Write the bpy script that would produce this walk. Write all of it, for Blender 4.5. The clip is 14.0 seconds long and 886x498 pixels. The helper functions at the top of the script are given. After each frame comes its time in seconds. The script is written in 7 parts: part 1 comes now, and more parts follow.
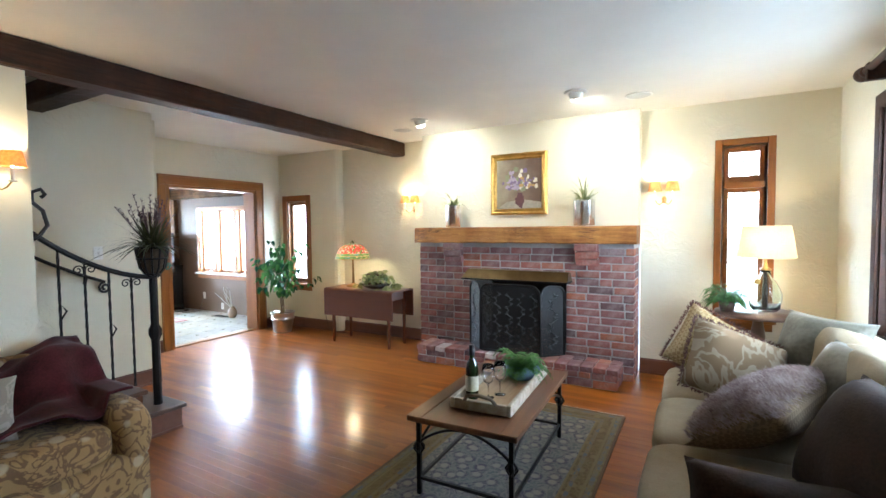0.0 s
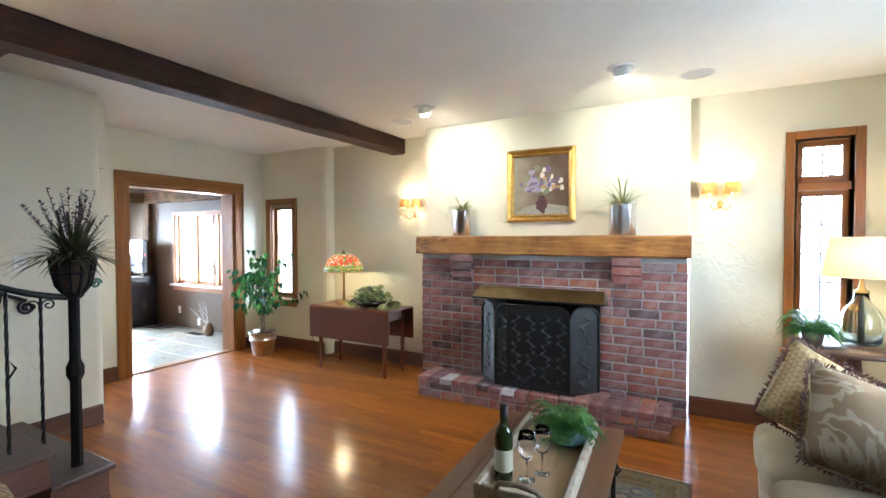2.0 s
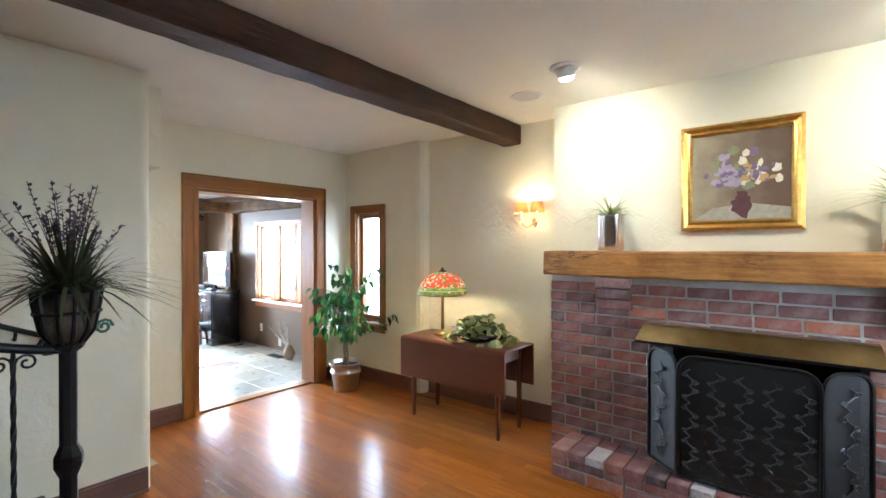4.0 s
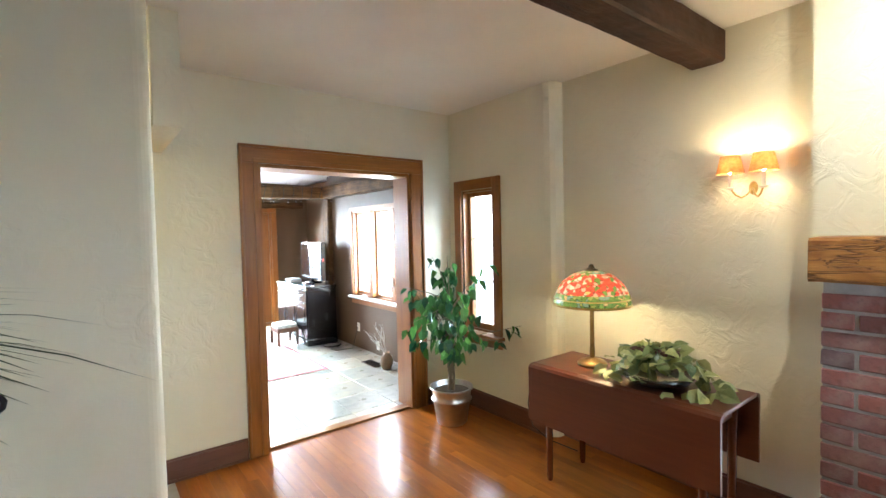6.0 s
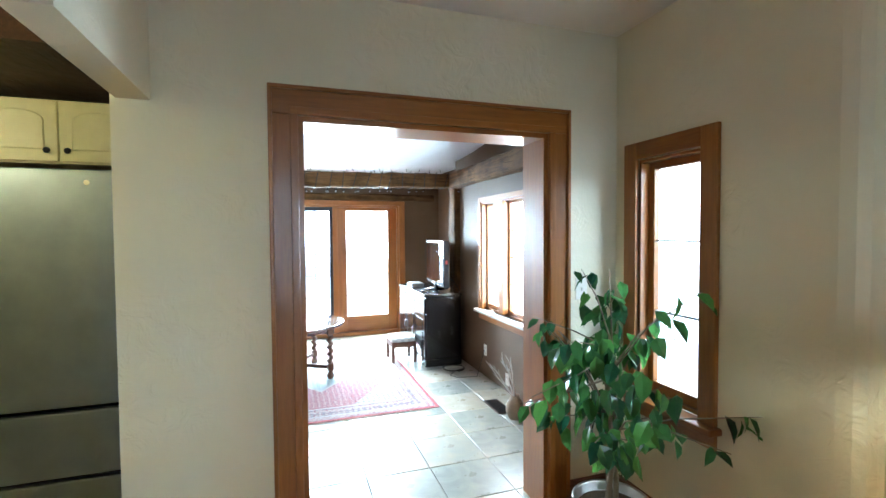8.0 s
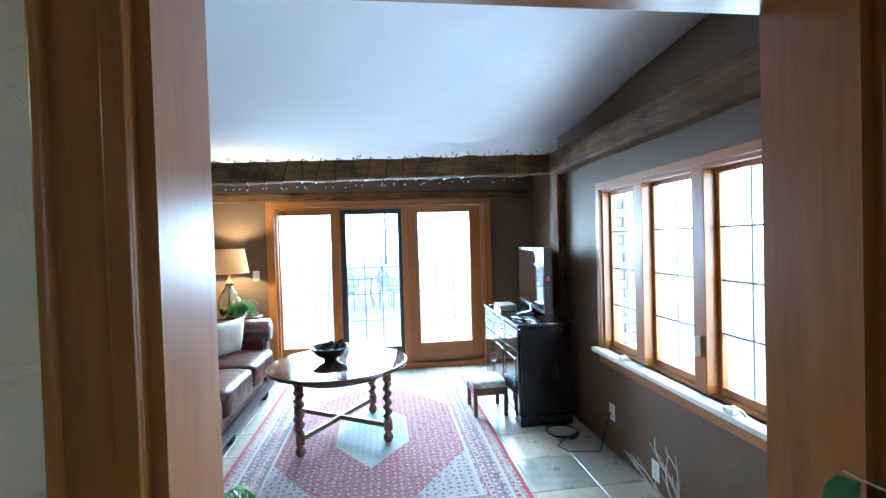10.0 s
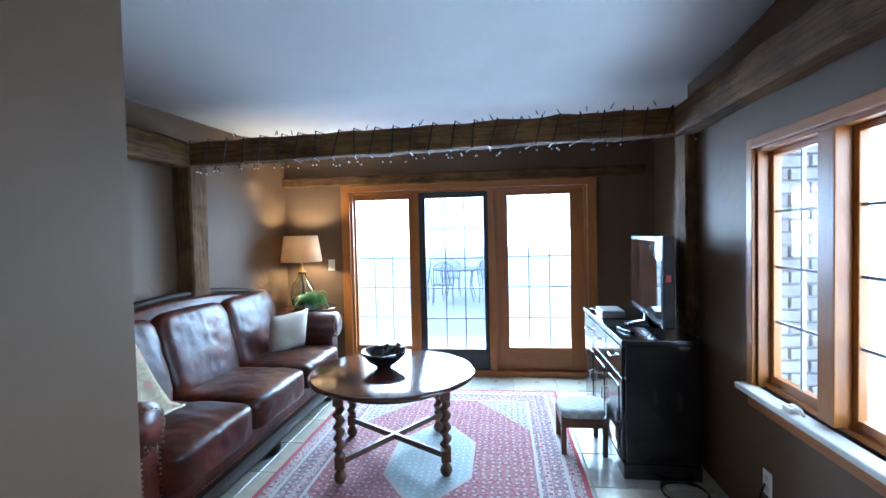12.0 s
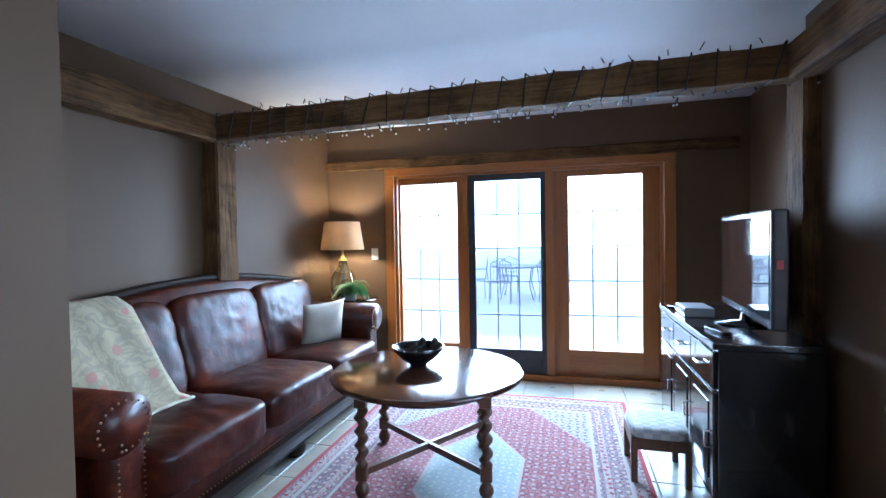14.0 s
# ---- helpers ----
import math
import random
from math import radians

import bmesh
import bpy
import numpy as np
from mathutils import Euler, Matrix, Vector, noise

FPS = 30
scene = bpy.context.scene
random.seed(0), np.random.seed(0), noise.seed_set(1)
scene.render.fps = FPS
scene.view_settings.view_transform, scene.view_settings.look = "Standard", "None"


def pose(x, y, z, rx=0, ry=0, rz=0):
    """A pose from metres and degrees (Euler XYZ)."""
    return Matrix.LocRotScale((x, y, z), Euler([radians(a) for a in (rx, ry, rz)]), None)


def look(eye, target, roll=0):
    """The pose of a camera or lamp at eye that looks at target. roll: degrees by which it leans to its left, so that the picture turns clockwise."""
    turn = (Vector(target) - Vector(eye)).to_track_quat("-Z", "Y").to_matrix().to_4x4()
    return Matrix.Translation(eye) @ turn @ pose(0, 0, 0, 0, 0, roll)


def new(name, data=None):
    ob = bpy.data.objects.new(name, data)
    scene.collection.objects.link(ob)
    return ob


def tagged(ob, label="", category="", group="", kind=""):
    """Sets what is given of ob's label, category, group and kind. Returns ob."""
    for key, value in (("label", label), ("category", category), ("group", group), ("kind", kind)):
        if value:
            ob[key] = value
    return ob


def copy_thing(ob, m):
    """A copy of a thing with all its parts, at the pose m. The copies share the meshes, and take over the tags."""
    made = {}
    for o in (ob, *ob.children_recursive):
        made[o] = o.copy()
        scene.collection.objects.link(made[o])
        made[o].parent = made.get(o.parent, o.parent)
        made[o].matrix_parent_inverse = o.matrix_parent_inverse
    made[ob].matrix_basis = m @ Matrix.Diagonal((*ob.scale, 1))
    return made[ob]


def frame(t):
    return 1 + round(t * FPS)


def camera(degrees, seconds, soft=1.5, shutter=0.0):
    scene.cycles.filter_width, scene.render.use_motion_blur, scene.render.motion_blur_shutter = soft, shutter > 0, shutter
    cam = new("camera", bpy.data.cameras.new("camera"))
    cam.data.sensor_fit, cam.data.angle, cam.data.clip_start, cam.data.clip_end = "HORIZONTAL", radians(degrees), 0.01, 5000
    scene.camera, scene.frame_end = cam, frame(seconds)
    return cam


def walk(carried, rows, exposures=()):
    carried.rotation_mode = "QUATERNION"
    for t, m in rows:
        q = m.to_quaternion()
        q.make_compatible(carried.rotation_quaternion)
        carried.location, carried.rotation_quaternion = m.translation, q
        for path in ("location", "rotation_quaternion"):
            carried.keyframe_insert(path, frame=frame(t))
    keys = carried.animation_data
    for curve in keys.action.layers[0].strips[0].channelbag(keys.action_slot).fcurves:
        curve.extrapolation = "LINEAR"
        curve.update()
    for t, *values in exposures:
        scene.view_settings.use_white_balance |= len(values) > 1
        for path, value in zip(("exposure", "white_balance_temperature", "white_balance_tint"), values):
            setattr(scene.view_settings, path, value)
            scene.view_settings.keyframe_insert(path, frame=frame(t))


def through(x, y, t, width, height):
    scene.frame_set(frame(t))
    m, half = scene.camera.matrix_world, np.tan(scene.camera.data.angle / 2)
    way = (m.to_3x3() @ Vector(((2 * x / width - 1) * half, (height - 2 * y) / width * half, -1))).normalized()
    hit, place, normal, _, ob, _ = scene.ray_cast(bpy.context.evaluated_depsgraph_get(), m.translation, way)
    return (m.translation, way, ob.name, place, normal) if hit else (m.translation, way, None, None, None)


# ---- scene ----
cam = camera(88.1, 14.0)
PATH = [
    (0, (0.062, 0.364, 1.471), (-0.918, 2.105, 1.378), -0.6),
    (0.5, (-0.013, 0.478, 1.469), (-0.971, 2.231, 1.366), -0.6),
    (1, (-0.123, 0.63, 1.47), (-1.059, 2.395, 1.372), -0.3),
    (1.5, (-0.245, 0.822, 1.459), (-1.184, 2.586, 1.379), -0.1),
    (2, (-0.414, 1.014, 1.461), (-1.382, 2.764, 1.41), -0.1),
    (2.5, (-0.615, 1.201, 1.481), (-1.626, 2.926, 1.446), 0.2),
    (3, (-0.858, 1.404, 1.508), (-1.937, 3.087, 1.481), 0.4),
    (3.2, (-0.958, 1.487, 1.499), (-2.075, 3.146, 1.476), 0.5),
    (5.5, (-2.03, 2.421, 1.525), (-3.521, 3.754, 1.486), -1.7),
    (6, (-2.312, 2.659, 1.524), (-3.891, 3.884, 1.452), -1.3),
    (6.5, (-2.571, 2.905, 1.51), (-4.25, 3.988, 1.42), -1.0),
    (7, (-2.833, 3.164, 1.497), (-4.602, 4.095, 1.414), -0.8),
    (7.5, (-3.144, 3.382, 1.51), (-4.983, 4.163, 1.433), -0.4),
    (8, (-3.469, 3.555, 1.507), (-5.363, 4.193, 1.44), -0.4),
    (8.5, (-3.809, 3.711, 1.52), (-5.738, 4.234, 1.449), -0.9),
    (8.7, (-4.003, 3.692, 1.498), (-5.925, 4.242, 1.461), -2.1),
    (10.8, (-5.192, 4.193, 1.51), (-7.191, 4.181, 1.462), -1.2),
    (11, (-5.276, 4.231, 1.502), (-7.275, 4.164, 1.456), -1.3),
    (11.5, (-5.446, 4.271, 1.486), (-7.438, 4.104, 1.435), -1.5),
    (12, (-5.61, 4.298, 1.459), (-7.593, 4.045, 1.399), -1.3),
    (12.5, (-5.758, 4.305, 1.435), (-7.729, 3.974, 1.36), -1.0),
    (13, (-5.892, 4.309, 1.398), (-7.845, 3.884, 1.315), -0.9),
    (13.5, (-5.99, 4.331, 1.356), (-7.926, 3.835, 1.282), -0.9),
    (14, (-6.063, 4.343, 1.323), (-7.993, 3.824, 1.273), -1.0),
]
walk(cam, [(t, look(eye, target, roll)) for t, eye, target, roll in PATH], [(0, 2.35, 5450, 4), (3, 2.25, 5450, 4), (6.5, 2.2, 5900, 3), (8.5, 1.5, 5250, -4), (11, 0.32, 4780, -2), (14, 0.06, 4750, 5)])

# ---- light and exposure ----
world = bpy.data.worlds.new("sky")
scene.world = world
world.use_nodes = True
wn = world.node_tree
sky = wn.nodes.new("ShaderNodeTexSky")
sky.sky_type, sky.sun_disc = "NISHITA", False
sky.sun_elevation, sky.sun_rotation = radians(38), radians(200)
sky.air_density, sky.dust_density, sky.ozone_density = 1.0, 1.0, 3.0
wn.nodes["Background"].inputs["Strength"].default_value = 0.15
wn.links.new(sky.outputs["Color"], wn.nodes["Background"].inputs["Color"])
sun = new("sun", bpy.data.lights.new("sun", "SUN"))
sun.data.energy, sun.data.angle, sun.data.color = 1.5, radians(14), (1.0, 0.98, 0.95)
sun.matrix_world = look((0, 0, 20), (-3.0, 9.0, 0))


def area_lamp(name, eye, target, sx, sy, watts, colour):
    ob = new(name, bpy.data.lights.new(name, "AREA"))
    ob.data.shape, ob.data.size, ob.data.size_y = "RECTANGLE", sx, sy
    ob.data.energy, ob.data.color = watts, colour
    ob.matrix_world = look(eye, target)
    return ob


def point_lamp(name, at, watts, colour, radius=0.03):
    ob = new(name, bpy.data.lights.new(name, "POINT"))
    ob.data.energy, ob.data.color, ob.data.shadow_soft_size = watts, colour, radius
    ob.location = at
    return ob


DAY = (0.86, 0.94, 1.0)
WARM = (1.0, 0.72, 0.42)
# sky light in the window openings
area_lamp("daylight_east", (1.30, 3.5, 1.5), (0, 3.5, 1.1), 1.4, 1.5, 3.5, DAY)
area_lamp("daylight_den", (-7.2, 5.93, 1.28), (-7.2, 5, 1.1), 1.9, 1.25, 75, DAY)
area_lamp("daylight_french", (-11.6, 3.9, 2.1), (-8.6, 3.9, 0.9), 2.8, 2.2, 780, DAY)
area_lamp("daylight_nook", (-5.2, 6.1, 2.0), (-5.2, 4.9, 0.8), 0.7, 1.5, 14, DAY)

# ---- materials ----
MATS = {}


def nodes_of(name):
    m = bpy.data.materials.new(name)
    m.use_nodes = True
    nt = m.node_tree
    return m, nt, nt.nodes["Principled BSDF"]


def link(nt, a, b):
    nt.links.new(a, b)


def texco(nt, scale=(1, 1, 1), rot=(0, 0, 0), kind="Object"):
    tc = nt.nodes.new("ShaderNodeTexCoord")
    mp = nt.nodes.new("ShaderNodeMapping")
    mp.inputs["Scale"].default_value = scale
    mp.inputs["Rotation"].default_value = rot
    link(nt, tc.outputs[kind], mp.inputs["Vector"])
    return mp.outputs["Vector"]


def noise_tex(nt, vec, scale, detail=4, rough=0.55, distort=0.0):
    n = nt.nodes.new("ShaderNodeTexNoise")
    n.inputs["Scale"].default_value = scale
    n.inputs["Detail"].default_value = detail
    n.inputs["Roughness"].default_value = rough
    n.inputs["Distortion"].default_value = distort
    link(nt, vec, n.inputs["Vector"])
    return n.outputs["Fac"]


def ramp(nt, fac, stops):
    r = nt.nodes.new("ShaderNodeValToRGB")
    e = r.color_ramp.elements
    while len(e) < len(stops):
        e.new(0.5)
    for el, (p, c) in zip(e, stops):
        el.position = p
        el.color = (*c, 1) if len(c) == 3 else c
    link(nt, fac, r.inputs["Fac"])
    return r.outputs["Color"]


def mix(nt, fac, a, b, mode="MIX"):
    m = nt.nodes.new("ShaderNodeMix")
    m.data_type, m.blend_type = "RGBA", mode
    for sock, v in ((m.inputs[0], fac), (m.inputs[6], a), (m.inputs[7], b)):
        if hasattr(v, "links"):
            link(nt, v, sock)
        else:
            sock.default_value = v if not isinstance(v, tuple) else (*v, 1)
    return m.outputs[2]


def math_node(nt, op, a, b=0.0):
    m = nt.nodes.new("ShaderNodeMath")
    m.operation = op
    for sock, v in zip(m.inputs, (a, b)):
        if hasattr(v, "links"):
            link(nt, v, sock)
        else:
            sock.default_value = v
    return m.outputs[0]


def bump(nt, bsdf, height, strength=0.2, distance=0.01):
    b = nt.nodes.new("ShaderNodeBump")
    b.inputs["Strength"].default_value = strength
    b.inputs["Distance"].default_value = distance
    link(nt, height, b.inputs["Height"])
    link(nt, b.outputs["Normal"], bsdf.inputs["Normal"])


def plain(name, c0, c1, rough=0.5, metal=0.0, scale=12, bstr=0.1, bdist=0.002, spec=0.5, per_object=0.0, coat=0.0):
    """A painted, cloth or metal surface: two tones of noise at two scales and a fine relief."""
    m, nt, b = nodes_of(name)
    v = texco(nt)
    f = math_node(nt, "ADD", math_node(nt, "MULTIPLY", noise_tex(nt, v, scale, 5), 0.6), math_node(nt, "MULTIPLY", noise_tex(nt, v, scale * 0.13, 3), 0.4))
    col = ramp(nt, f, [(0.32, c0), (0.68, c1)])
    if per_object:
        oi = nt.nodes.new("ShaderNodeObjectInfo")
        hs = nt.nodes.new("ShaderNodeHueSaturation")
        link(nt, math_node(nt, "ADD", math_node(nt, "MULTIPLY", oi.outputs["Random"], per_object), 1 - per_object / 2), hs.inputs["Value"])
        link(nt, col, hs.inputs["Color"])
        col = hs.outputs["Color"]
    link(nt, col, b.inputs["Base Color"])
    b.inputs["Roughness"].default_value = rough
    b.inputs["Metallic"].default_value = metal
    b.inputs["Specular IOR Level"].default_value = spec
    b.inputs["Coat Weight"].default_value = coat
    if bstr:
        bump(nt, b, noise_tex(nt, v, scale * 4, 4), bstr, bdist)
    return m


def plaster(name, c0, c1, relief=0.5):
    """Hand-trowelled plaster: broad blotches, trowel ridges and fine grit."""
    m, nt, b = nodes_of(name)
    v = texco(nt)
    col = ramp(nt, noise_tex(nt, v, 1.3, 5), [(0.3, c0), (0.7, c1)])
    link(nt, col, b.inputs["Base Color"])
    b.inputs["Roughness"].default_value = 0.62
    b.inputs["Specular IOR Level"].default_value = 0.35
    patch = ramp(nt, noise_tex(nt, v, 1.3, 2), [(0.46, (0.04, 0.04, 0.04)), (0.72, (0.75, 0.75, 0.75))])
    ridges = ramp(nt, noise_tex(nt, v, 9.0, 3, 0.6, 1.4), [(0.42, (0, 0, 0)), (0.58, (1, 1, 1))])
    h = math_node(nt, "ADD", math_node(nt, "MULTIPLY", ridges, patch), math_node(nt, "MULTIPLY", noise_tex(nt, v, 60, 3), 0.06))
    bump(nt, b, h, relief, 0.012)
    return m


def wood(name, dark, light, axis="x", rough=0.4, grain=1.0, bstr=0.15, coat=0.0, per_object=0.15, bdist=0.004, coat_rough=0.1):
    """Wood with long grain along one axis, growth figure and per-board tone."""
    m, nt, b = nodes_of(name)
    k = 14 * grain
    s = {"x": (1.0, k, k), "y": (k, 1.0, k), "z": (k, k, 1.0)}[axis]
    v = texco(nt, s)
    oi = nt.nodes.new("ShaderNodeObjectInfo")
    add = nt.nodes.new("ShaderNodeVectorMath")
    add.operation = "ADD"
    comb = nt.nodes.new("ShaderNodeCombineXYZ")
    for i in range(3):
        link(nt, math_node(nt, "MULTIPLY", oi.outputs["Random"], 37.0), comb.inputs[i])
    link(nt, v, add.inputs[0])
    link(nt, comb.outputs[0], add.inputs[1])
    v = add.outputs[0]
    fine = noise_tex(nt, v, 4.0, 5, 0.7, 0.4)
    broad = noise_tex(nt, v, 0.7, 3, 0.5, 1.2)
    f = math_node(nt, "ADD", math_node(nt, "MULTIPLY", fine, 0.55), math_node(nt, "MULTIPLY", broad, 0.45))
    col = ramp(nt, f, [(0.3, dark), (0.5, tuple((a + c) / 2 for a, c in zip(dark, light))), (0.72, light)])
    hs = nt.nodes.new("ShaderNodeHueSaturation")
    link(nt, math_node(nt, "ADD", math_node(nt, "MULTIPLY", oi.outputs["Random"], per_object), 1 - per_object / 2), hs.inputs["Value"])
    link(nt, col, hs.inputs["Color"])
    link(nt, hs.outputs["Color"], b.inputs["Base Color"])
    link(nt, math_node(nt, "ADD", math_node(nt, "MULTIPLY", fine, 0.15), rough - 0.07), b.inputs["Roughness"])
    b.inputs["Coat Weight"].default_value = coat
    b.inputs["Coat Roughness"].default_value = coat_rough
    bump(nt, b, fine, bstr, bdist)
    return m


def hewn(name, dark, light, axis, rough=0.7, spec=0.25, checks=0.8):
    """Hand-hewn timber: grain along one axis, weathered blotches, drying checks and adze marks."""
    m, nt, b = nodes_of(name)
    long = {"x": (0.6, 9, 9), "y": (9, 0.6, 9), "z": (9, 9, 0.6)}[axis]
    v = texco(nt, long)
    u = texco(nt)
    fine = noise_tex(nt, v, 5.0, 6, 0.7, 0.5)
    broad = noise_tex(nt, u, 3.2, 5, 0.6, 0.6)
    f = math_node(nt, "ADD", math_node(nt, "MULTIPLY", fine, 0.5), math_node(nt, "MULTIPLY", broad, 0.5))
    mid = tuple(a * 0.55 + c * 0.45 for a, c in zip(dark, light))
    col = ramp(nt, f, [(0.34, dark), (0.5, mid), (0.66, light)])
    crack = ramp(nt, noise_tex(nt, v, 1.6, 4, 0.6, 1.5), [(0.465, (0, 0, 0)), (0.49, (1, 1, 1)), (0.515, (0, 0, 0))])
    gate = ramp(nt, noise_tex(nt, u, 2.1, 2), [(0.48, (0, 0, 0)), (0.6, (1, 1, 1))])
    crack = math_node(nt, "MULTIPLY", crack, gate)
    col = mix(nt, math_node(nt, "MULTIPLY", crack, checks), col, tuple(k * 0.3 for k in dark))
    link(nt, col, b.inputs["Base Color"])
    b.inputs["Roughness"].default_value = rough
    b.inputs["Specular IOR Level"].default_value = spec
    adze = noise_tex(nt, u, 9, 2)
    h = math_node(nt, "SUBTRACT", math_node(nt, "ADD", math_node(nt, "MULTIPLY", fine, 0.5), adze), crack)
    bump(nt, b, h, 0.55, 0.012)
    return m


def glass_mat(name, colour=(1, 1, 1), rough=0.0):
    m, nt, b = nodes_of(name)
    b.inputs["Base Color"].default_value = (*colour, 1)
    b.inputs["Transmission Weight"].default_value = 1.0
    b.inputs["Roughness"].default_value = rough
    b.inputs["IOR"].default_value = 1.45
    return m


def pane_mat(name):
    """Thin window glass: clear, with a faint mirror gloss."""
    m, nt, b = nodes_of(name)
    nt.nodes.remove(b)
    out = nt.nodes["Material Output"]
    tr = nt.nodes.new("ShaderNodeBsdfTransparent")
    gl = nt.nodes.new("ShaderNodeBsdfGlossy")
    gl.inputs["Roughness"].default_value = 0.02
    mx = nt.nodes.new("ShaderNodeMixShader")
    mx.inputs[0].default_value = 0.03
    link(nt, tr.outputs[0], mx.inputs[1])
    link(nt, gl.outputs[0], mx.inputs[2])
    link(nt, mx.outputs[0], out.inputs["Surface"])
    return m


def glow(name, colour, strength):
    m, nt, b = nodes_of(name)
    b.inputs["Base Color"].default_value = (*colour, 1)
    b.inputs["Emission Color"].default_value = (*colour, 1)
    b.inputs["Emission Strength"].default_value = strength
    return m


def shade_mat(name, c0, c1, scale=90, through=0.6):
    """Lampshade cloth: woven, lets light of the bulb through."""
    m, nt, b = nodes_of(name)
    v = texco(nt, (1, 1, 1))
    col = ramp(nt, noise_tex(nt, v, scale, 3), [(0.35, c0), (0.65, c1)])
    link(nt, col, b.inputs["Base Color"])
    b.inputs["Roughness"].default_value = 0.9
    tl = nt.nodes.new("ShaderNodeBsdfTranslucent")
    link(nt, col, tl.inputs["Color"])
    mx = nt.nodes.new("ShaderNodeMixShader")
    mx.inputs[0].default_value = through
    link(nt, b.outputs[0], mx.inputs[1])
    link(nt, tl.outputs[0], mx.inputs[2])
    link(nt, mx.outputs[0], nt.nodes["Material Output"].inputs["Surface"])
    return m


CREAM = plaster("cream_plaster", (0.67, 0.62, 0.465), (0.74, 0.695, 0.55))
TAUPE = plaster("taupe_plaster", (0.092, 0.054, 0.027), (0.122, 0.074, 0.038), 0.15)
CEIL = plain("ceiling_paint", (0.74, 0.71, 0.63), (0.80, 0.77, 0.69), 0.8, scale=3, bstr=0.05)
DENCEIL = plain("den_ceiling_paint", (0.74, 0.76, 0.80), (0.80, 0.82, 0.86), 0.8, scale=3, bstr=0.05)
OAK_X = wood("oak_trim_x", (0.16, 0.054, 0.008), (0.33, 0.125, 0.021), "x", 0.3)
OAK_Y = wood("oak_trim_y", (0.16, 0.054, 0.008), (0.33, 0.125, 0.021), "y", 0.3)
OAK_Z = wood("oak_trim_z", (0.16, 0.054, 0.008), (0.33, 0.125, 0.021), "z", 0.3)
FIR_X = wood("fir_x", (0.22, 0.072, 0.011), (0.39, 0.155, 0.030), "x", 0.35)
FIR_Y = wood("fir_y", (0.22, 0.072, 0.011), (0.39, 0.155, 0.030), "y", 0.35)
FIR_Z = wood("fir_z", (0.22, 0.072, 0.011), (0.39, 0.155, 0.030), "z", 0.35)
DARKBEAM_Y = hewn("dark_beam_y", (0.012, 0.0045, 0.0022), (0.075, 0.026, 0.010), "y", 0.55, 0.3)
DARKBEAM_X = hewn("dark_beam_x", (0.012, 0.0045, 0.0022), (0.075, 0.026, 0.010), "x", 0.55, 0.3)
BARN_X = hewn("barn_timber_x", (0.022, 0.009, 0.003), (0.20, 0.105, 0.036), "x", 0.8, 0.2)
BARN_Y = hewn("barn_timber_y", (0.022, 0.009, 0.003), (0.20, 0.105, 0.036), "y", 0.8, 0.2)
BARN_Z = hewn("barn_timber_z", (0.022, 0.009, 0.003), (0.20, 0.105, 0.036), "z", 0.8, 0.2)
MANTEL = hewn("mantel_timber", (0.16, 0.055, 0.012), (0.52, 0.25, 0.065), "x", 0.55, 0.3, 0.9)
BASEWOOD_X = wood("baseboard_x", (0.085, 0.028, 0.014), (0.16, 0.06, 0.03), "x", 0.4)
BASEWOOD_Y = wood("baseboard_y", (0.085, 0.028, 0.014), (0.16, 0.06, 0.03), "y", 0.4)
PLANK = wood("floor_plank", (0.20, 0.049, 0.003), (0.39, 0.122, 0.010), "x", 0.42, 0.6, 0.04, 0.6, 0.36, 0.003, 0.18)
PLANK.node_tree.nodes["Principled BSDF"].inputs["Specular IOR Level"].default_value = 0.15
SUBFLOOR = plain("dark_joint", (0.11, 0.036, 0.008), (0.15, 0.05, 0.012), 0.6)
IRON = plain("black_iron", (0.006, 0.006, 0.007), (0.016, 0.015, 0.015), 0.42, 0.5, 30, 0.3)
PANE = pane_mat("window_glass")
BULB = glow("lit_bulb", (1.0, 0.78, 0.45), 10)

# ---- mesh helpers ----


def link_mesh(name, bm, mat, smooth=False):
    me = bpy.data.meshes.new(name)
    bm.to_mesh(me)
    bm.free()
    for m in (mat if isinstance(mat, (list, tuple)) else [mat]):
        me.materials.append(m)
    if smooth:
        for p in me.polygons:
            p.use_smooth = True
    return new(name, me)


def part(name, bm, mat, parent, label="", smooth=False):
    ob = link_mesh(name, bm, mat, smooth)
    ob.parent = parent
    if label:
        ob["label"] = label
    return ob


def structure(name, bm, mat, label, category, smooth=False):
    return tagged(link_mesh(name, bm, mat, smooth), label, category, "", "structure")


def thing(name, label, category, x=0, y=0, z=0, rz=0, group=""):
    ob = new(name)
    ob.empty_display_size = 0.1
    ob.matrix_basis = pose(x, y, z, 0, 0, rz)
    return tagged(ob, label, category, group)


def box(bm, x0, y0, z0, x1, y1, z1, bev=0.0, seg=2):
    vs = bmesh.ops.create_cube(bm, size=1.0)["verts"]
    for v in vs:
        v.co = Vector(((x0 + x1) / 2 + v.co.x * (x1 - x0), (y0 + y1) / 2 + v.co.y * (y1 - y0), (z0 + z1) / 2 + v.co.z * (z1 - z0)))
    if bev:
        es = list({e for v in vs for e in v.link_edges})
        bmesh.ops.bevel(bm, geom=es, offset=bev, segments=seg, profile=0.5, affect="EDGES")
    return bm


def bbox(*a, **k):
    return box(bmesh.new(), *a, **k)


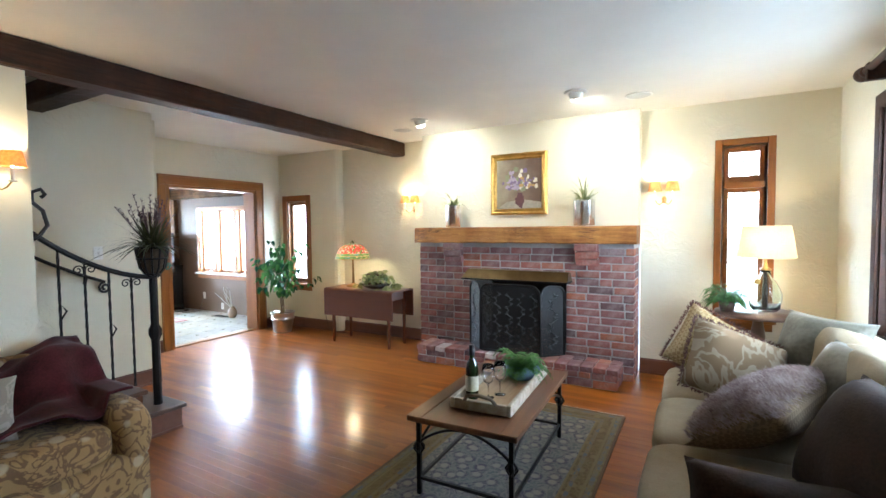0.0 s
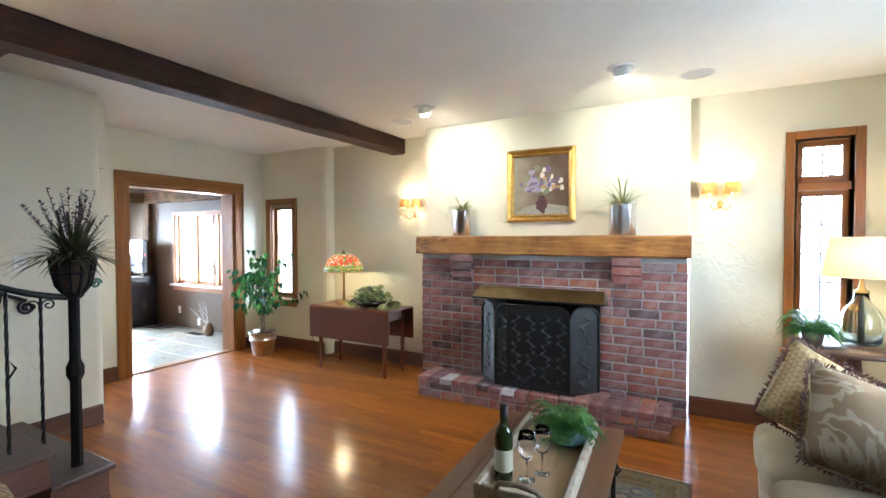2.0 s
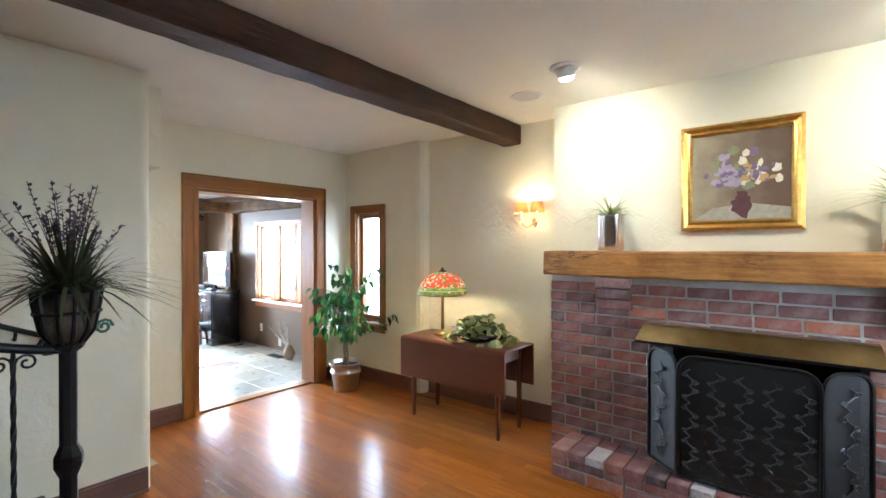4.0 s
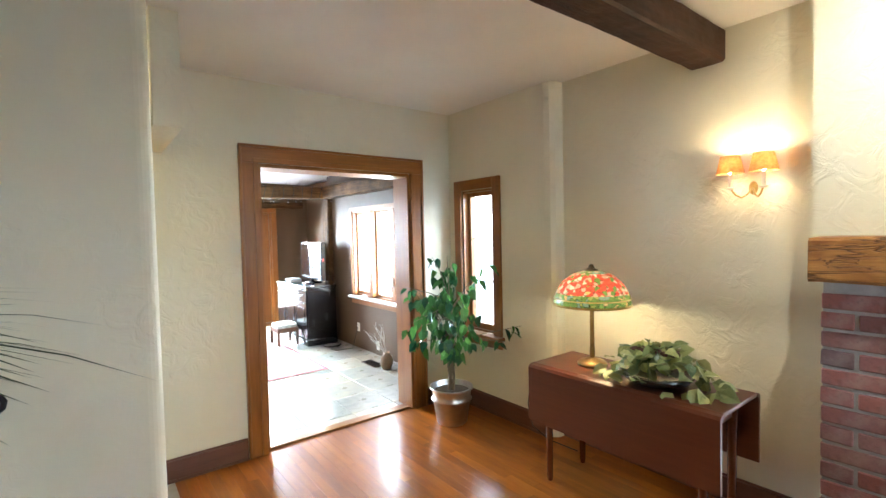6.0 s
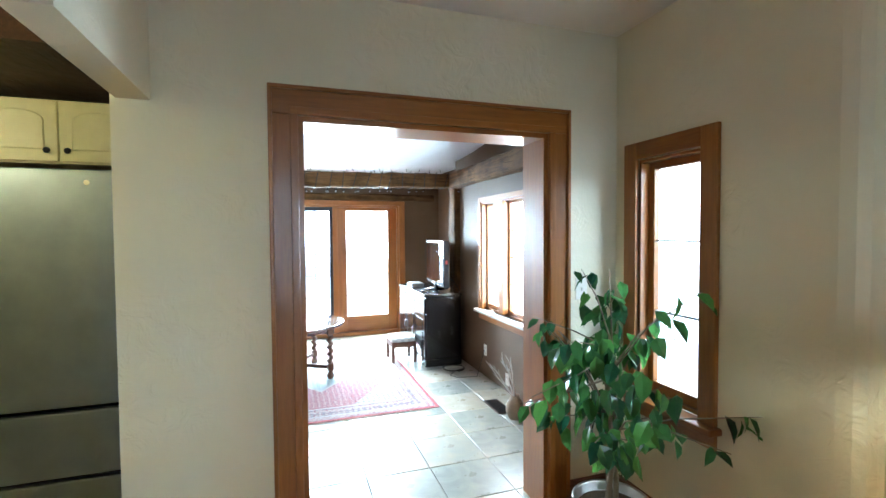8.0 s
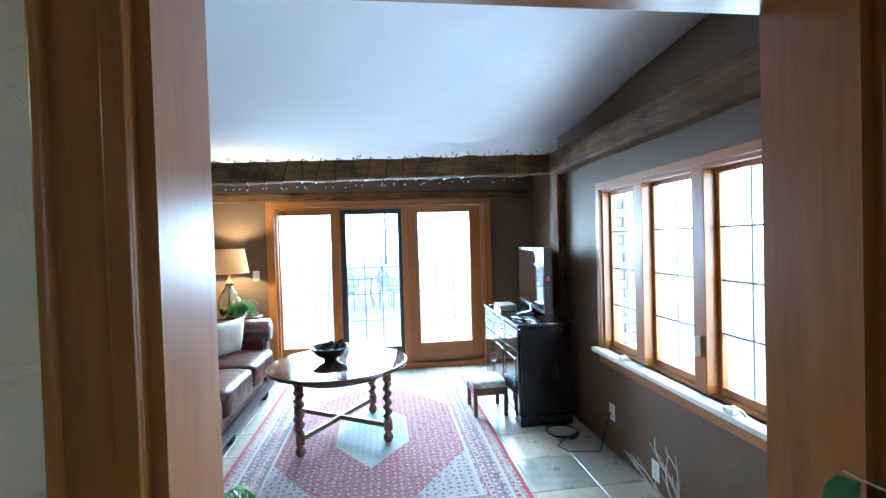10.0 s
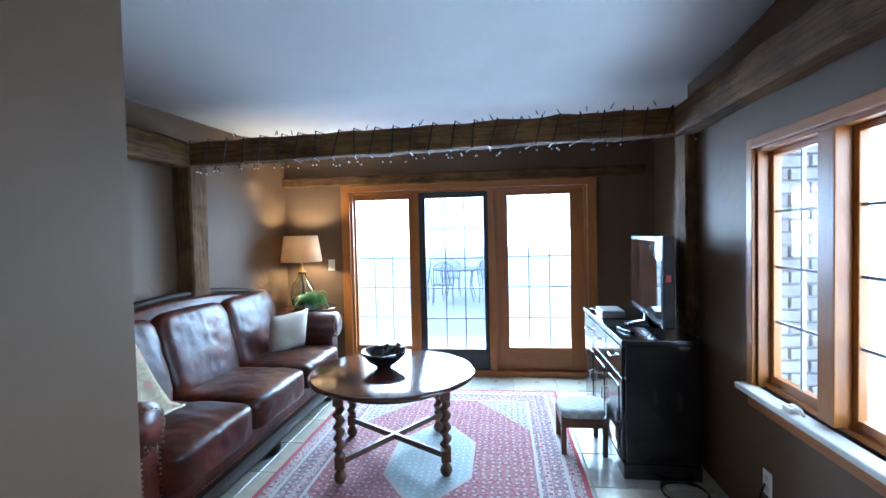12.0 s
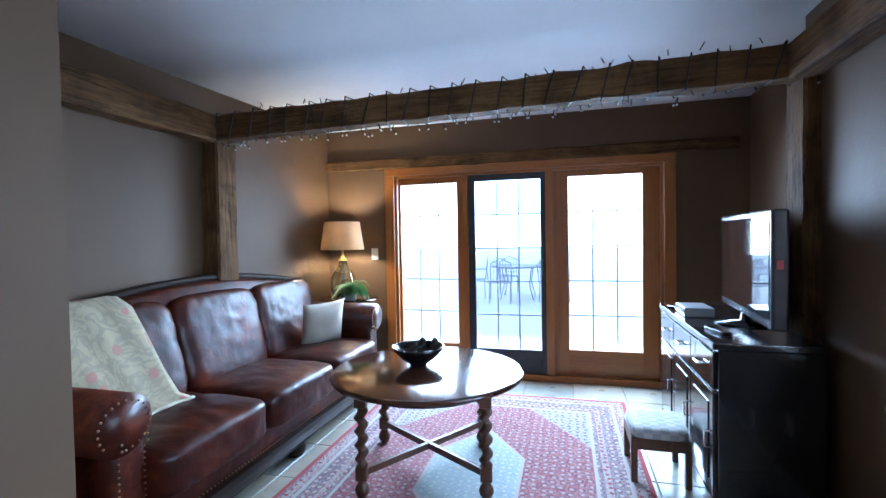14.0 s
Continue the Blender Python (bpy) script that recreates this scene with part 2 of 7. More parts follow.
def lathe(profile, n=32, bm=None, at=(0, 0, 0)):
    """A turned shape from (radius, height) pairs."""
    bm = bm or bmesh.new()
    rings = []
    for r, z in profile:
        if r < 1e-5:
            rings.append([bm.verts.new((at[0], at[1], at[2] + z))])
        else:
            rings.append([bm.verts.new((at[0] + r * math.cos(2 * math.pi * i / n), at[1] + r * math.sin(2 * math.pi * i / n), at[2] + z)) for i in range(n)])
    for a, b in zip(rings, rings[1:]):
        for i in range(n):
            j = (i + 1) % n
            if len(a) == 1 and len(b) > 1:
                bm.faces.new((a[0], b[j], b[i]))
            elif len(b) == 1 and len(a) > 1:
                bm.faces.new((a[i], a[j], b[0]))
            elif len(a) > 1:
                bm.faces.new((a[i], a[j], b[j], b[i]))
    return bm


def tube(bm, pts, r, n=8, taper=None):
    """A round bar along points; r may shrink to taper."""
    pts = [Vector(p) for p in pts]
    rings = []
    up = Vector((0, 0, 1))
    prev = None
    for i, p in enumerate(pts):
        d = (pts[min(i + 1, len(pts) - 1)] - pts[max(i - 1, 0)]).normalized()
        ref = prev if prev is not None else (up if abs(d.z) < 0.9 else Vector((1, 0, 0)))
        u = (ref - d * ref.dot(d)).normalized()
        prev = u
        w = d.cross(u)
        rr = r if taper is None else r + (taper - r) * i / (len(pts) - 1)
        rings.append([bm.verts.new(p + rr * (math.cos(2 * math.pi * k / n) * u + math.sin(2 * math.pi * k / n) * w)) for k in range(n)])
    for a, b in zip(rings, rings[1:]):
        for k in range(n):
            bm.faces.new((a[k], a[(k + 1) % n], b[(k + 1) % n], b[k]))
    bm.faces.new(rings[0][::-1])
    bm.faces.new(rings[-1])
    return bm


def prism(bm, outline, a0, a1, axis="x"):
    """An outline (u, v) swept along one axis: x takes (y, z), y takes (x, z), z takes (x, y)."""
    def at(u, v, a):
        return {"x": (a, u, v), "y": (u, a, v), "z": (u, v, a)}[axis]
    lo = [bm.verts.new(at(u, v, a0)) for u, v in outline]
    hi = [bm.verts.new(at(u, v, a1)) for u, v in outline]
    n = len(outline)
    for i in range(n):
        bm.faces.new((lo[i], lo[(i + 1) % n], hi[(i + 1) % n], hi[i]))
    bm.faces.new(lo[::-1])
    bm.faces.new(hi)
    bmesh.ops.recalc_face_normals(bm, faces=bm.faces)
    return bm


def wall_bm(axis, c0, c1, a0, a1, z0, z1, holes=()):
    """A wall slab across axis between c0 and c1, running a0..a1, with holes (a0, a1, z0, z1) right through it."""
    aa = sorted({a0, a1, *[h[0] for h in holes], *[h[1] for h in holes]})
    zz = sorted({z0, z1, *[h[2] for h in holes], *[h[3] for h in holes]})
    aa = [a for a in aa if a0 <= a <= a1]
    zz = [z for z in zz if z0 <= z <= z1]

    def solid(i, j):
        if not (0 <= i < len(aa) - 1 and 0 <= j < len(zz) - 1):
            return False
        a, z = (aa[i] + aa[i + 1]) / 2, (zz[j] + zz[j + 1]) / 2
        return not any(h[0] < a < h[1] and h[2] < z < h[3] for h in holes)
    bm = bmesh.new()
    cache = {}

    def vert(c, a, z):
        k = (c, a, z)
        if k not in cache:
            cache[k] = bm.verts.new((c, a, z) if axis == "x" else (a, c, z))
        return cache[k]
    for i in range(len(aa) - 1):
        for j in range(len(zz) - 1):
            if not solid(i, j):
                continue
            p, q, r, s = aa[i], aa[i + 1], zz[j], zz[j + 1]
            for c in (c0, c1):
                bm.faces.new((vert(c, p, r), vert(c, q, r), vert(c, q, s), vert(c, p, s)))
            for ok, e in ((solid(i - 1, j), ((p, r), (p, s))), (solid(i + 1, j), ((q, r), (q, s))), (solid(i, j - 1), ((p, r), (q, r))), (solid(i, j + 1), ((p, s), (q, s)))):
                if not ok:
                    (a, b), (c, d) = e
                    bm.faces.new((vert(c0, a, b), vert(c0, c, d), vert(c1, c, d), vert(c1, a, b)))
    bmesh.ops.recalc_face_normals(bm, faces=bm.faces)
    return bm


# ---- structure ----
H = 2.59
structure("wall_north_right", wall_bm("y", 5.30, 5.405, -0.46, 1.06, 0, H, [(0.24, 0.55, 0.62, 2.17)]), CREAM, "cream hand-trowelled plaster wall beside the chimney", "wall")
structure("chimney_breast", wall_bm("y", 5.15, 5.6, -2.90, -0.46, 1.30, H), CREAM, "white-lit cream plaster chimney breast above the mantel", "wall")
structure("wall_north_left", wall_bm("y", 5.42, 5.6, -4.42, -2.90, 0, H), CREAM, "cream rough plaster wall with a sconce", "wall")
structure("wall_north_nook", wall_bm("y", 5.30, 5.405, -5.60, -4.50, 0, H, [(-5.42, -5.03, 0.64, 1.88)]), CREAM, "cream plaster wall around the narrow window", "wall")
bm = bmesh.new()
prism(bm, [(-4.50, 5.48), (-4.50, 5.30), (-4.455, 5.312), (-4.428, 5.34), (-4.42, 5.38), (-4.42, 5.48)], 0, H, "z")
structure("wall_corner_round", bm, CREAM, "rounded cream plaster corner", "wall")
structure("wall_west", wall_bm("x", -5.70, -5.60, 2.90, 5.48, 0, H, [(3.60, 4.86, -1, 2.03)]), CREAM, "cream plaster wall with a wide cased opening", "wall")
structure("wall_den_east", wall_bm("x", -5.80, -5.70, 3.03, 5.7, 0, 2.9, [(3.60, 4.86, -1, 2.03)]), TAUPE, "taupe plaster wall around the cased opening", "wall")
R = 0.06
bm = bmesh.new()
arc = [(-4.53 - R + R * math.cos(a), 2.89 - R + R * math.sin(a)) for a in [i * math.pi / 12 for i in range(7)]]
arc2 = [(-4.85 + R + R * math.cos(a), 2.89 - R + R * math.sin(a)) for a in [math.pi / 2 + i * math.pi / 12 for i in range(7)]]
prism(bm, [(-4.85, -1.7), (-4.53, -1.7)] + arc + arc2, 0, H, "z")
structure("wall_stair", bm, CREAM, "cream plaster wall behind the stairs with rounded end", "wall")
structure("kitchen_header", wall_bm("y", 2.92, 3.04, -5.60, -4.80, 2.05, H), CREAM, "cream plaster header over the kitchen passage", "wall")
structure("wall_stair_near", wall_bm("x", -3.56, -3.40, -1.7, 1.545, 0, 2.42), CREAM, "cream plaster wall closing off the stairs", "wall")
structure("wall_east", wall_bm("x", 1.06, 1.24, -1.7, 5.48, 0, H, [(2.75, 4.28, 0.75, 2.2)]), CREAM, "cream plaster wall with a wide window", "wall")
structure("wall_south", wall_bm("y", -1.88, -1.7, -4.85, 1.24, 0, H), CREAM, "plain cream plaster wall", "wall")
structure("ceiling", wall_bm("x", -5.70, 1.24, -1.88, 5.6, H, H + 0.12), CEIL, "smooth off-white ceiling", "ceiling")
# den
structure("wall_den_north", wall_bm("y", 5.50, 5.605, -8.75, -5.80, 0, 2.9, [(-7.955, -6.455, 0.705, 1.84)]), TAUPE, "taupe plaster wall with a triple window", "wall")
structure("wall_den_north_end", wall_bm("y", 5.785, 5.98, -10.3, -8.65, 0, 2.9), TAUPE, "taupe plaster wall behind the media console", "wall")
structure("wall_den_west", wall_bm("x", -10.48, -10.30, 1.78, 5.98, 0, 2.9, [(2.70, 5.165, -1, 1.94)]), TAUPE, "dark taupe wall around the french doors", "wall")
structure("wall_den_south", wall_bm("y", 1.80, 2.00, -10.30, -6.93, 0, 2.9), TAUPE, "taupe plaster wall behind the leather sofa", "wall")
structure("wall_den_nook", wall_bm("y", 3.03, 3.13, -6.93, -5.80, 0, 2.9), TAUPE, "taupe plaster wall beside the opening", "wall")
structure("wall_den_return", wall_bm("x", -6.93, -6.77, 1.78, 3.03, 0, 2.9), TAUPE, "taupe plaster return wall", "wall")
bm = bmesh.new()
N = 24
xs = [-10.6 + i * 4.9 / N for i in range(N + 1)]


def den_ceiling_z(x, y):
    right = float(np.interp(x, [-10.3, -9.4, -8.7, -8.1, -7.5, -6.5], [2.52, 2.505, 2.485, 2.51, 2.585, 2.66]))
    left = float(np.interp(x, [-10.3, -8.3, -7.5, -6.5], [2.51, 2.45, 2.43, 2.46]))
    k = (y - 2.0) / 3.5
    return left + (right - left) * min(1.1, max(0, k))


rows = [[bm.verts.new((x, y, den_ceiling_z(x, y))) for x in xs] for y in (1.66, 3.0, 4.5, 5.98)]
for a, b in zip(rows, rows[1:]):
    for i in range(N):
        bm.faces.new((a[i], a[i + 1], b[i + 1], b[i]))
ob = structure("den_ceiling", bm, DENCEIL, "white ceiling that slopes down to the doors", "ceiling", True)
ob.modifiers.new("thick", "SOLIDIFY").thickness = 0.1
structure("roof_slab", wall_bm("x", -10.8, -5.7, 1.5, 6.1, 2.9, 3.0), CEIL, "closed roof above the den", "roof")
# kitchen behind
structure("kitchen_wall_west", wall_bm("x", -6.77, -6.75, -1.7, 3.03, 0, H), CREAM, "cream kitchen wall", "wall")
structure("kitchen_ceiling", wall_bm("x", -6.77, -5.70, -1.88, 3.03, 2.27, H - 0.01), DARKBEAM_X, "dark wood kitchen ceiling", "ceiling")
structure("kitchen_wall_south", wall_bm("y", 0.3, 0.4, -6.77, -4.85, 0, H), CREAM, "cream kitchen wall", "wall")

# ---- more shape helpers ----
MORTAR = plain("mortar", (0.28, 0.262, 0.25), (0.40, 0.38, 0.36), 0.9, scale=25, bstr=0.4)
BRASS = plain("aged_brass", (0.30, 0.20, 0.07), (0.46, 0.32, 0.13), 0.32, 1.0, 20, 0.1)
CHROME = plain("polished_steel", (0.62, 0.62, 0.62), (0.78, 0.78, 0.78), 0.14, 1.0, 8, 0.02)
WHITEPLASTIC = plain("white_plastic", (0.72, 0.70, 0.64), (0.78, 0.76, 0.70), 0.4)
SILL = plain("pale_sill", (0.55, 0.53, 0.48), (0.64, 0.62, 0.57), 0.4)
BLACKGLOSS = plain("black_lacquer", (0.006, 0.006, 0.008), (0.012, 0.012, 0.014), 0.18, 0.0, 15, 0.03, coat=0.5)


def frame_boxes(tf, parent, specs):
    """Rectangular bars given as (name, u0, u1, d0, d1, z0, z1, material, bevel) in a wall's own axes."""
    for nm, u0, u1, d0, d1, z0, z1, mat, bev in specs:
        bm = bbox(min(u0, u1), min(d0, d1), z0, max(u0, u1), max(d0, d1), z1, bev=bev)
        bmesh.ops.transform(bm, matrix=tf, verts=bm.verts)
        if tf.to_3x3().determinant() < 0:
            bmesh.ops.reverse_faces(bm, faces=bm.faces)
        part(nm, bm, mat, parent)


def wall_axes(axis, plane, inward):
    """Maps (u along the wall, d into the room, z up) to the world."""
    if axis == "y":
        return Matrix(((1, 0, 0, 0), (0, inward, 0, plane), (0, 0, 1, 0), (0, 0, 0, 1)))
    return Matrix(((0, inward, 0, plane), (1, 0, 0, 0), (0, 0, 1, 0), (0, 0, 0, 1)))


def window_unit(name, label, axis, plane, inward, u0, u1, z0, z1, bays, wood_u, wood_z, casing=0.09, depth=0.12, cols=2, rows=4, transom=None, sill_mat=None, sash_z=None, sash=0.038):
    """A cased window: casing and sill on the wall, one sash a bay with muntins and a pane each."""
    win = tagged(new(name), label, "window", "", "structure")
    tf = wall_axes(axis, plane, inward)
    cz = casing
    sp = [("casing", u0 - cz, u0, 0, 0.022, z0, z1 + cz, wood_z, 0.004), ("casing", u1, u1 + cz, 0, 0.022, z0, z1 + cz, wood_z, 0.004),
          ("casing", u0, u1, 0, 0.0225, z1, z1 + cz, wood_u, 0.004),
          ("sill", u0 - cz - 0.02, u1 + cz + 0.02, -0.03, 0.07, z0 - 0.03, z0, sill_mat or wood_u, 0.006),
          ("apron", u0 - cz, u1 + cz, 0, 0.018, z0 - 0.105, z0 - 0.03, wood_u, 0.004),
          ("lining", u0, u0 + 0.018, -depth, 0, z0, z1, wood_z, 0), ("lining", u1 - 0.018, u1, -depth, 0, z0, z1, wood_z, 0),
          ("lining", u0 + 0.018, u1 - 0.018, -depth, 0, z1 - 0.018, z1, wood_u, 0), ("lining", u0 + 0.018, u1 - 0.018, -depth, -0.03, z0, z0 + 0.018, wood_u, 0)]
    frame_boxes(tf, win, sp)
    for a, b in zip(bays[1:-1], bays[1:-1]):
        frame_boxes(tf, win, [("mullion", a - 0.045, a + 0.045, -depth + 0.002, 0.012, z0 + 0.018, z1 - 0.018, wood_z, 0.004)])
    ends = [u0 + 0.018] + [v for a in bays[1:-1] for v in (a - 0.045, a + 0.045)] + [u1 - 0.018]
    for i in range(0, len(ends), 2):
        a, b = ends[i], ends[i + 1]
        zones = [(z0 + 0.018, z1 - 0.018, rows)]
        if transom:
            zones = [(z0 + 0.018, transom - 0.03, rows), (transom + 0.03, z1 - 0.018, 1)]
            frame_boxes(tf, win, [("transom_bar", a, b, -depth + 0.01, 0.01, transom - 0.03, transom + 0.03, wood_u, 0.004)])
        for za, zb, nr in zones:
            s, dd = sash, (-0.085, -0.05)
            frame_boxes(tf, win, [("sash_stile", a, a + s, *dd, za, zb, sash_z or wood_z, 0.004), ("sash_stile", b - s, b, *dd, za, zb, sash_z or wood_z, 0.004),
                                  ("sash_rail", a + s, b - s, *dd, zb - s, zb, sash_z or wood_u, 0.004), ("sash_rail", a + s, b - s, *dd, za, za + s + 0.015, sash_z or wood_u, 0.004)])
            ga, gb, gc, gd = a + s, b - s, za + s + 0.015, zb - s
            for k in range(1, cols):
                u = ga + (gb - ga) * k / cols
                frame_boxes(tf, win, [("muntin", u - 0.0055, u + 0.0055, -0.075, -0.06, gc, gd, MUNTIN, 0)])
            for k in range(1, nr):
                z = gc + (gd - gc) * k / nr
                frame_boxes(tf, win, [("muntin", ga, gb, -0.0745, -0.0605, z - 0.0055, z + 0.0055, MUNTIN, 0)])
            bm = bbox(ga, -0.070, gc, gb, -0.066, gd)
            bmesh.ops.transform(bm, matrix=tf, verts=bm.verts)
            p = part("pane", bm, PANE, win)
            p.visible_shadow = False
    return win


MUNTIN = plain("muntin_grey", (0.36, 0.36, 0.37), (0.46, 0.46, 0.47), 0.5)


def soft_box(w, d, h, power=5.0, cuts=7, wrinkle=0.0, seed=0.0, sag=0.0):
    """A stuffed cushion: a rounded box with small folds, its base at z = 0."""
    bm = bmesh.new()
    bmesh.ops.create_cube(bm, size=2.0)
    bmesh.ops.subdivide_edges(bm, edges=bm.edges, cuts=cuts, use_grid_fill=True)
    for v in bm.verts:
        p = v.co.copy()
        n = (abs(p.x) ** power + abs(p.y) ** power + abs(p.z) ** power) ** (1 / power)
        m = max(abs(p.x), abs(p.y), abs(p.z))
        p *= m / n if n else 1
        q = Vector((p.x * w / 2, p.y * d / 2, p.z * h / 2))
        if wrinkle:
            q += v.co.normalized() * wrinkle * noise.noise(Vector((q.x * 7 + seed, q.y * 7, q.z * 9)))
            q += v.co.normalized() * wrinkle * 0.6 * (1 - abs(noise.noise(Vector((q.x * 14 + seed, q.y * 9 + 3, q.z * 12)))) * 3)
        if sag and p.z > 0:
            q.z -= sag * (1 - p.x ** 2) * (1 - p.y ** 2)
        v.co = q + Vector((0, 0, h / 2))
    return bm


def pillow_bm(w, h, t, cuts=12, wrinkle=0.008, seed=0.0):
    """A scatter cushion standing in its x-z plane, its foot at z = 0, with drawn-out corners."""
    bm = bmesh.new()
    n = cuts
    def at(i, j, side):
        u, v = -1 + 2 * i / n, -1 + 2 * j / n
        pinch = 1 - 0.08 * (1 - u * u) - 0.0
        pinch2 = 1 - 0.08 * (1 - v * v)
        th = t / 2 * max(0.0, (1 - abs(u) ** 2.6) * (1 - abs(v) ** 2.6)) ** 0.5
        x, z = u * w / 2 * pinch2, v * h / 2 * pinch
        th += wrinkle * noise.noise(Vector((x * 9 + seed, z * 9, side * 2.0))) * (1 if th > 0.01 else 0)
        return Vector((x, side * th, z + h / 2))
    grids = []
    for side in (-1, 1):
        grids.append([[bm.verts.new(at(i, j, side)) for j in range(n + 1)] for i in range(n + 1)])
    for g, s in zip(grids, (-1, 1)):
        for i in range(n):
            for j in range(n):
                f = (g[i][j], g[i + 1][j], g[i + 1][j + 1], g[i][j + 1])
                bm.faces.new(f if s < 0 else f[::-1])
    bmesh.ops.remove_doubles(bm, verts=bm.verts, dist=0.0004)
    return bm


def move(bm, m):
    bmesh.ops.transform(bm, matrix=m, verts=bm.verts)
    return bm


def leaf_into(bm, base, tip_dir, normal, length, width, curl=0.25):
    """One folded leaf with a midrib."""
    d = Vector(tip_dir).normalized()
    n = Vector(normal)
    n = (n - d * n.dot(d))
    n = n.normalized() if n.length > 1e-4 else d.orthogonal().normalized()
    s = d.cross(n)
    b = Vector(base)
    mid = [b + d * length * t - n * curl * length * t * t for t in (0, 0.3, 0.65, 1.0)]
    wid = (0, 0.5, 0.42, 0)
    vm = [bm.verts.new(p) for p in mid]
    vl = [bm.verts.new(mid[i] + s * width * wid[i] + n * width * 0.12) for i in (1, 2)]
    vr = [bm.verts.new(mid[i] - s * width * wid[i] + n * width * 0.12) for i in (1, 2)]
    for side in (vl, vr):
        bm.faces.new((vm[0], vm[1], side[0]))
        bm.faces.new((vm[1], vm[2], side[1], side[0]))
        bm.faces.new((vm[2], vm[3], side[1]))


def fern_bm(n, length, rng, up=0.6, leaf=0.05):
    """Arching fronds with paired leaflets, from the crown at the origin."""
    bm = bmesh.new()
    for i in range(n):
        a = rng.uniform(0, 2 * math.pi)
        lift = rng.uniform(0.15, 1.0) * up
        ln = length * rng.uniform(0.6, 1.0)
        d = Vector((math.cos(a), math.sin(a), 0))
        side = Vector((-d.y, d.x, 0))
        pts = []
        for k in range(9):
            t = k / 8
            pts.append(d * ln * t * (1 - 0.25 * t) + Vector((0, 0, ln * (lift * 1.6 * t - (lift + 0.45) * t * t))))
        tube(bm, pts, 0.0018, 3, 0.0006)
        for k in range(1, 9):
            p = pts[k]
            fwd = (pts[k] - pts[k - 1]).normalized()
            lw = leaf * (1 - 0.75 * (k / 8) ** 2) * rng.uniform(0.8, 1.15)
            for sgn in (-1, 1):
                for off in (0, 0.5):
                    q = p + (pts[k - 1] - p) * off
                    leaf_into(bm, q, side * sgn + fwd * 0.5 + Vector((0, 0, -0.1)), Vector((0, 0, 1)), lw, lw * 0.34, 0.15)
    return bm


def grass_bm(n, length, rng, spread=0.6, width=0.008, base=0.03, least=0.15):
    """Arching grass blades from a tuft at the origin."""
    bm = bmesh.new()
    for i in range(n):
        a = rng.uniform(0, 2 * math.pi)
        ln = length * rng.uniform(0.5, 1.0)
        lean = rng.uniform(least, 1.0) * spread
        d = Vector((math.cos(a), math.sin(a), 0))
        s = Vector((-d.y, d.x, 0))
        b = d * base * rng.random()
        rows = []
        for k in range(6):
            t = k / 5
            c = b + d * ln * lean * (t ** 1.5) * 1.1 + Vector((0, 0, ln * (t * (1.15 - 0.3 * lean) - 0.75 * lean * t * t)))
            w = width * (1 - t) ** 0.6 * (0.5 + min(1, t * 3) * 0.5)
            rows.append((bm.verts.new(c - s * w / 2), bm.verts.new(c + s * w / 2)))
        for (p, q), (u, v) in zip(rows, rows[1:]):
            bm.faces.new((p, q, v, u))
    return bm


def leaf_mat(name, dark, light, rough=0.35, through=0.25):
    m, nt, b = nodes_of(name)
    v = texco(nt)
    oi = nt.nodes.new("ShaderNodeObjectInfo")
    geo = nt.nodes.new("ShaderNodeNewGeometry")
    r = math_node(nt, "FRACT", math_node(nt, "ADD", oi.outputs["Random"], geo.outputs["Random Per Island"]))
    f = math_node(nt, "ADD", math_node(nt, "MULTIPLY", r, 0.7), math_node(nt, "MULTIPLY", noise_tex(nt, v, 40, 3), 0.3))
    col = ramp(nt, f, [(0.15, dark), (0.85, light)])
    link(nt, col, b.inputs["Base Color"])
    b.inputs["Roughness"].default_value = rough
    tl = nt.nodes.new("ShaderNodeBsdfTranslucent")
    link(nt, col, tl.inputs["Color"])
    mx = nt.nodes.new("ShaderNodeMixShader")
    mx.inputs[0].default_value = through
    link(nt, b.outputs[0], mx.inputs[1])
    link(nt, tl.outputs[0], mx.inputs[2])
    link(nt, mx.outputs[0], nt.nodes["Material Output"].inputs["Surface"])
    return m


FERN = leaf_mat("fern_green", (0.03, 0.10, 0.02), (0.12, 0.28, 0.06))
FICUS = leaf_mat("ficus_green", (0.012, 0.055, 0.028), (0.08, 0.20, 0.04), 0.22, 0.45)
IVY = leaf_mat("ivy_green", (0.035, 0.08, 0.02), (0.42, 0.44, 0.18), 0.4)
GRASSM = leaf_mat("grass_green", (0.09, 0.12, 0.03), (0.32, 0.34, 0.13), 0.45)
HEATHER = leaf_mat("dark_sprig", (0.03, 0.04, 0.015), (0.09, 0.10, 0.04), 0.6)
SPRIG = plain("lavender_sprig", (0.07, 0.045, 0.06), (0.15, 0.10, 0.12), 0.8)
BARK = plain("bark", (0.12, 0.09, 0.06), (0.24, 0.19, 0.13), 0.85, scale=30, bstr=0.5)
SOIL = plain("soil", (0.04, 0.03, 0.02), (0.09, 0.06, 0.04), 0.95, scale=60, bstr=0.6)


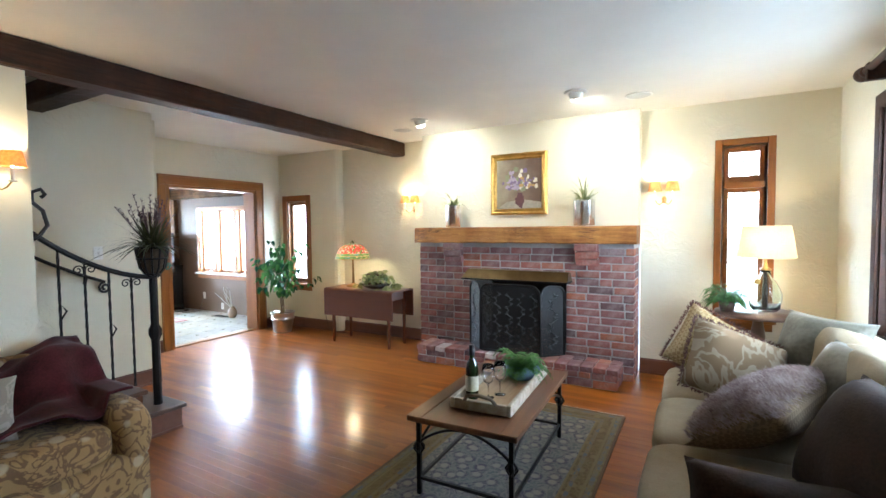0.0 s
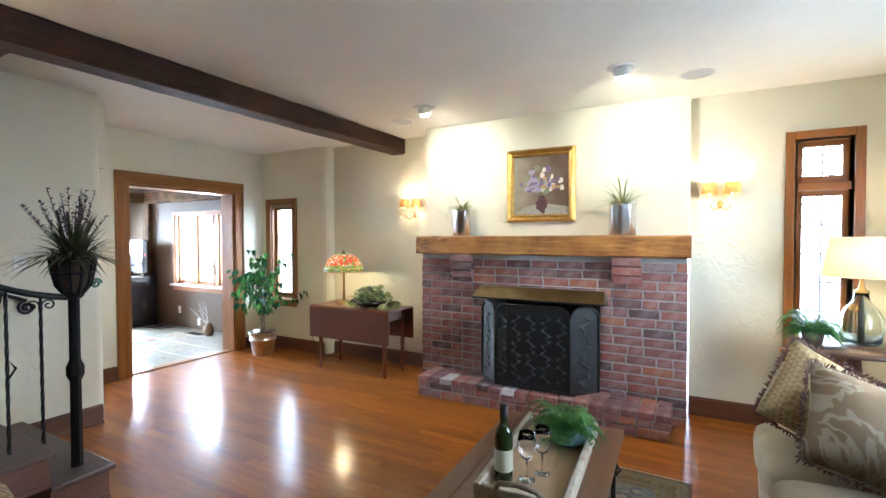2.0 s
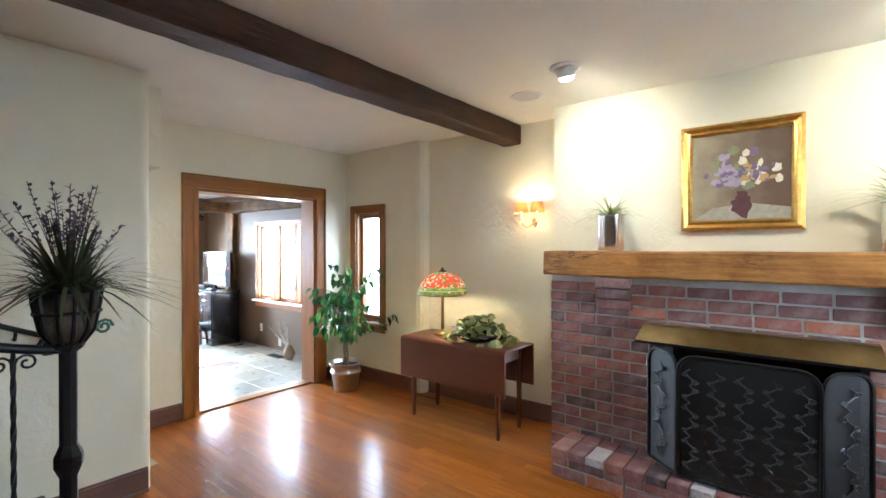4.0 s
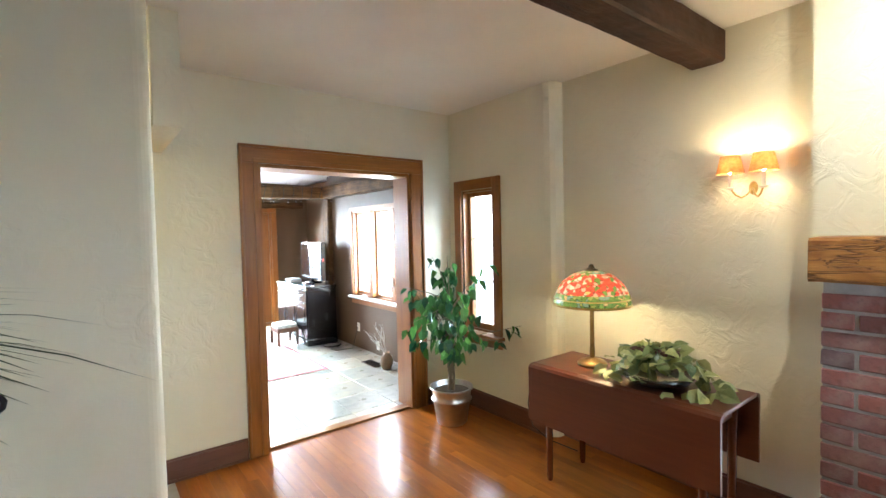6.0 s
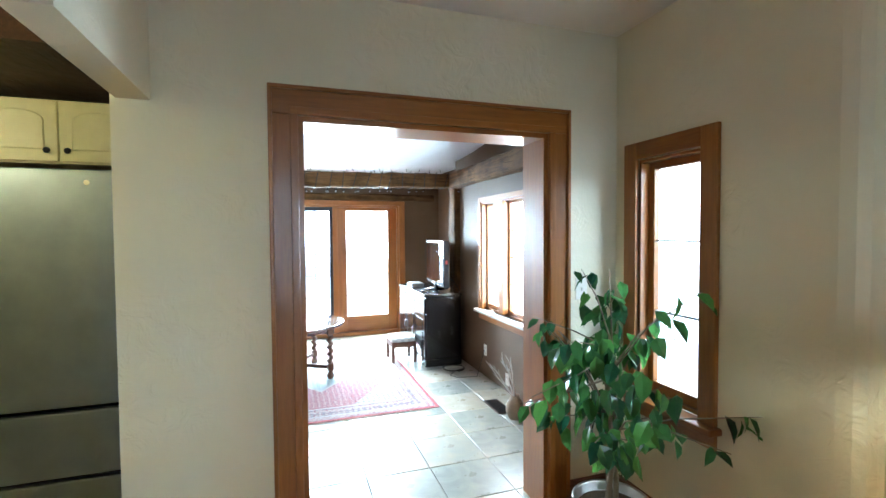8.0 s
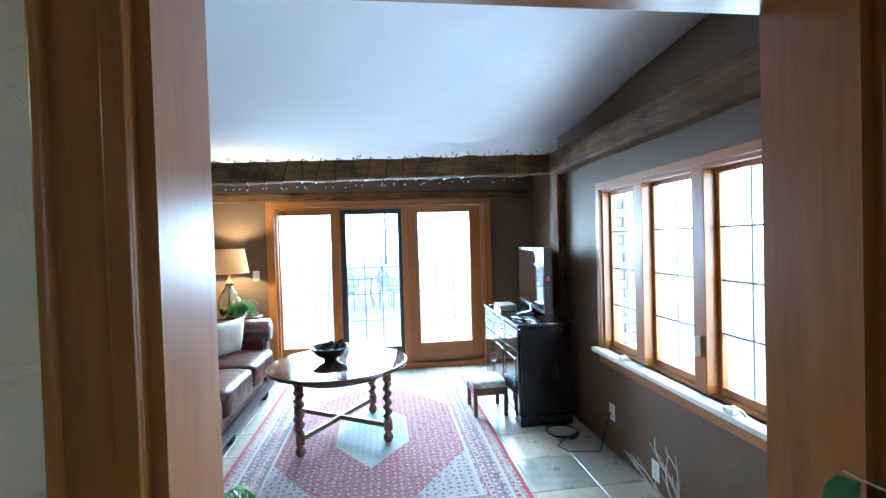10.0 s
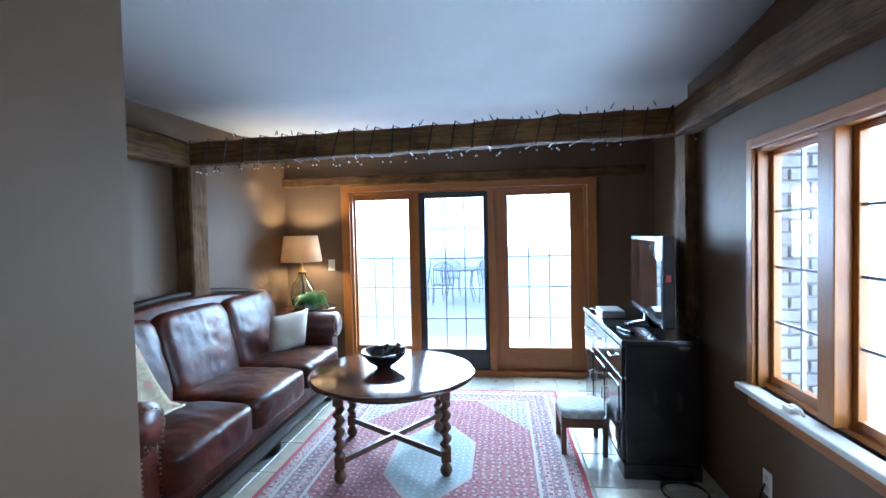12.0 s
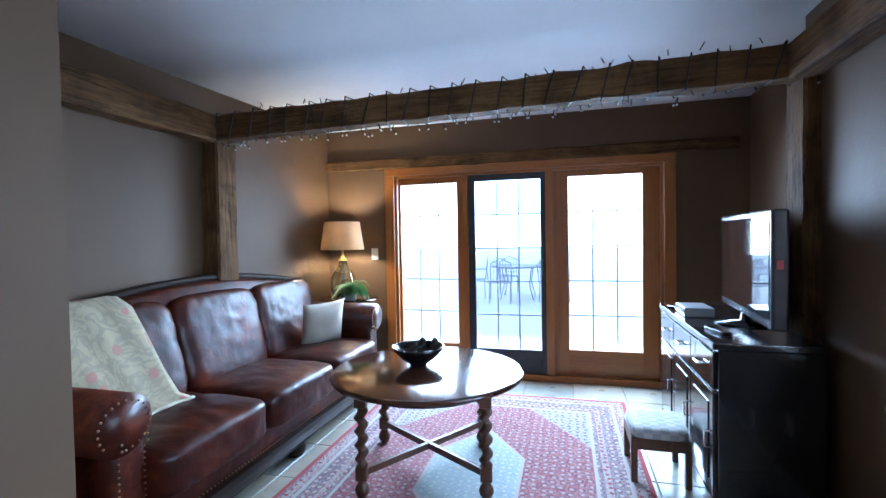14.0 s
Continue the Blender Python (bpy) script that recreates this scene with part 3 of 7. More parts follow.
def hewn_beam(x0, y0, z0, x1, y1, z1, axis, rough=0.008, seed=0.0, step=0.07, dz=0.0):
    """A hewn timber: a box cut in short lengths with uneven, worn edges; dz lifts its far end."""
    bm = bmesh.new()
    lo, hi = (x0, x1) if axis == "x" else (y0, y1)
    n = max(2, int((hi - lo) / step))
    c0, c1 = (y0, y1) if axis == "x" else (x0, x1)
    ring0 = [(c0, z0), ((c0 + c1) / 2, z0), (c1, z0), (c1, (z0 + z1) / 2), (c1, z1), ((c0 + c1) / 2, z1), (c0, z1), (c0, (z0 + z1) / 2)]
    b = 0.012
    ring = []
    for k, (c, z) in enumerate(ring0):
        if k % 2 == 0:
            pc, pz = ring0[k - 1]
            nc, nz = ring0[(k + 1) % 8]
            for qc, qz in ((pc, pz), (nc, nz)):
                v = Vector((qc - c, qz - z))
                v = v.normalized() * b
                ring.append((c + v.x, z + v.y))
        else:
            ring.append((c, z))
    prev = None
    for i in range(n + 1):
        a = lo + (hi - lo) * i / n
        vs = []
        for k, (c, z) in enumerate(ring):
            p = Vector((a, c, z)) if axis == "x" else Vector((c, a, z))
            r = rough * (noise.noise(p * 5 + Vector((seed, 0, 0))) + 0.5 * noise.noise(p * 17))
            off = (p - (Vector((a, (c0 + c1) / 2, (z0 + z1) / 2)) if axis == "x" else Vector(((c0 + c1) / 2, a, (z0 + z1) / 2)))).normalized()
            p = p + off * r
            p.z += dz * i / n
            vs.append(bm.verts.new(p))
        if prev:
            for k in range(len(vs)):
                bm.faces.new((prev[k], prev[(k + 1) % len(vs)], vs[(k + 1) % len(vs)], vs[k]))
        else:
            bm.faces.new(vs[::-1])
        prev = vs
    bm.faces.new(prev)
    bmesh.ops.recalc_face_normals(bm, faces=bm.faces)
    return bm


def hewn_post(x0, y0, z0, x1, y1, z1, rough=0.008, seed=0.0):
    bm = hewn_beam(z0, y0, x0, z1, y1, x1, "x", rough, seed)
    for v in bm.verts:
        v.co = Vector((v.co.z, v.co.y, v.co.x))
    bmesh.ops.recalc_face_normals(bm, faces=bm.faces)
    return bm


# ---- openings, windows and trim ----
door = tagged(new("door_1"), "wide cased opening with varnished oak trim, no door", "doorway", "", "structure")
tf = wall_axes("x", -5.60, 1)
frame_boxes(tf, door, [("casing", 3.49, 3.602, 0, 0.024, 0, 2.03, OAK_Z, 0.004), ("casing", 4.858, 4.97, 0, 0.024, 0, 2.03, OAK_Z, 0.004),
                       ("casing", 3.49, 4.97, 0, 0.0245, 2.03, 2.142, OAK_Y, 0.004),
                       ("back_band", 3.478, 3.496, 0, 0.038, 0, 2.142, OAK_Z, 0.005), ("back_band", 4.964, 4.982, 0, 0.038, 0, 2.142, OAK_Z, 0.005), ("back_band", 3.478, 4.982, 0, 0.0385, 2.136, 2.154, OAK_Y, 0.005),
                       ("casing_bead", 3.568, 3.602, 0.024, 0.034, 0, 2.03, OAK_Z, 0.003), ("casing_bead", 4.858, 4.892, 0.024, 0.034, 0, 2.03, OAK_Z, 0.003),
                       ("casing_bead", 3.568, 4.892, 0.0245, 0.034, 2.03, 2.062, OAK_Y, 0.003),
                       ("lining", 3.60, 3.625, -0.222, 0.002, 0, 2.03, OAK_Z, 0), ("lining", 4.835, 4.86, -0.222, 0.002, 0, 2.03, OAK_Z, 0),
                       ("lining", 3.625, 4.835, -0.222, 0.002, 2.005, 2.03, OAK_Y, 0),
                       ("casing", 3.49, 3.602, -0.224, -0.2, 0, 2.03, OAK_Z, 0.004), ("casing", 4.858, 4.97, -0.224, -0.2, 0, 2.03, OAK_Z, 0.004), ("casing", 3.49, 4.97, -0.2245, -0.2, 2.03, 2.142, OAK_Y, 0.004),
                       ("threshold", 3.625, 4.835, -0.12, -0.03, -0.004, 0.014, OAK_Y, 0.005)])
window_unit("window_1", "narrow oak-cased window beside the opening", "y", 5.30, -1, -5.425, -5.03, 0.66, 1.885, [-5.425, -5.03], OAK_X, OAK_Z, 0.088, 0.10, 1, 3)
window_unit("window_2", "tall dark-cased casement window with transom light", "y", 5.30, -1, 0.225, 0.568, 0.62, 2.185, [0.225, 0.568], OAK_X, OAK_Z, 0.058, 0.10, 2, 5, transom=1.83)
window_unit("window_3", "wide dark-framed living room window", "x", 1.06, -1, 2.75, 4.28, 0.75, 2.2, [2.75, 3.515, 4.28], DARKBEAM_Y, DARKBEAM_Y, 0.09, 0.15, 2, 4)
window_unit("window_4", "triple fir casement window with stone sill", "y", 5.50, -1, -7.955, -6.455, 0.705, 1.835, [-7.955, -7.47, -6.933, -6.455], FIR_X, FIR_Z, 0.048, 0.10, 2, 4, sill_mat=SILL, sash=0.026)


def baseboard(name, axis, plane, inward, u0, u1, h=0.135, mat=None):
    tfm = wall_axes(axis, plane, inward)
    bm = bbox(u0, 0, 0, u1, 0.018, h, bev=0.004)
    box(bm, u0, 0.018, 0, u1, 0.032, 0.018, 0.005)
    box(bm, u0, 0, h, u1, 0.010, h + 0.012, 0.003)
    move(bm, tfm)
    bmesh.ops.recalc_face_normals(bm, faces=bm.faces)
    structure(name, bm, mat, "dark reddish wooden baseboard", "baseboard")


baseboard("baseboard_west", "x", -5.60, 1, 2.905, 3.476, mat=BASEWOOD_Y)
baseboard("baseboard_west_end", "x", -5.60, 1, 4.984, 5.265, mat=BASEWOOD_Y)
baseboard("baseboard_nook", "y", 5.30, -1, -5.565, -4.49, mat=BASEWOOD_X)
baseboard("baseboard_north_left", "y", 5.42, -1, -4.42, -2.905, mat=BASEWOOD_X)
baseboard("baseboard_north_right", "y", 5.30, -1, -0.455, 1.03, mat=BASEWOOD_X)
baseboard("baseboard_east", "x", 1.06, -1, -1.66, 5.265, mat=BASEWOOD_Y)
baseboard("baseboard_stair", "x", -4.53, 1, 2.36, 2.86, mat=BASEWOOD_Y)
baseboard("baseboard_stair_near", "x", -3.40, 1, -1.66, 1.54, mat=BASEWOOD_Y)

# ceiling beams
ceiling_beam = thing("ceiling_beam", "long dark-stained hewn ceiling beam", "beam")
part("timber", hewn_beam(-3.53, -1.69, 2.415, -3.345, 5.418, 2.588, "y", 0.006, 2.0), DARKBEAM_Y, ceiling_beam)
stair_beam = thing("stair_beam", "dark-stained short beam over the stairs", "beam")
part("timber", hewn_beam(-4.528, 1.86, 2.42, -3.535, 2.04, 2.585, "x", 0.006, 5.0), DARKBEAM_X, stair_beam)
cross = thing("cross_beam", "weathered barn timber beam wound with string lights", "beam")
part("timber", hewn_beam(-8.73, 2.0, 1.99, -8.60, 5.78, 2.15, "y", 0.012, 1.0, dz=0.07), BARN_Y, cross)
for nm, lab, bm, mt in (("timber_post", "weathered barn timber post on the sofa wall", hewn_post(-8.79, 2.0, 0, -8.60, 2.13, 1.985, 0.01, 3), BARN_Z),
                        ("timber_post", "weathered barn timber post behind the console", hewn_post(-8.79, 5.43, 0, -8.60, 5.78, 2.06, 0.01, 6), BARN_Z),
                        ("wall_beam", "weathered barn timber beam along the window wall", hewn_beam(-8.60, 5.37, 2.045, -5.81, 5.498, 2.22, "x", 0.011, 4.0), BARN_X),
                        ("wall_beam", "weathered barn timber beam above the sofa", hewn_beam(-8.60, 2.0, 1.98, -6.94, 2.13, 2.155, "x", 0.011, 8.0), BARN_X),
                        ("door_header", "weathered barn timber header over the doors", hewn_beam(-10.30, 2.0, 2.0, -10.255, 5.7, 2.10, "y", 0.008, 9.0), BARN_Y)):
    t_ = thing(nm, lab, "beam")
    part("timber", bm, mt, t_)

# french doors: fir frame, two glazed doors and a dark screen door between them
fd = tagged(new("door_2"), "fir french doors with a dark sliding screen", "door", "", "structure")
tf = wall_axes("x", -10.30, 1)
frame_boxes(tf, fd, [("casing", 2.63, 2.72, 0, 0.03, 0.0, 1.93, FIR_Z, 0.004), ("casing", 5.145, 5.235, 0, 0.03, 0.0, 1.93, FIR_Z, 0.004), ("casing", 2.63, 5.235, 0, 0.0305, 1.93, 2.0, FIR_Y, 0.004),
                     ("frame_post", 2.72, 2.745, -0.17, 0.0, 0.03, 1.93, FIR_Z, 0), ("frame_post", 5.12, 5.145, -0.17, 0.0, 0.03, 1.93, FIR_Z, 0), ("frame_head", 2.745, 5.12, -0.17, 0.0, 1.905, 1.93, FIR_Y, 0),
                     ("threshold", 2.70, 5.165, -0.17, 0.02, 0.0, 0.055, FIR_Y, 0.006), ("frame_post", 3.40, 3.45, -0.16, 0.004, 0.055, 1.905, FIR_Z, 0.003), ("frame_post", 4.165, 4.235, -0.16, 0.004, 0.055, 1.905, FIR_Z, 0.003)])
SCREENFRAME = plain("screen_frame", (0.018, 0.018, 0.022), (0.03, 0.03, 0.035), 0.45)
for da, db, wood_mat, wood_u, (ga, gb, gz0, gz1), dd in ((2.745, 3.40, FIR_Z, FIR_Y, (2.765, 3.335, 0.30, 1.845), (-0.09, -0.05)), (3.45, 4.165, SCREENFRAME, SCREENFRAME, (3.515, 4.12, 0.27, 1.845), (-0.05, -0.02)),
                                             (4.235, 5.12, FIR_Z, FIR_Y, (4.365, 4.985, 0.285, 1.85), (-0.09, -0.05))):
    frame_boxes(tf, fd, [("stile", da, ga, *dd, 0.055, 1.905, wood_mat, 0.003), ("stile", gb, db, *dd, 0.055, 1.905, wood_mat, 0.003), ("rail", ga, gb, *dd, gz1, 1.905, wood_u, 0.003), ("rail", ga, gb, *dd, 0.055, gz0, wood_u, 0.003)])
    for k in range(1, 3):
        u = ga + (gb - ga) * k / 3
        frame_boxes(tf, fd, [("muntin", u - 0.0055, u + 0.0055, -0.076, -0.064, gz0, gz1, MUNTIN, 0)])
    for k in range(1, 5):
        z = gz0 + (gz1 - gz0) * k / 5
        frame_boxes(tf, fd, [("muntin", ga, gb, -0.0755, -0.0645, z - 0.0055, z + 0.0055, MUNTIN, 0)])
    p = part("pane", move(bbox(ga, -0.072, gz0, gb, -0.068, gz1), tf), PANE, fd)
    p.visible_shadow = False
frame_boxes(tf, fd, [("handle", 4.135, 4.15, -0.02, 0.012, 0.98, 1.12, BLACKGLOSS, 0.003)])


def screen_mesh_mat():
    m, nt, b = nodes_of("insect_screen")
    tr = nt.nodes.new("ShaderNodeBsdfTransparent")
    tr.inputs["Color"].default_value = (0.8, 0.82, 0.86, 1)
    nt.nodes.remove(b)
    link(nt, tr.outputs[0], nt.nodes["Material Output"].inputs["Surface"])
    return m


p = part("insect_screen", move(bbox(3.515, -0.036, 0.27, 4.12, -0.035, 1.845), tf), screen_mesh_mat(), fd, "grey insect screen")
p.visible_shadow = False

# ---- living room: fireplace ----


def brick_mat():
    m, nt, b = nodes_of("old_brick")
    v = texco(nt)
    oi = nt.nodes.new("ShaderNodeObjectInfo")
    col = ramp(nt, oi.outputs["Random"], [(0.0, (0.06, 0.032, 0.036)), (0.14, (0.125, 0.056, 0.058)), (0.3, (0.20, 0.075, 0.068)), (0.5, (0.26, 0.085, 0.062)), (0.68, (0.17, 0.078, 0.076)), (0.85, (0.36, 0.115, 0.045)), (0.975, (0.22, 0.115, 0.11)), (1.0, (0.50, 0.46, 0.45))])
    stain = ramp(nt, noise_tex(nt, v, 9, 4), [(0.5, (0, 0, 0)), (0.72, (1, 1, 1))])
    col = mix(nt, math_node(nt, "MULTIPLY", stain, 0.4), col, (0.42, 0.34, 0.31))
    col = mix(nt, math_node(nt, "MULTIPLY", ramp(nt, noise_tex(nt, v, 55, 4), [(0.5, (0, 0, 0)), (0.75, (1, 1, 1))]), 0.5), col, (0.09, 0.045, 0.04))
    link(nt, col, b.inputs["Base Color"])
    b.inputs["Roughness"].default_value = 0.86
    bump(nt, b, noise_tex(nt, v, 70, 5), 0.5, 0.004)
    return m


BRICK = brick_mat()
BRICK_MESH = {}


def brick_mesh(w, d, h, mat):
    key = (round(w, 3), round(d, 3), round(h, 3), mat.name)
    if key not in BRICK_MESH:
        bm = bbox(-w / 2, -d / 2, -h / 2, w / 2, d / 2, h / 2, bev=0.004, seg=1)
        for v in bm.verts:
            v.co += Vector((noise.noise(v.co * 31 + Vector((w * 9, 0, 0))), noise.noise(v.co * 37), noise.noise(v.co * 41))) * 0.003
        me = bpy.data.meshes.new("brick")
        bm.to_mesh(me)
        bm.free()
        me.materials.append(mat)
        BRICK_MESH[key] = me
    return BRICK_MESH[key]


def lay(parent, w, d, h, x, y, z, rng, mat=BRICK):
    ob = new("brick", brick_mesh(w, d, h, mat))
    ob.parent = parent
    ob.matrix_basis = pose(x + rng.uniform(-.001, .001), y + rng.uniform(-.004, .004), z, rng.uniform(-.5, .5), rng.uniform(-.4, .4), rng.uniform(-.6, .6))


rng = random.Random(4)
FX0, FX1, FY = -2.82, -0.47, 4.93
fire = thing("fireplace", "old red brick fireplace with a raised hearth", "fireplace")
core = wall_bm("y", FY + 0.007, 5.5, FX0 + 0.006, FX1 - 0.006, 0.0, 1.298, [(-2.10, -1.10, 0.18, 0.97)])
part("mortar_core", core, MORTAR, fire, "pale grey mortar")
SOOT = plain("soot", (0.008, 0.007, 0.006), (0.025, 0.022, 0.02), 0.95, scale=15, bstr=0.4)
bm = bmesh.new()
box(bm, -2.12, 5.40, 0.15, -1.08, 5.49, 0.99)
part("firebox_back", bm, SOOT, fire, "sooty firebox")
part("firebox_floor", bbox(-2.10, 4.94, 0.15, -1.10, 5.40, 0.184), SOOT, fire)
part("hearth_core", bbox(-2.645, 4.60, 0.0, -0.575, 4.936, 0.172), MORTAR, fire, "pale grey mortar bed")
CH, BL, MJ = 0.0745, 0.225, 0.013
z, course = 0.0, 0
while z + 0.05 < 1.297:
    h = min(CH - MJ, 1.297 - z)
    x = FX0
    first = BL * (0.5 if course % 2 else 1.0)
    k = 0
    while x < FX1 - 0.03:
        w = min(first if k == 0 else BL * rng.choice((1, 1, 1, 1, 0.52, 1.04)), FX1 - x)
        if FX1 - (x + w) < 0.07:
            w = FX1 - x
        zc = z + h / 2
        # cut round the firebox
        spans = [(x, x + w - MJ if x + w < FX1 - 0.001 else x + w)]
        if 0.18 < zc < 0.97:
            out = []
            for a, b in spans:
                if b <= -2.10 or a >= -1.10:
                    out.append((a, b))
                else:
                    if a < -2.13:
                        out.append((a, -2.10))
                    if b > -1.07:
                        out.append((-1.10, b))
            spans = out
        for a, b in spans:
            if not (zc < 0.17 and a > -2.62 and b < -0.6):
                lay(fire, b - a, 0.07, h, (a + b) / 2, FY + 0.035, zc, rng)
        x += w
        k += 1
    # returns of the stack
    lay(fire, 0.07, 0.18, h, FX0 + 0.033, FY + 0.20, z + h / 2, rng)
    lay(fire, 0.07, 0.21, h, FX1 - 0.033, FY + 0.19, z + h / 2, rng)
    z += CH
    course += 1
# hearth: two courses of face bricks and a flat top course
for c, (hz, hh) in enumerate(((0.006, 0.066), (0.084, 0.05))):
    x = -2.66
    while x < -0.58:
        w = min(0.235 if (c == 0) else rng.choice((0.235, 0.235, 0.115)), -0.56 - x)
        lay(fire, w - MJ, 0.1, hh, x + w / 2, 4.64, hz + hh / 2, rng)
        x += w
    for yy in (4.765, 4.86):
        lay(fire, 0.1, 0.1, hh, -2.61, yy + 0.02, hz + hh / 2, rng)
        lay(fire, 0.1, 0.1, hh, -0.61, yy + 0.02, hz + hh / 2, rng)
x = -2.665
while x < -0.58:
    w = min(0.118, -0.555 - x)
    lay(fire, w - 0.009, 0.205, 0.05, x + w / 2, 4.687, 0.163, rng)
    lay(fire, w - 0.009, 0.125, 0.05, x + w / 2, 4.864, 0.162, rng)
    x += w
# brick corbels
for cx in (-2.36, -0.90):
    for i, (pz, pr) in enumerate(((1.235, 0.085), (1.16, 0.075), (1.09, 0.055))):
        lay(fire, 0.215, 0.09, 0.062, cx + 0.006 * i, FY - pr / 2 + 0.01, pz + 0.03, rng)
LOG = plain("charred_log", (0.10, 0.06, 0.04), (0.36, 0.25, 0.18), 0.9, scale=18, bstr=0.5)
logs = thing("fire_logs", "pale split logs behind the fire screen", "firewood", -1.6, 5.08, 0.184)
for i, (lx, ly, lz, rz) in enumerate(((0, -0.06, 0.055, 4), (0.03, 0.1, 0.05, -6), (-0.02, 0.02, 0.145, 9))):
    bm = tube(bmesh.new(), [(-0.3, 0, 0), (-0.1, 0.01, 0.006), (0.12, -0.01, 0), (0.3, 0.004, 0.004)], 0.05, 10)
    part("log", move(bm, pose(lx, ly, lz, 0, 0, rz)), LOG, logs, smooth=True)
mantel = thing("mantel_beam", "rough-hewn honey-coloured timber mantel on brick", "mantel")
part("timber", hewn_beam(-2.845, 4.855, 1.302, -0.445, 5.148, 1.473, "x", 0.010, 11, 0.035), MANTEL, mantel)
hood = thing("fireplace_hood", "aged brass fireplace smoke hood", "hood")
bm = bmesh.new()
vs = [bm.verts.new(p) for p in ((-2.15, 4.922, 1.02), (-1.06, 4.922, 1.02), (-1.06, 4.85, 1.02), (-2.15, 4.85, 1.02), (-2.17, 4.922, 0.935), (-1.04, 4.922, 0.935), (-1.04, 4.73, 0.935), (-2.17, 4.73, 0.935))]
for f in ((0, 1, 2, 3), (7, 6, 5, 4), (3, 2, 6, 7), (0, 3, 7, 4), (2, 1, 5, 6), (1, 0, 4, 5)):
    bm.faces.new([vs[i] for i in f])
bmesh.ops.recalc_face_normals(bm, faces=bm.faces)
part("canopy", bm, plain("hood_brass", (0.14, 0.10, 0.045), (0.24, 0.18, 0.085), 0.3, 1.0, 10, 0.08), hood)
part("lip", bbox(-2.172, 4.724, 0.918, -1.038, 4.922, 0.934, bev=0.003), IRON, hood, "black iron lip")

# fire screen
screen = thing("fire_screen", "black wrought-iron folding fire screen with scrollwork", "fire screen")


def screen_mesh_iron():
    m, nt, b = nodes_of("wire_mesh")
    v = texco(nt)
    b.inputs["Base Color"].default_value = (0.006, 0.006, 0.007, 1)
    b.inputs["Roughness"].default_value = 0.6
    tr = nt.nodes.new("ShaderNodeBsdfTransparent")
    mx = nt.nodes.new("ShaderNodeMixShader")
    w1 = nt.nodes.new("ShaderNodeTexWave")
    w1.inputs["Scale"].default_value = 55
    w1.bands_direction = "X"
    w2 = nt.nodes.new("ShaderNodeTexWave")
    w2.inputs["Scale"].default_value = 55
    w2.bands_direction = "Z"
    link(nt, v, w1.inputs["Vector"])
    link(nt, v, w2.inputs["Vector"])
    h = math_node(nt, "MAXIMUM", w1.outputs["Fac"], w2.outputs["Fac"])
    f = math_node(nt, "GREATER_THAN", h, 0.12)
    link(nt, f, mx.inputs[0])
    link(nt, tr.outputs[0], mx.inputs[1])
    link(nt, b.outputs[0], mx.inputs[2])
    link(nt, mx.outputs[0], nt.nodes["Material Output"].inputs["Surface"])
    return m


WIRE = screen_mesh_iron()
SCROLL = plain("scroll_iron", (0.03, 0.031, 0.036), (0.07, 0.073, 0.08), 0.35, 0.7, 30, 0.2)


def spiral(cx, cz, r, a0, turns, n=14):
    pts = []
    for i in range(n + 1):
        t = i / n
        a = a0 + turns * 2 * math.pi * t
        rr = r * (1 - 0.75 * t)
        pts.append((cx + rr * math.cos(a), 0, cz + rr * math.sin(a)))
    return pts


def screen_panel(w, h, m, rows, cols):
    bm = bmesh.new()
    r = min(0.09, w * 0.42)
    pts = [(-w / 2, 0, 0.02), (-w / 2, 0, h - r)] + [(-w / 2 + r - r * math.cos(a), 0, h - r + r * math.sin(a)) for a in (0.4, 0.8, 1.2)] + [(-w / 2 + r, 0, h)]
    pts += [(-p[0], 0, p[2]) for p in pts[::-1]]
    pts += [(-w / 2, 0, 0.02)]
    tube(bm, pts, 0.011, 6)
    fr = part("panel", move(bm, m), IRON, screen)
    bm = bmesh.new()
    vs = [bm.verts.new((p[0] * 0.98, 0.004, p[2])) for p in pts[:-1]]
    bm.faces.new(vs)
    part("wire_mesh", move(bm, m), WIRE, fr)
    bm = bmesh.new()
    for i in range(cols):
        for j in range(rows):
            cx = -w / 2 + w * (i + 0.5) / cols
            cz = 0.07 + (h - 0.14) * (j + 0.5) / rows
            s = 0.5 * min(w / cols, (h - 0.14) / rows) * 0.92
            flip = -1 if (i + j) % 2 else 1
            wave = [(cx + flip * s * 0.5 * math.sin(math.pi * t), -0.012, cz + s * 1.05 * t) for t in [k / 6 - 1 for k in range(13)]]
            tube(bm, wave, 0.004, 5)
            for sg in (-1, 1):
                curl = spiral(cx + flip * sg * s * 0.62, cz + sg * s * 0.45, s * 0.36, math.pi * (0.5 - 0.5 * flip * sg), 1.2 * sg)
                tube(bm, [(p[0], -0.012, p[2]) for p in curl], 0.004, 5)
    part("scrollwork", move(bm, m), SCROLL, fr, "curled iron scrollwork")["kind"] = "stuff"


screen_panel(0.63, 0.70, pose(-1.60, 4.655, 0.19), 6, 5)
screen_panel(0.25, 0.70, pose(-2.02, 4.745, 0.19, 0, 0, -41), 5, 1)
screen_panel(0.25, 0.70, pose(-1.185, 4.745, 0.19, 0, 0, 42), 5, 1)

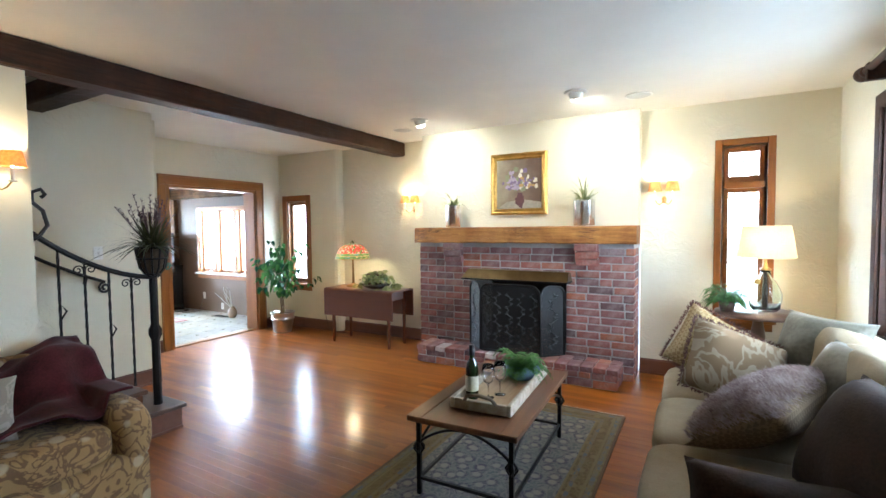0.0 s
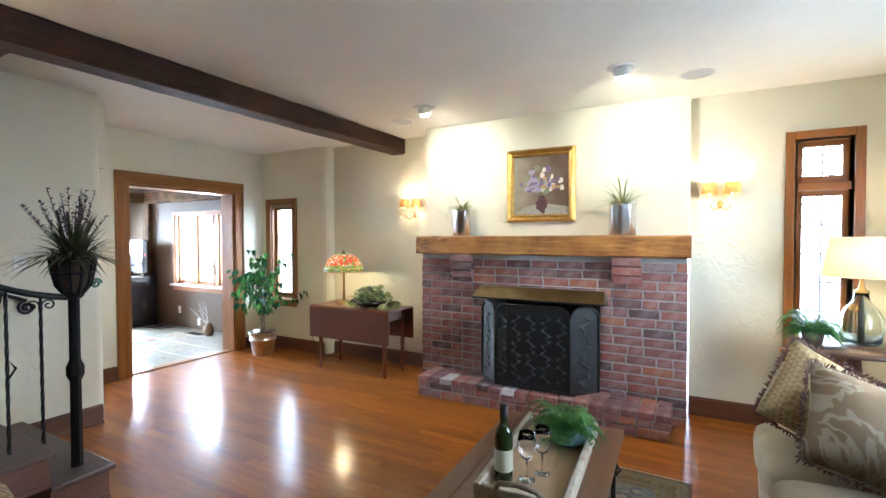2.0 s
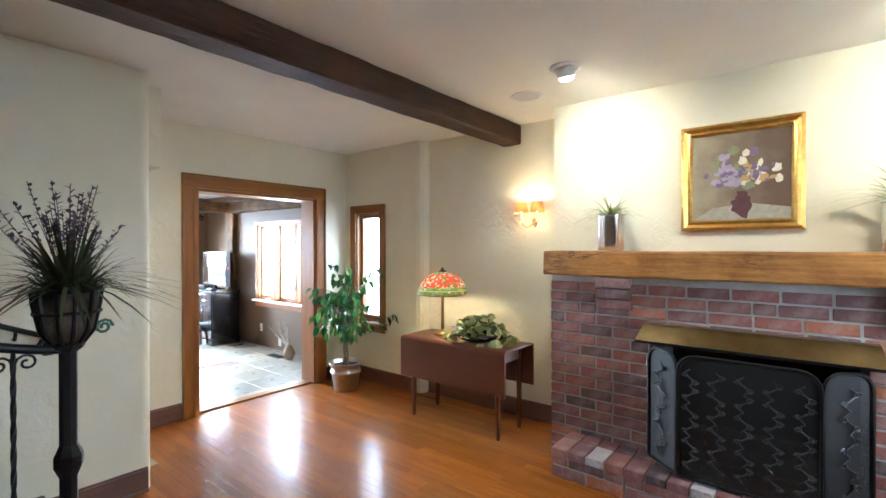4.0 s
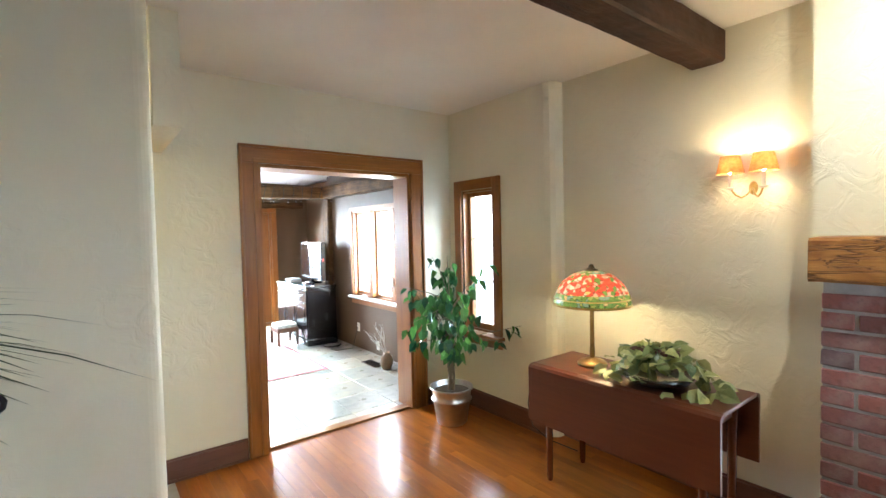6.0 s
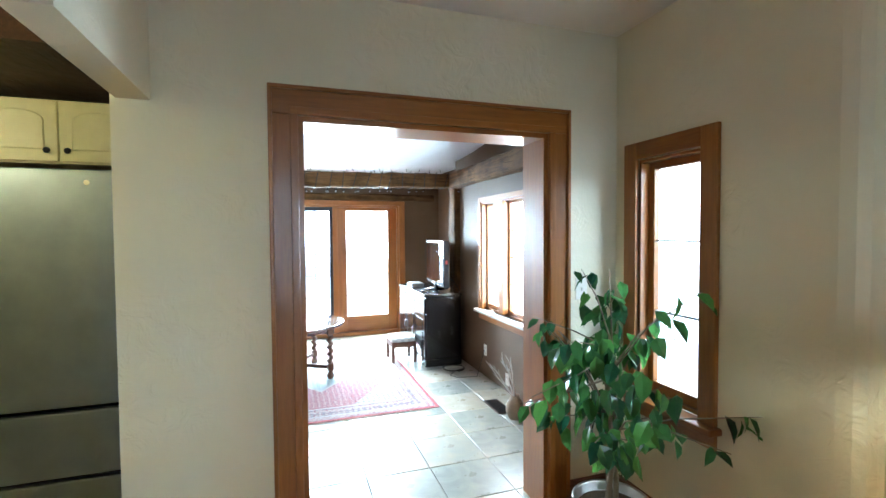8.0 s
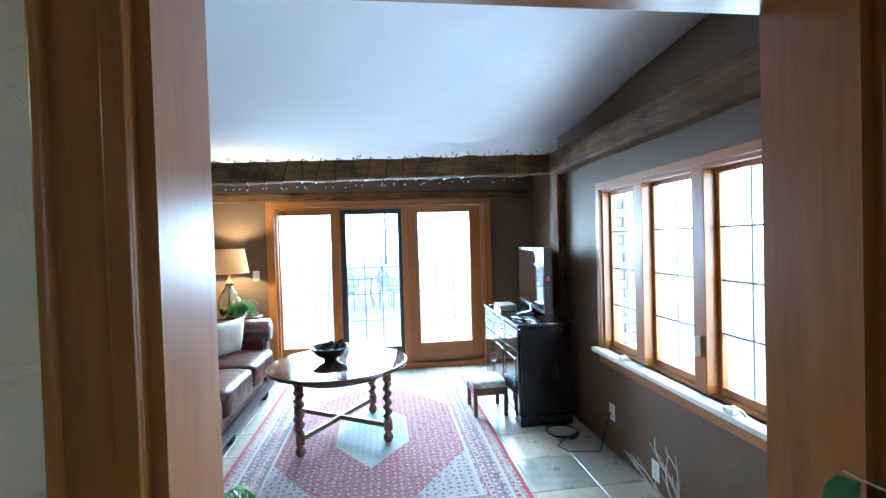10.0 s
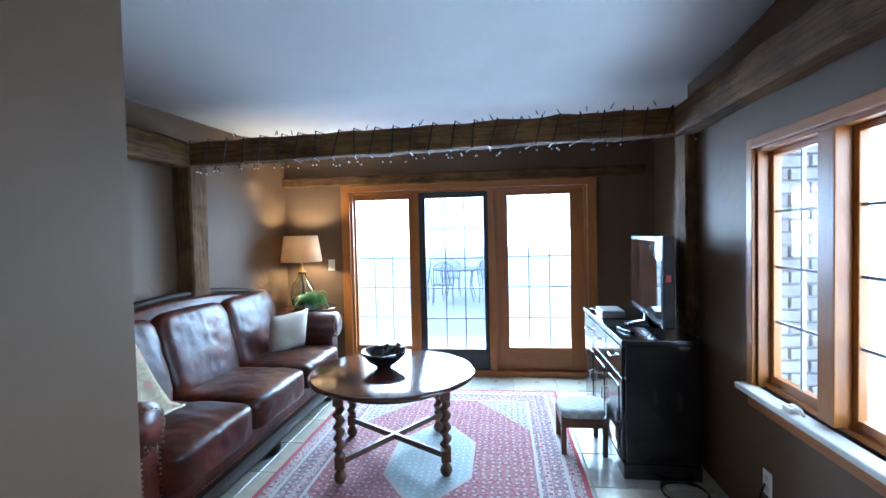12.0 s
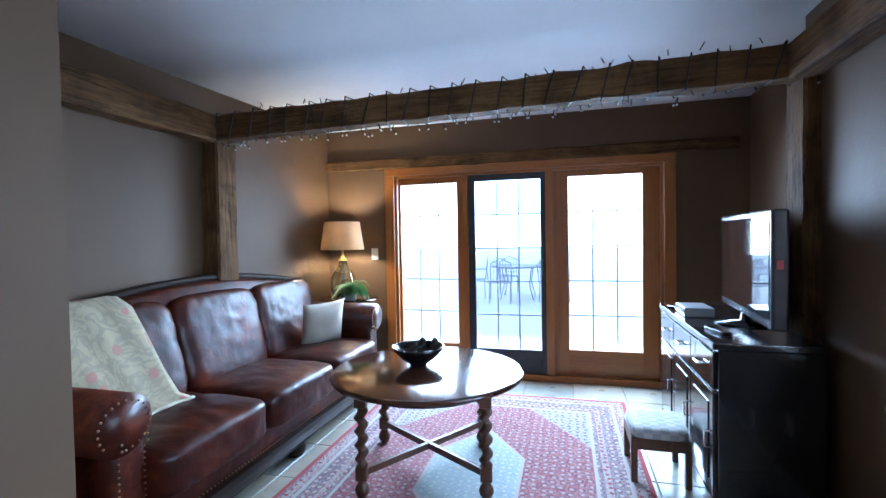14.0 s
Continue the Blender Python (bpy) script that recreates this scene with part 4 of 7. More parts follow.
# painting
pic = thing("painting", "still life of flowers in a gold frame", "painting", -1.672, 5.148, 1.605)
GOLD = plain("gold_leaf", (0.42, 0.24, 0.05), (0.66, 0.42, 0.12), 0.35, 0.9, 25, 0.3)
W, HH, B = 0.64, 0.665, 0.065
prof = [(0, 0), (0, -0.028), (0.018, -0.04), (0.038, -0.026), (0.052, -0.03), (0.065, -0.012), (0.065, 0)]
for a, b, ax in (((-W / 2, 0), (W / 2, 0), 0), ((W / 2, 0), (W / 2, HH), 1), ((W / 2, HH), (-W / 2, HH), 0), ((-W / 2, HH), (-W / 2, 0), 1)):
    bm = bmesh.new()
    d = Vector((b[0] - a[0], b[1] - a[1])).normalized()
    nn = Vector((-d.y, d.x))
    ends = []
    for p, s in ((a, 1), (b, -1)):
        ends.append([bm.verts.new((p[0] + nn.x * o + d.x * o * s, y, p[1] + nn.y * o + d.y * o * s)) for o, y in prof])
    for i in range(len(prof)):
        j = (i + 1) % len(prof)
        bm.faces.new((ends[0][i], ends[0][j], ends[1][j], ends[1][i]))
    bm.faces.new(ends[0])
    bm.faces.new(ends[1])
    bmesh.ops.recalc_face_normals(bm, faces=bm.faces)
    part("frame_bar", bm, GOLD, pic)


def canvas_mat():
    m, nt, b = nodes_of("canvas_ground")
    v = texco(nt)
    f = math_node(nt, "ADD", noise_tex(nt, v, 6, 5), 0.0)
    g = nt.nodes.new("ShaderNodeSeparateXYZ")
    link(nt, v, g.inputs[0])
    f = math_node(nt, "ADD", math_node(nt, "MULTIPLY", f, 0.5), math_node(nt, "MULTIPLY", g.outputs[0], -0.9))
    link(nt, ramp(nt, f, [(0.1, (0.12, 0.075, 0.05)), (0.3, (0.2, 0.15, 0.1)), (0.5, (0.33, 0.29, 0.2))]), b.inputs["Base Color"])
    b.inputs["Roughness"].default_value = 0.5
    bump(nt, b, noise_tex(nt, v, 90, 3), 0.3, 0.002)
    return m


mats = [canvas_mat()] + [plain("paint_" + n, c, tuple(min(1, k * 1.5) for k in c), 0.55, scale=40) for n, c in
                         (("violet", (0.13, 0.09, 0.17)), ("lilac", (0.27, 0.22, 0.30)), ("white", (0.52, 0.48, 0.38)), ("ochre", (0.36, 0.22, 0.08)), ("plum", (0.07, 0.025, 0.03)), ("sage", (0.17, 0.18, 0.10)), ("cloth", (0.26, 0.24, 0.19)))]
bm = bmesh.new()


def dab(cx, cz, rx, rz_, mi, y, rr, n=11):
    vs = []
    for k in range(n):
        a = 2 * math.pi * k / n
        q = 1 + rr.uniform(-0.28, 0.28)
        vs.append(bm.verts.new((cx + rx * q * math.cos(a), y, cz + rz_ * q * math.sin(a))))
    f = bm.faces.new(vs)
    f.material_index = mi


vs = [bm.verts.new(p) for p in ((-W / 2 + 0.06, -0.008, 0.06), (W / 2 - 0.06, -0.008, 0.06), (W / 2 - 0.06, -0.008, HH - 0.06), (-W / 2 + 0.06, -0.008, HH - 0.06))]
bm.faces.new(vs)
rr = random.Random(7)
vs = [bm.verts.new(p) for p in ((-0.255, -0.0085, 0.065), (0.255, -0.0085, 0.065), (0.255, -0.0085, 0.13), (0.05, -0.0085, 0.165), (-0.14, -0.0085, 0.14))]
bm.faces.new(vs).material_index = 7
dab(0.01, 0.15, 0.062, 0.075, 5, -0.0092, rr, 16)
dab(0.01, 0.21, 0.03, 0.03, 5, -0.0094, rr)
for i in range(90):
    a, q = rr.uniform(0.1, math.pi - 0.1), rr.uniform(0.02, 0.20)
    px, pz = 0.01 + q * math.cos(a) * 1.05, 0.265 + q * math.sin(a) * 1.2
    mi = rr.choice((1, 1, 2, 2, 2, 6)) if px < 0.02 else rr.choice((3, 3, 4, 2, 1, 6))
    dab(px, pz, rr.uniform(0.012, 0.03), rr.uniform(0.012, 0.03), mi, -0.0096 - i * 0.00004, rr, 9)
part("canvas", bm, mats, pic, "muted floral still life")

# planters on the mantel
SILVER = plain("silver_pot", (0.66, 0.66, 0.67), (0.80, 0.80, 0.81), 0.2, 0.95, 8, 0.02)
def mirror_planter(x, y, r, h, seed):
    t_ = thing("planter", "polished metal planter with green grass on the mantel", "planter", x, y, 1.478, group="mantel planters")
    n = 40
    prof = [(r * 0.94, 0), (r, 0.01), (r, h - 0.012), (r * 1.04, h), (r * 0.96, h), (r * 0.93, h - 0.03), (0, h - 0.03)]
    bm = lathe(prof, n)
    for v in bm.verts:
        k = 1 + 0.035 * math.cos(8 * math.atan2(v.co.y, v.co.x))
        v.co.x *= k
        v.co.y *= k
    part("pot", bm, SILVER, t_, "fluted polished metal pot", True)
    part("grass", move(grass_bm(100, 0.30 if r < 0.095 else 0.40, random.Random(seed), 1.3, 0.010, r * 0.7, 0.35), pose(0, 0, h - 0.03)), GRASSM, t_)


mirror_planter(-2.41, 5.0, 0.088, 0.245, 3)
mirror_planter(-0.945, 5.0, 0.102, 0.25, 5)

# wall sconces
SHADE = shade_mat("parchment_shade", (0.62, 0.36, 0.14), (0.78, 0.50, 0.24), 60, 0.42)


def sconce(x, y, z, rz):
    s = thing("wall_sconce", "lit brass wall sconce with two small parchment shades", "sconce", x, y, z, rz, group="wall sconces")
    part("backplate", move(lathe([(0, 0), (0.018, 0.0), (0.022, 0.006), (0.014, 0.014), (0, 0.016)], 20), pose(0, 0, 0, 90) @ Matrix.Diagonal((1, 1.6, 1, 1))), BRASS, s, smooth=True)
    for sx in (-1, 1):
        pts = [(0, -0.015, 0)] + [(sx * 0.075 * t, -0.015 - 0.085 * t, -0.05 * math.sin(math.pi * t)) for t in (0.25, 0.5, 0.75, 1.0)]
        arm = part("arm", tube(bmesh.new(), pts, 0.005, 8), BRASS, s, smooth=True)
        part("candle", lathe([(0, -0.01), (0.02, -0.005), (0.022, 0.0), (0.009, 0.004), (0.009, 0.07), (0, 0.072)], 14, at=(sx * 0.075, -0.1, 0)), SILL, arm)
        part("shade", lathe([(0.062, 0.075), (0.064, 0.077), (0.045, 0.165), (0.043, 0.165), (0.0615, 0.076)], 28, at=(sx * 0.075, -0.1, 0)), SHADE, s, "parchment shade", True)
        part("bulb", lathe([(0, 0.072), (0.013, 0.085), (0.014, 0.1), (0.004, 0.125), (0, 0.128)], 12, at=(sx * 0.075, -0.1, 0)), BULB, s, "lit bulb", True)
        m = s.matrix_basis @ Vector((sx * 0.075, -0.1, 0.148))
        point_lamp("sconce_light", m, SCONCE_W, WARM, 0.012)


SCONCE_W = 0.95
sconce(-3.21, 5.42, 1.72, 0)
sconce(-0.25, 5.30, 1.72, 0)
sconce(-3.40, 1.36, 1.76, 90)


# ceiling fittings
def eyeball(x, y):
    e = thing("ceiling_light", "lit white eyeball ceiling spotlight", "ceiling light", x, y, H, group="ceiling spotlights")
    part("ring", lathe([(0.058, -0.001), (0.092, -0.001), (0.094, -0.008), (0.07, -0.016), (0.058, -0.012)], 32), WHITEPLASTIC, e, smooth=True)
    bm = lathe([(0.06, 0.0), (0.058, -0.03), (0.048, -0.055), (0.036, -0.066), (0.034, -0.06), (0.0, -0.045)], 28)
    part("eyeball", move(bm, pose(0, 0.004, 0, 18)), WHITEPLASTIC, e, smooth=True)
    part("lamp_face", move(lathe([(0.046, -0.058), (0.04, -0.072), (0.02, -0.08), (0, -0.082)], 20), pose(0, 0.004, 0, 18)), glow("lit_spot_face", (1.0, 0.86, 0.66), 8), e, "lit lamp face")
    sp = new("spot_light", bpy.data.lights.new("spot_light", "SPOT"))
    sp.data.energy, sp.data.color, sp.data.spot_size, sp.data.spot_blend, sp.data.shadow_soft_size = SPOT_W, (1.0, 0.87, 0.68), radians(135), 1.0, 0.03
    sp.matrix_world = look((x, y + 0.03, H - 0.085), (x + 0.03, 5.15, 1.95))


SPOT_W = 17
eyeball(-2.49, 4.43)
eyeball(-0.86, 4.28)
for sx, sy in ((-2.93, 4.76), (-0.42, 4.67)):
    sp = thing("ceiling_speaker", "round white flush ceiling speaker", "speaker", sx, sy, H, group="ceiling speakers")
    part("rim", lathe([(0.098, -0.001), (0.112, -0.001), (0.11, -0.007), (0.098, -0.006)], 36), WHITEPLASTIC, sp, smooth=True)
    part("grille", lathe([(0.098, -0.003), (0.05, -0.005), (0, -0.0055)], 36), plain("speaker_cloth", (0.55, 0.55, 0.53), (0.62, 0.62, 0.6), 0.8, scale=200, bstr=0.6), sp)


def wall_plate(name, label, cat, x, y, z, rz, toggles=1, outlet=False):
    s = thing(name, label, cat, x, y, z, rz)
    part("plate", bbox(-0.036, -0.006, -0.058, 0.036, -0.0005, 0.058, bev=0.003), WHITEPLASTIC, s)
    if outlet:
        for dz in (-0.022, 0.022):
            part("socket", bbox(-0.014, -0.009, dz - 0.013, 0.014, -0.006, dz + 0.013, bev=0.002), SILL, s)
    else:
        part("toggle", bbox(-0.005, -0.016, -0.012, 0.005, -0.006, 0.01, bev=0.002), SILL, s)


wall_plate("light_switch", "white wall light switch by the stairs", "switch", -4.53, 2.37, 1.28, 90)
wall_plate("light_switch", "white wall light switch beside the opening", "switch", -5.60, 5.07, 1.20, 90)
wall_plate("wall_outlet", "white outlet with a black plug behind the table", "outlet", -4.60, 5.30, 0.36, 0, outlet=True)
cord = thing("lamp_cord", "thin dark lamp cord hanging from the outlet", "cord")
part("cable", tube(bmesh.new(), [(-4.60, 5.285, 0.36), (-4.64, 5.27, 0.33), (-4.66, 5.27, 0.2), (-4.60, 5.25, 0.06), (-4.45, 5.24, 0.01), (-4.2, 5.25, 0.01)], 0.004, 6), IRON, cord, smooth=True)
part("plug", bbox(-4.615, 5.262, 0.345, -4.585, 5.291, 0.375, bev=0.004), IRON, cord)

# ---- stairs ----
TREAD = wood("tread_wood", (0.045, 0.022, 0.014), (0.10, 0.05, 0.03), "x", 0.4)
stairs = tagged(new("stairs"), "dark wooden stairs with wood side panels", "stairs", "", "structure")
for i in range(6):
    y1 = 2.35 - 0.27 * i
    z1 = 0.18 * (i + 1)
    x1 = -3.31 if y1 - 0.27 > 1.545 else -3.57
    part("riser", bbox(-4.528, y1 - 0.28, z1 - 0.18, x1, y1 - 0.012, z1 - 0.032), BASEWOOD_X, stairs)
    part("tread", bbox(-4.527, y1 - 0.285, z1 - 0.032, x1 + 0.02 if x1 > -3.5 else x1, y1 + 0.018, z1, bev=0.008), TREAD, stairs)
    if x1 > -3.5:
        part("shoe_moulding", bbox(x1, y1 - 0.28, 0 if i == 0 else z1 - 0.18, x1 + 0.012, y1 - 0.012, 0.02 if i == 0 else z1 - 0.16), BASEWOOD_Y, stairs)
rail = thing("stair_railing", "black wrought-iron stair railing with scrolls", "railing", -3.46, 2.25, 0.18)
bm = lathe([(0.034, 0), (0.03, 0.02), (0.028, 0.48), (0.045, 0.52), (0.045, 0.56), (0.028, 0.60), (0.028, 0.94), (0.05, 0.955), (0.05, 0.965), (0, 0.966)], 8)
part("newel_post", bm, IRON, rail)


def rail_z(u):
    return 0.95 + 0.10 * u + 0.55 * u * u


pts = [(0.0, -u, rail_z(u)) for u in [i * 0.72 / 14 for i in range(15)]]
part("handrail", tube(bmesh.new(), pts, 0.017, 8), IRON, rail, smooth=True)
for k, u in enumerate((0.15, 0.29, 0.43, 0.57)):
    foot = 0.18 * math.floor((u + 0.17) / 0.27)
    top = rail_z(u) - 0.01
    bm = bmesh.new()
    n = 26
    pr = []
    for i in range(n + 1):
        t = i / n
        zz = foot + (top - foot) * t
        tw = 5 * math.pi * t
        sq = [(math.cos(tw + a) * 0.009, -u + math.sin(tw + a) * 0.009, zz) for a in (0.78, 2.36, 3.93, 5.5)]
        ring = [bm.verts.new(p) for p in sq]
        if pr:
            for q in range(4):
                bm.faces.new((pr[q], pr[(q + 1) % 4], ring[(q + 1) % 4], ring[q]))
        pr = ring
    b_ = part("baluster", bm, IRON, rail)
    if k % 2:
        zc = foot + (top - foot) * 0.52
        part("diamond", tube(bmesh.new(), [(0, -u, zc - 0.055), (0, -u + 0.034, zc), (0, -u, zc + 0.055), (0, -u - 0.034, zc), (0, -u, zc - 0.055)], 0.006, 5), IRON, b_)
    else:
        for sg in (-1, 1):
            part("scroll", move(tube(bmesh.new(), spiral(0, 0, 0.032, 0 if sg < 0 else math.pi, -1.3 * sg), 0.0045, 5), pose(0, -u + sg * 0.036, top - 0.045, 0, 0, 90)), IRON, b_)
bm = tube(bmesh.new(), [(0.02, -0.70, 1.24), (0.02, -0.66, 1.27), (0.02, -0.62, 1.33), (0.02, -0.64, 1.42), (0.02, -0.69, 1.47), (0.02, -0.69, 1.53), (0.02, -0.645, 1.55), (0.02, -0.625, 1.52), (0.02, -0.645, 1.50)], 0.012, 7)
part("end_scroll", bm, IRON, rail, smooth=True)
hr = thing("wall_handrail", "black wrought-iron handrail on the stair wall", "handrail")
part("bar", tube(bmesh.new(), [(-4.46, 2.38, 1.03), (-4.46, 2.2, 1.11), (-4.46, 2.0, 1.215), (-4.46, 1.4, 1.58), (-4.46, 0.6, 2.05)], 0.014, 8), IRON, hr, smooth=True)
part("scroll", move(tube(bmesh.new(), spiral(0, 0, 0.05, math.pi / 2, 1.5), 0.011, 6), pose(-4.46, 2.38, 0.98, 0, 0, 90)), IRON, hr)
part("bracket", tube(bmesh.new(), [(-4.53, 2.25, 1.03), (-4.49, 2.25, 1.03), (-4.46, 2.25, 1.085)], 0.008, 6), IRON, hr)
basket = thing("newel_planter", "black iron basket planter with dried lavender on the newel post", "planter", -3.46, 2.25, 1.148)
for i in range(12):
    a = 2 * math.pi * i / 12
    bm = tube(bmesh.new(), [(0.045 * math.cos(a), 0.045 * math.sin(a), 0), (0.08 * math.cos(a), 0.08 * math.sin(a), 0.05), (0.1 * math.cos(a), 0.1 * math.sin(a), 0.15), (0.105 * math.cos(a), 0.105 * math.sin(a), 0.2)], 0.007, 5)
    part("basket_bar", bm, IRON, basket)
for r, z in ((0.105, 0.2), (0.098, 0.12), (0.048, 0.004)):
    bm = tube(bmesh.new(), [(r * math.cos(2 * math.pi * i / 24), r * math.sin(2 * math.pi * i / 24), z) for i in range(25)], 0.007, 5)
    part("basket_ring", bm, IRON, basket)
part("liner", lathe([(0, 0.01), (0.05, 0.012), (0.08, 0.06), (0.093, 0.15), (0.09, 0.19), (0, 0.185)], 20), SOIL, basket, "dark pot liner", True)
part("leaves", move(grass_bm(230, 0.36, random.Random(12), 1.35, 0.02, 0.07), pose(0, 0, 0.17)), HEATHER, basket)
bm = bmesh.new()
rr = random.Random(5)
for i in range(40):
    a, l = rr.uniform(0, 6.28), rr.uniform(0.24, 0.44)
    d = Vector((math.cos(a) * rr.uniform(0.05, 0.8), math.sin(a) * rr.uniform(0.05, 0.8), 1)).normalized()
    tube(bm, [d * 0.02, d * l * 0.6, d * l], 0.0015, 3)
    for k in range(9):
        p = d * (l * (0.62 + 0.042 * k))
        leaf_into(bm, p, Vector((rr.uniform(-1, 1), rr.uniform(-1, 1), 0.8)), Vector((0, 0, 1)), 0.026, 0.013)
part("lavender", move(bm, pose(0, 0, 0.18)), SPRIG, basket, "purplish dried lavender sprigs")
part("rosette", move(tube(bmesh.new(), spiral(0, 0, 0.03, 0, 1.6), 0.006, 5), pose(0.0, 0.11, 0.05, 0, 0, 90)), plain("verdigris", (0.04, 0.12, 0.09), (0.07, 0.2, 0.14), 0.5, 0.4), basket)

# ---- console wall of the living room: drop-leaf table, lamp, ivy, ficus ----
MAHOG_X = wood("mahogany", (0.075, 0.017, 0.005), (0.115, 0.028, 0.009), "x", 0.34, 1, 0.004, 0.12)
MAHOG_Z = wood("mahogany_z", (0.075, 0.017, 0.005), (0.115, 0.028, 0.009), "z", 0.22, 1, 0.02, 0.5)
tb = thing("drop_leaf_table", "mahogany drop-leaf table with both leaves down", "table", -3.66, 5.0, 0)
part("tabletop", bbox(-0.54, -0.20, 0.69, 0.54, 0.20, 0.712, bev=0.008), MAHOG_X, tb)
bm = bmesh.new()
for s in (-1,):
    prism(bm, [(-0.2, 0.71), (-0.222, 0.704), (-0.234, 0.69), (-0.234, 0.36), (-0.216, 0.36), (-0.216, 0.682), (-0.2, 0.688)], -0.54, 0.54, "x")
part("leaf", bm, MAHOG_X, tb)
bm = bmesh.new()
prism(bm, [(0.2, 0.71), (0.222, 0.704), (0.234, 0.69), (0.234, 0.36), (0.216, 0.36), (0.216, 0.682), (0.2, 0.688)], -0.54, 0.54, "x")
part("leaf", bm, MAHOG_X, tb)
for s in (-1, 1):
    part("apron", bbox(-0.44, s * 0.165 - 0.01, 0.58, 0.44, s * 0.165 + 0.01, 0.689), MAHOG_X, tb)
    part("end_apron", bbox(s * 0.44 - 0.01, -0.155, 0.58, s * 0.44 + 0.01, 0.155, 0.6885), MAHOG_X, tb)
for sx in (-1, 1):
    for sy in (-1, 1):
        bm = lathe([(0.014, 0), (0.018, 0.03), (0.02, 0.2), (0.023, 0.45), (0.026, 0.5), (0.022, 0.52), (0.028, 0.54), (0.03, 0.69)], 14, at=(sx * 0.44, sy * 0.165, 0))
        part("leg", bm, MAHOG_Z, tb, smooth=True)

lampt = thing("stained_glass_lamp", "lit stained-glass table lamp with red flowers", "table lamp", -3.92, 5.02, 0.713)
part("base", lathe([(0, 0), (0.085, 0), (0.088, 0.01), (0.075, 0.025), (0.05, 0.03), (0.02, 0.045), (0, 0.05)], 28), plain("bronze", (0.16, 0.10, 0.035), (0.30, 0.20, 0.075), 0.4, 0.8), lampt, smooth=True)
part("stem", lathe([(0.014, 0.03), (0.016, 0.08), (0.013, 0.12), (0.012, 0.4), (0.02, 0.42), (0.01, 0.5)], 16), plain("bronze_stem", (0.16, 0.10, 0.035), (0.30, 0.20, 0.075), 0.4, 0.8), lampt, smooth=True)


def leaded(name, stops, scale=48):
    """Leaded glass: irregular panes of coloured glass with dark lead between, lit from within."""
    m, nt, b = nodes_of(name)
    v = texco(nt)
    vo = nt.nodes.new("ShaderNodeTexVoronoi")
    vo.inputs["Scale"].default_value = scale
    link(nt, v, vo.inputs["Vector"])
    ed = nt.nodes.new("ShaderNodeTexVoronoi")
    ed.feature = "DISTANCE_TO_EDGE"
    ed.inputs["Scale"].default_value = scale
    link(nt, v, ed.inputs["Vector"])
    sepc = nt.nodes.new("ShaderNodeSeparateColor")
    link(nt, vo.outputs["Color"], sepc.inputs[0])
    r = nt.nodes.new("ShaderNodeValToRGB")
    r.color_ramp.interpolation = "CONSTANT"
    e = r.color_ramp.elements
    while len(e) < len(stops):
        e.new(0.5)
    for el, (p, c) in zip(e, stops):
        el.position, el.color = p, (*c, 1)
    link(nt, sepc.outputs[0], r.inputs["Fac"])
    col = mix(nt, math_node(nt, "MULTIPLY", noise_tex(nt, v, 60, 3), 0.2), r.outputs["Color"], (0.6, 0.45, 0.2))
    lead = math_node(nt, "LESS_THAN", ed.outputs["Distance"], 0.025)
    col = mix(nt, lead, col, (0.012, 0.01, 0.008))
    link(nt, col, b.inputs["Base Color"])
    b.inputs["Roughness"].default_value = 0.25
    tl = nt.nodes.new("ShaderNodeBsdfTranslucent")
    link(nt, col, tl.inputs["Color"])
    mx = nt.nodes.new("ShaderNodeMixShader")
    mx.inputs[0].default_value = 0.2
    link(nt, b.outputs[0], mx.inputs[1])
    link(nt, tl.outputs[0], mx.inputs[2])
    link(nt, mx.outputs[0], nt.nodes["Material Output"].inputs["Surface"])
    return m


RED, PINK, AMB, GRN, LIME, TEAL = (0.40, 0.012, 0.016), (0.52, 0.24, 0.22), (0.48, 0.30, 0.12), (0.05, 0.15, 0.025), (0.20, 0.26, 0.07), (0.09, 0.20, 0.20)
GL = [leaded("leaded_crown", [(0, TEAL), (0.4, (0.3, 0.25, 0.2)), (0.6, GRN)]), leaded("leaded_flowers", [(0, RED), (0.36, PINK), (0.56, AMB), (0.62, RED), (0.80, (0.5, 0.42, 0.36)), (0.92, GRN)]), leaded("leaded_leaves", [(0, GRN), (0.35, LIME), (0.55, TEAL), (0.68, AMB), (0.78, GRN)]), leaded("leaded_rim", [(0, AMB), (0.5, (0.4, 0.15, 0.03)), (0.7, AMB)])]
prof = [(0.045, 0.275), (0.08, 0.268), (0.115, 0.257), (0.15, 0.24), (0.175, 0.222), (0.2, 0.2), (0.22, 0.175), (0.236, 0.148), (0.25, 0.118), (0.258, 0.1), (0.263, 0.085), (0.267, 0.065), (0.268, 0.05), (0.266, 0.04), (0.262, 0.03)]
prof = [(r * 0.83, 0.05 + z * 0.82) for r, z in prof]
bm = bmesh.new()
rr = random.Random(21)
n = 64
rings = []
for r, z in prof:
    rings.append([bm.verts.new(((r * math.cos(2 * math.pi * i / n)), r * math.sin(2 * math.pi * i / n), z)) for i in range(n)])
for k, (a, b) in enumerate(zip(rings, rings[1:])):
    for i in range(n):
        f = bm.faces.new((a[i], a[(i + 1) % n], b[(i + 1) % n], b[i]))
        f.material_index = 0 if k < 2 else 1 if k < 8 else 2 if k < 13 else 3
shade = part("shade", move(bm, pose(0, 0, 0.29)), GL, lampt, "leaded red and green glass shade", True)
bm = bmesh.new()
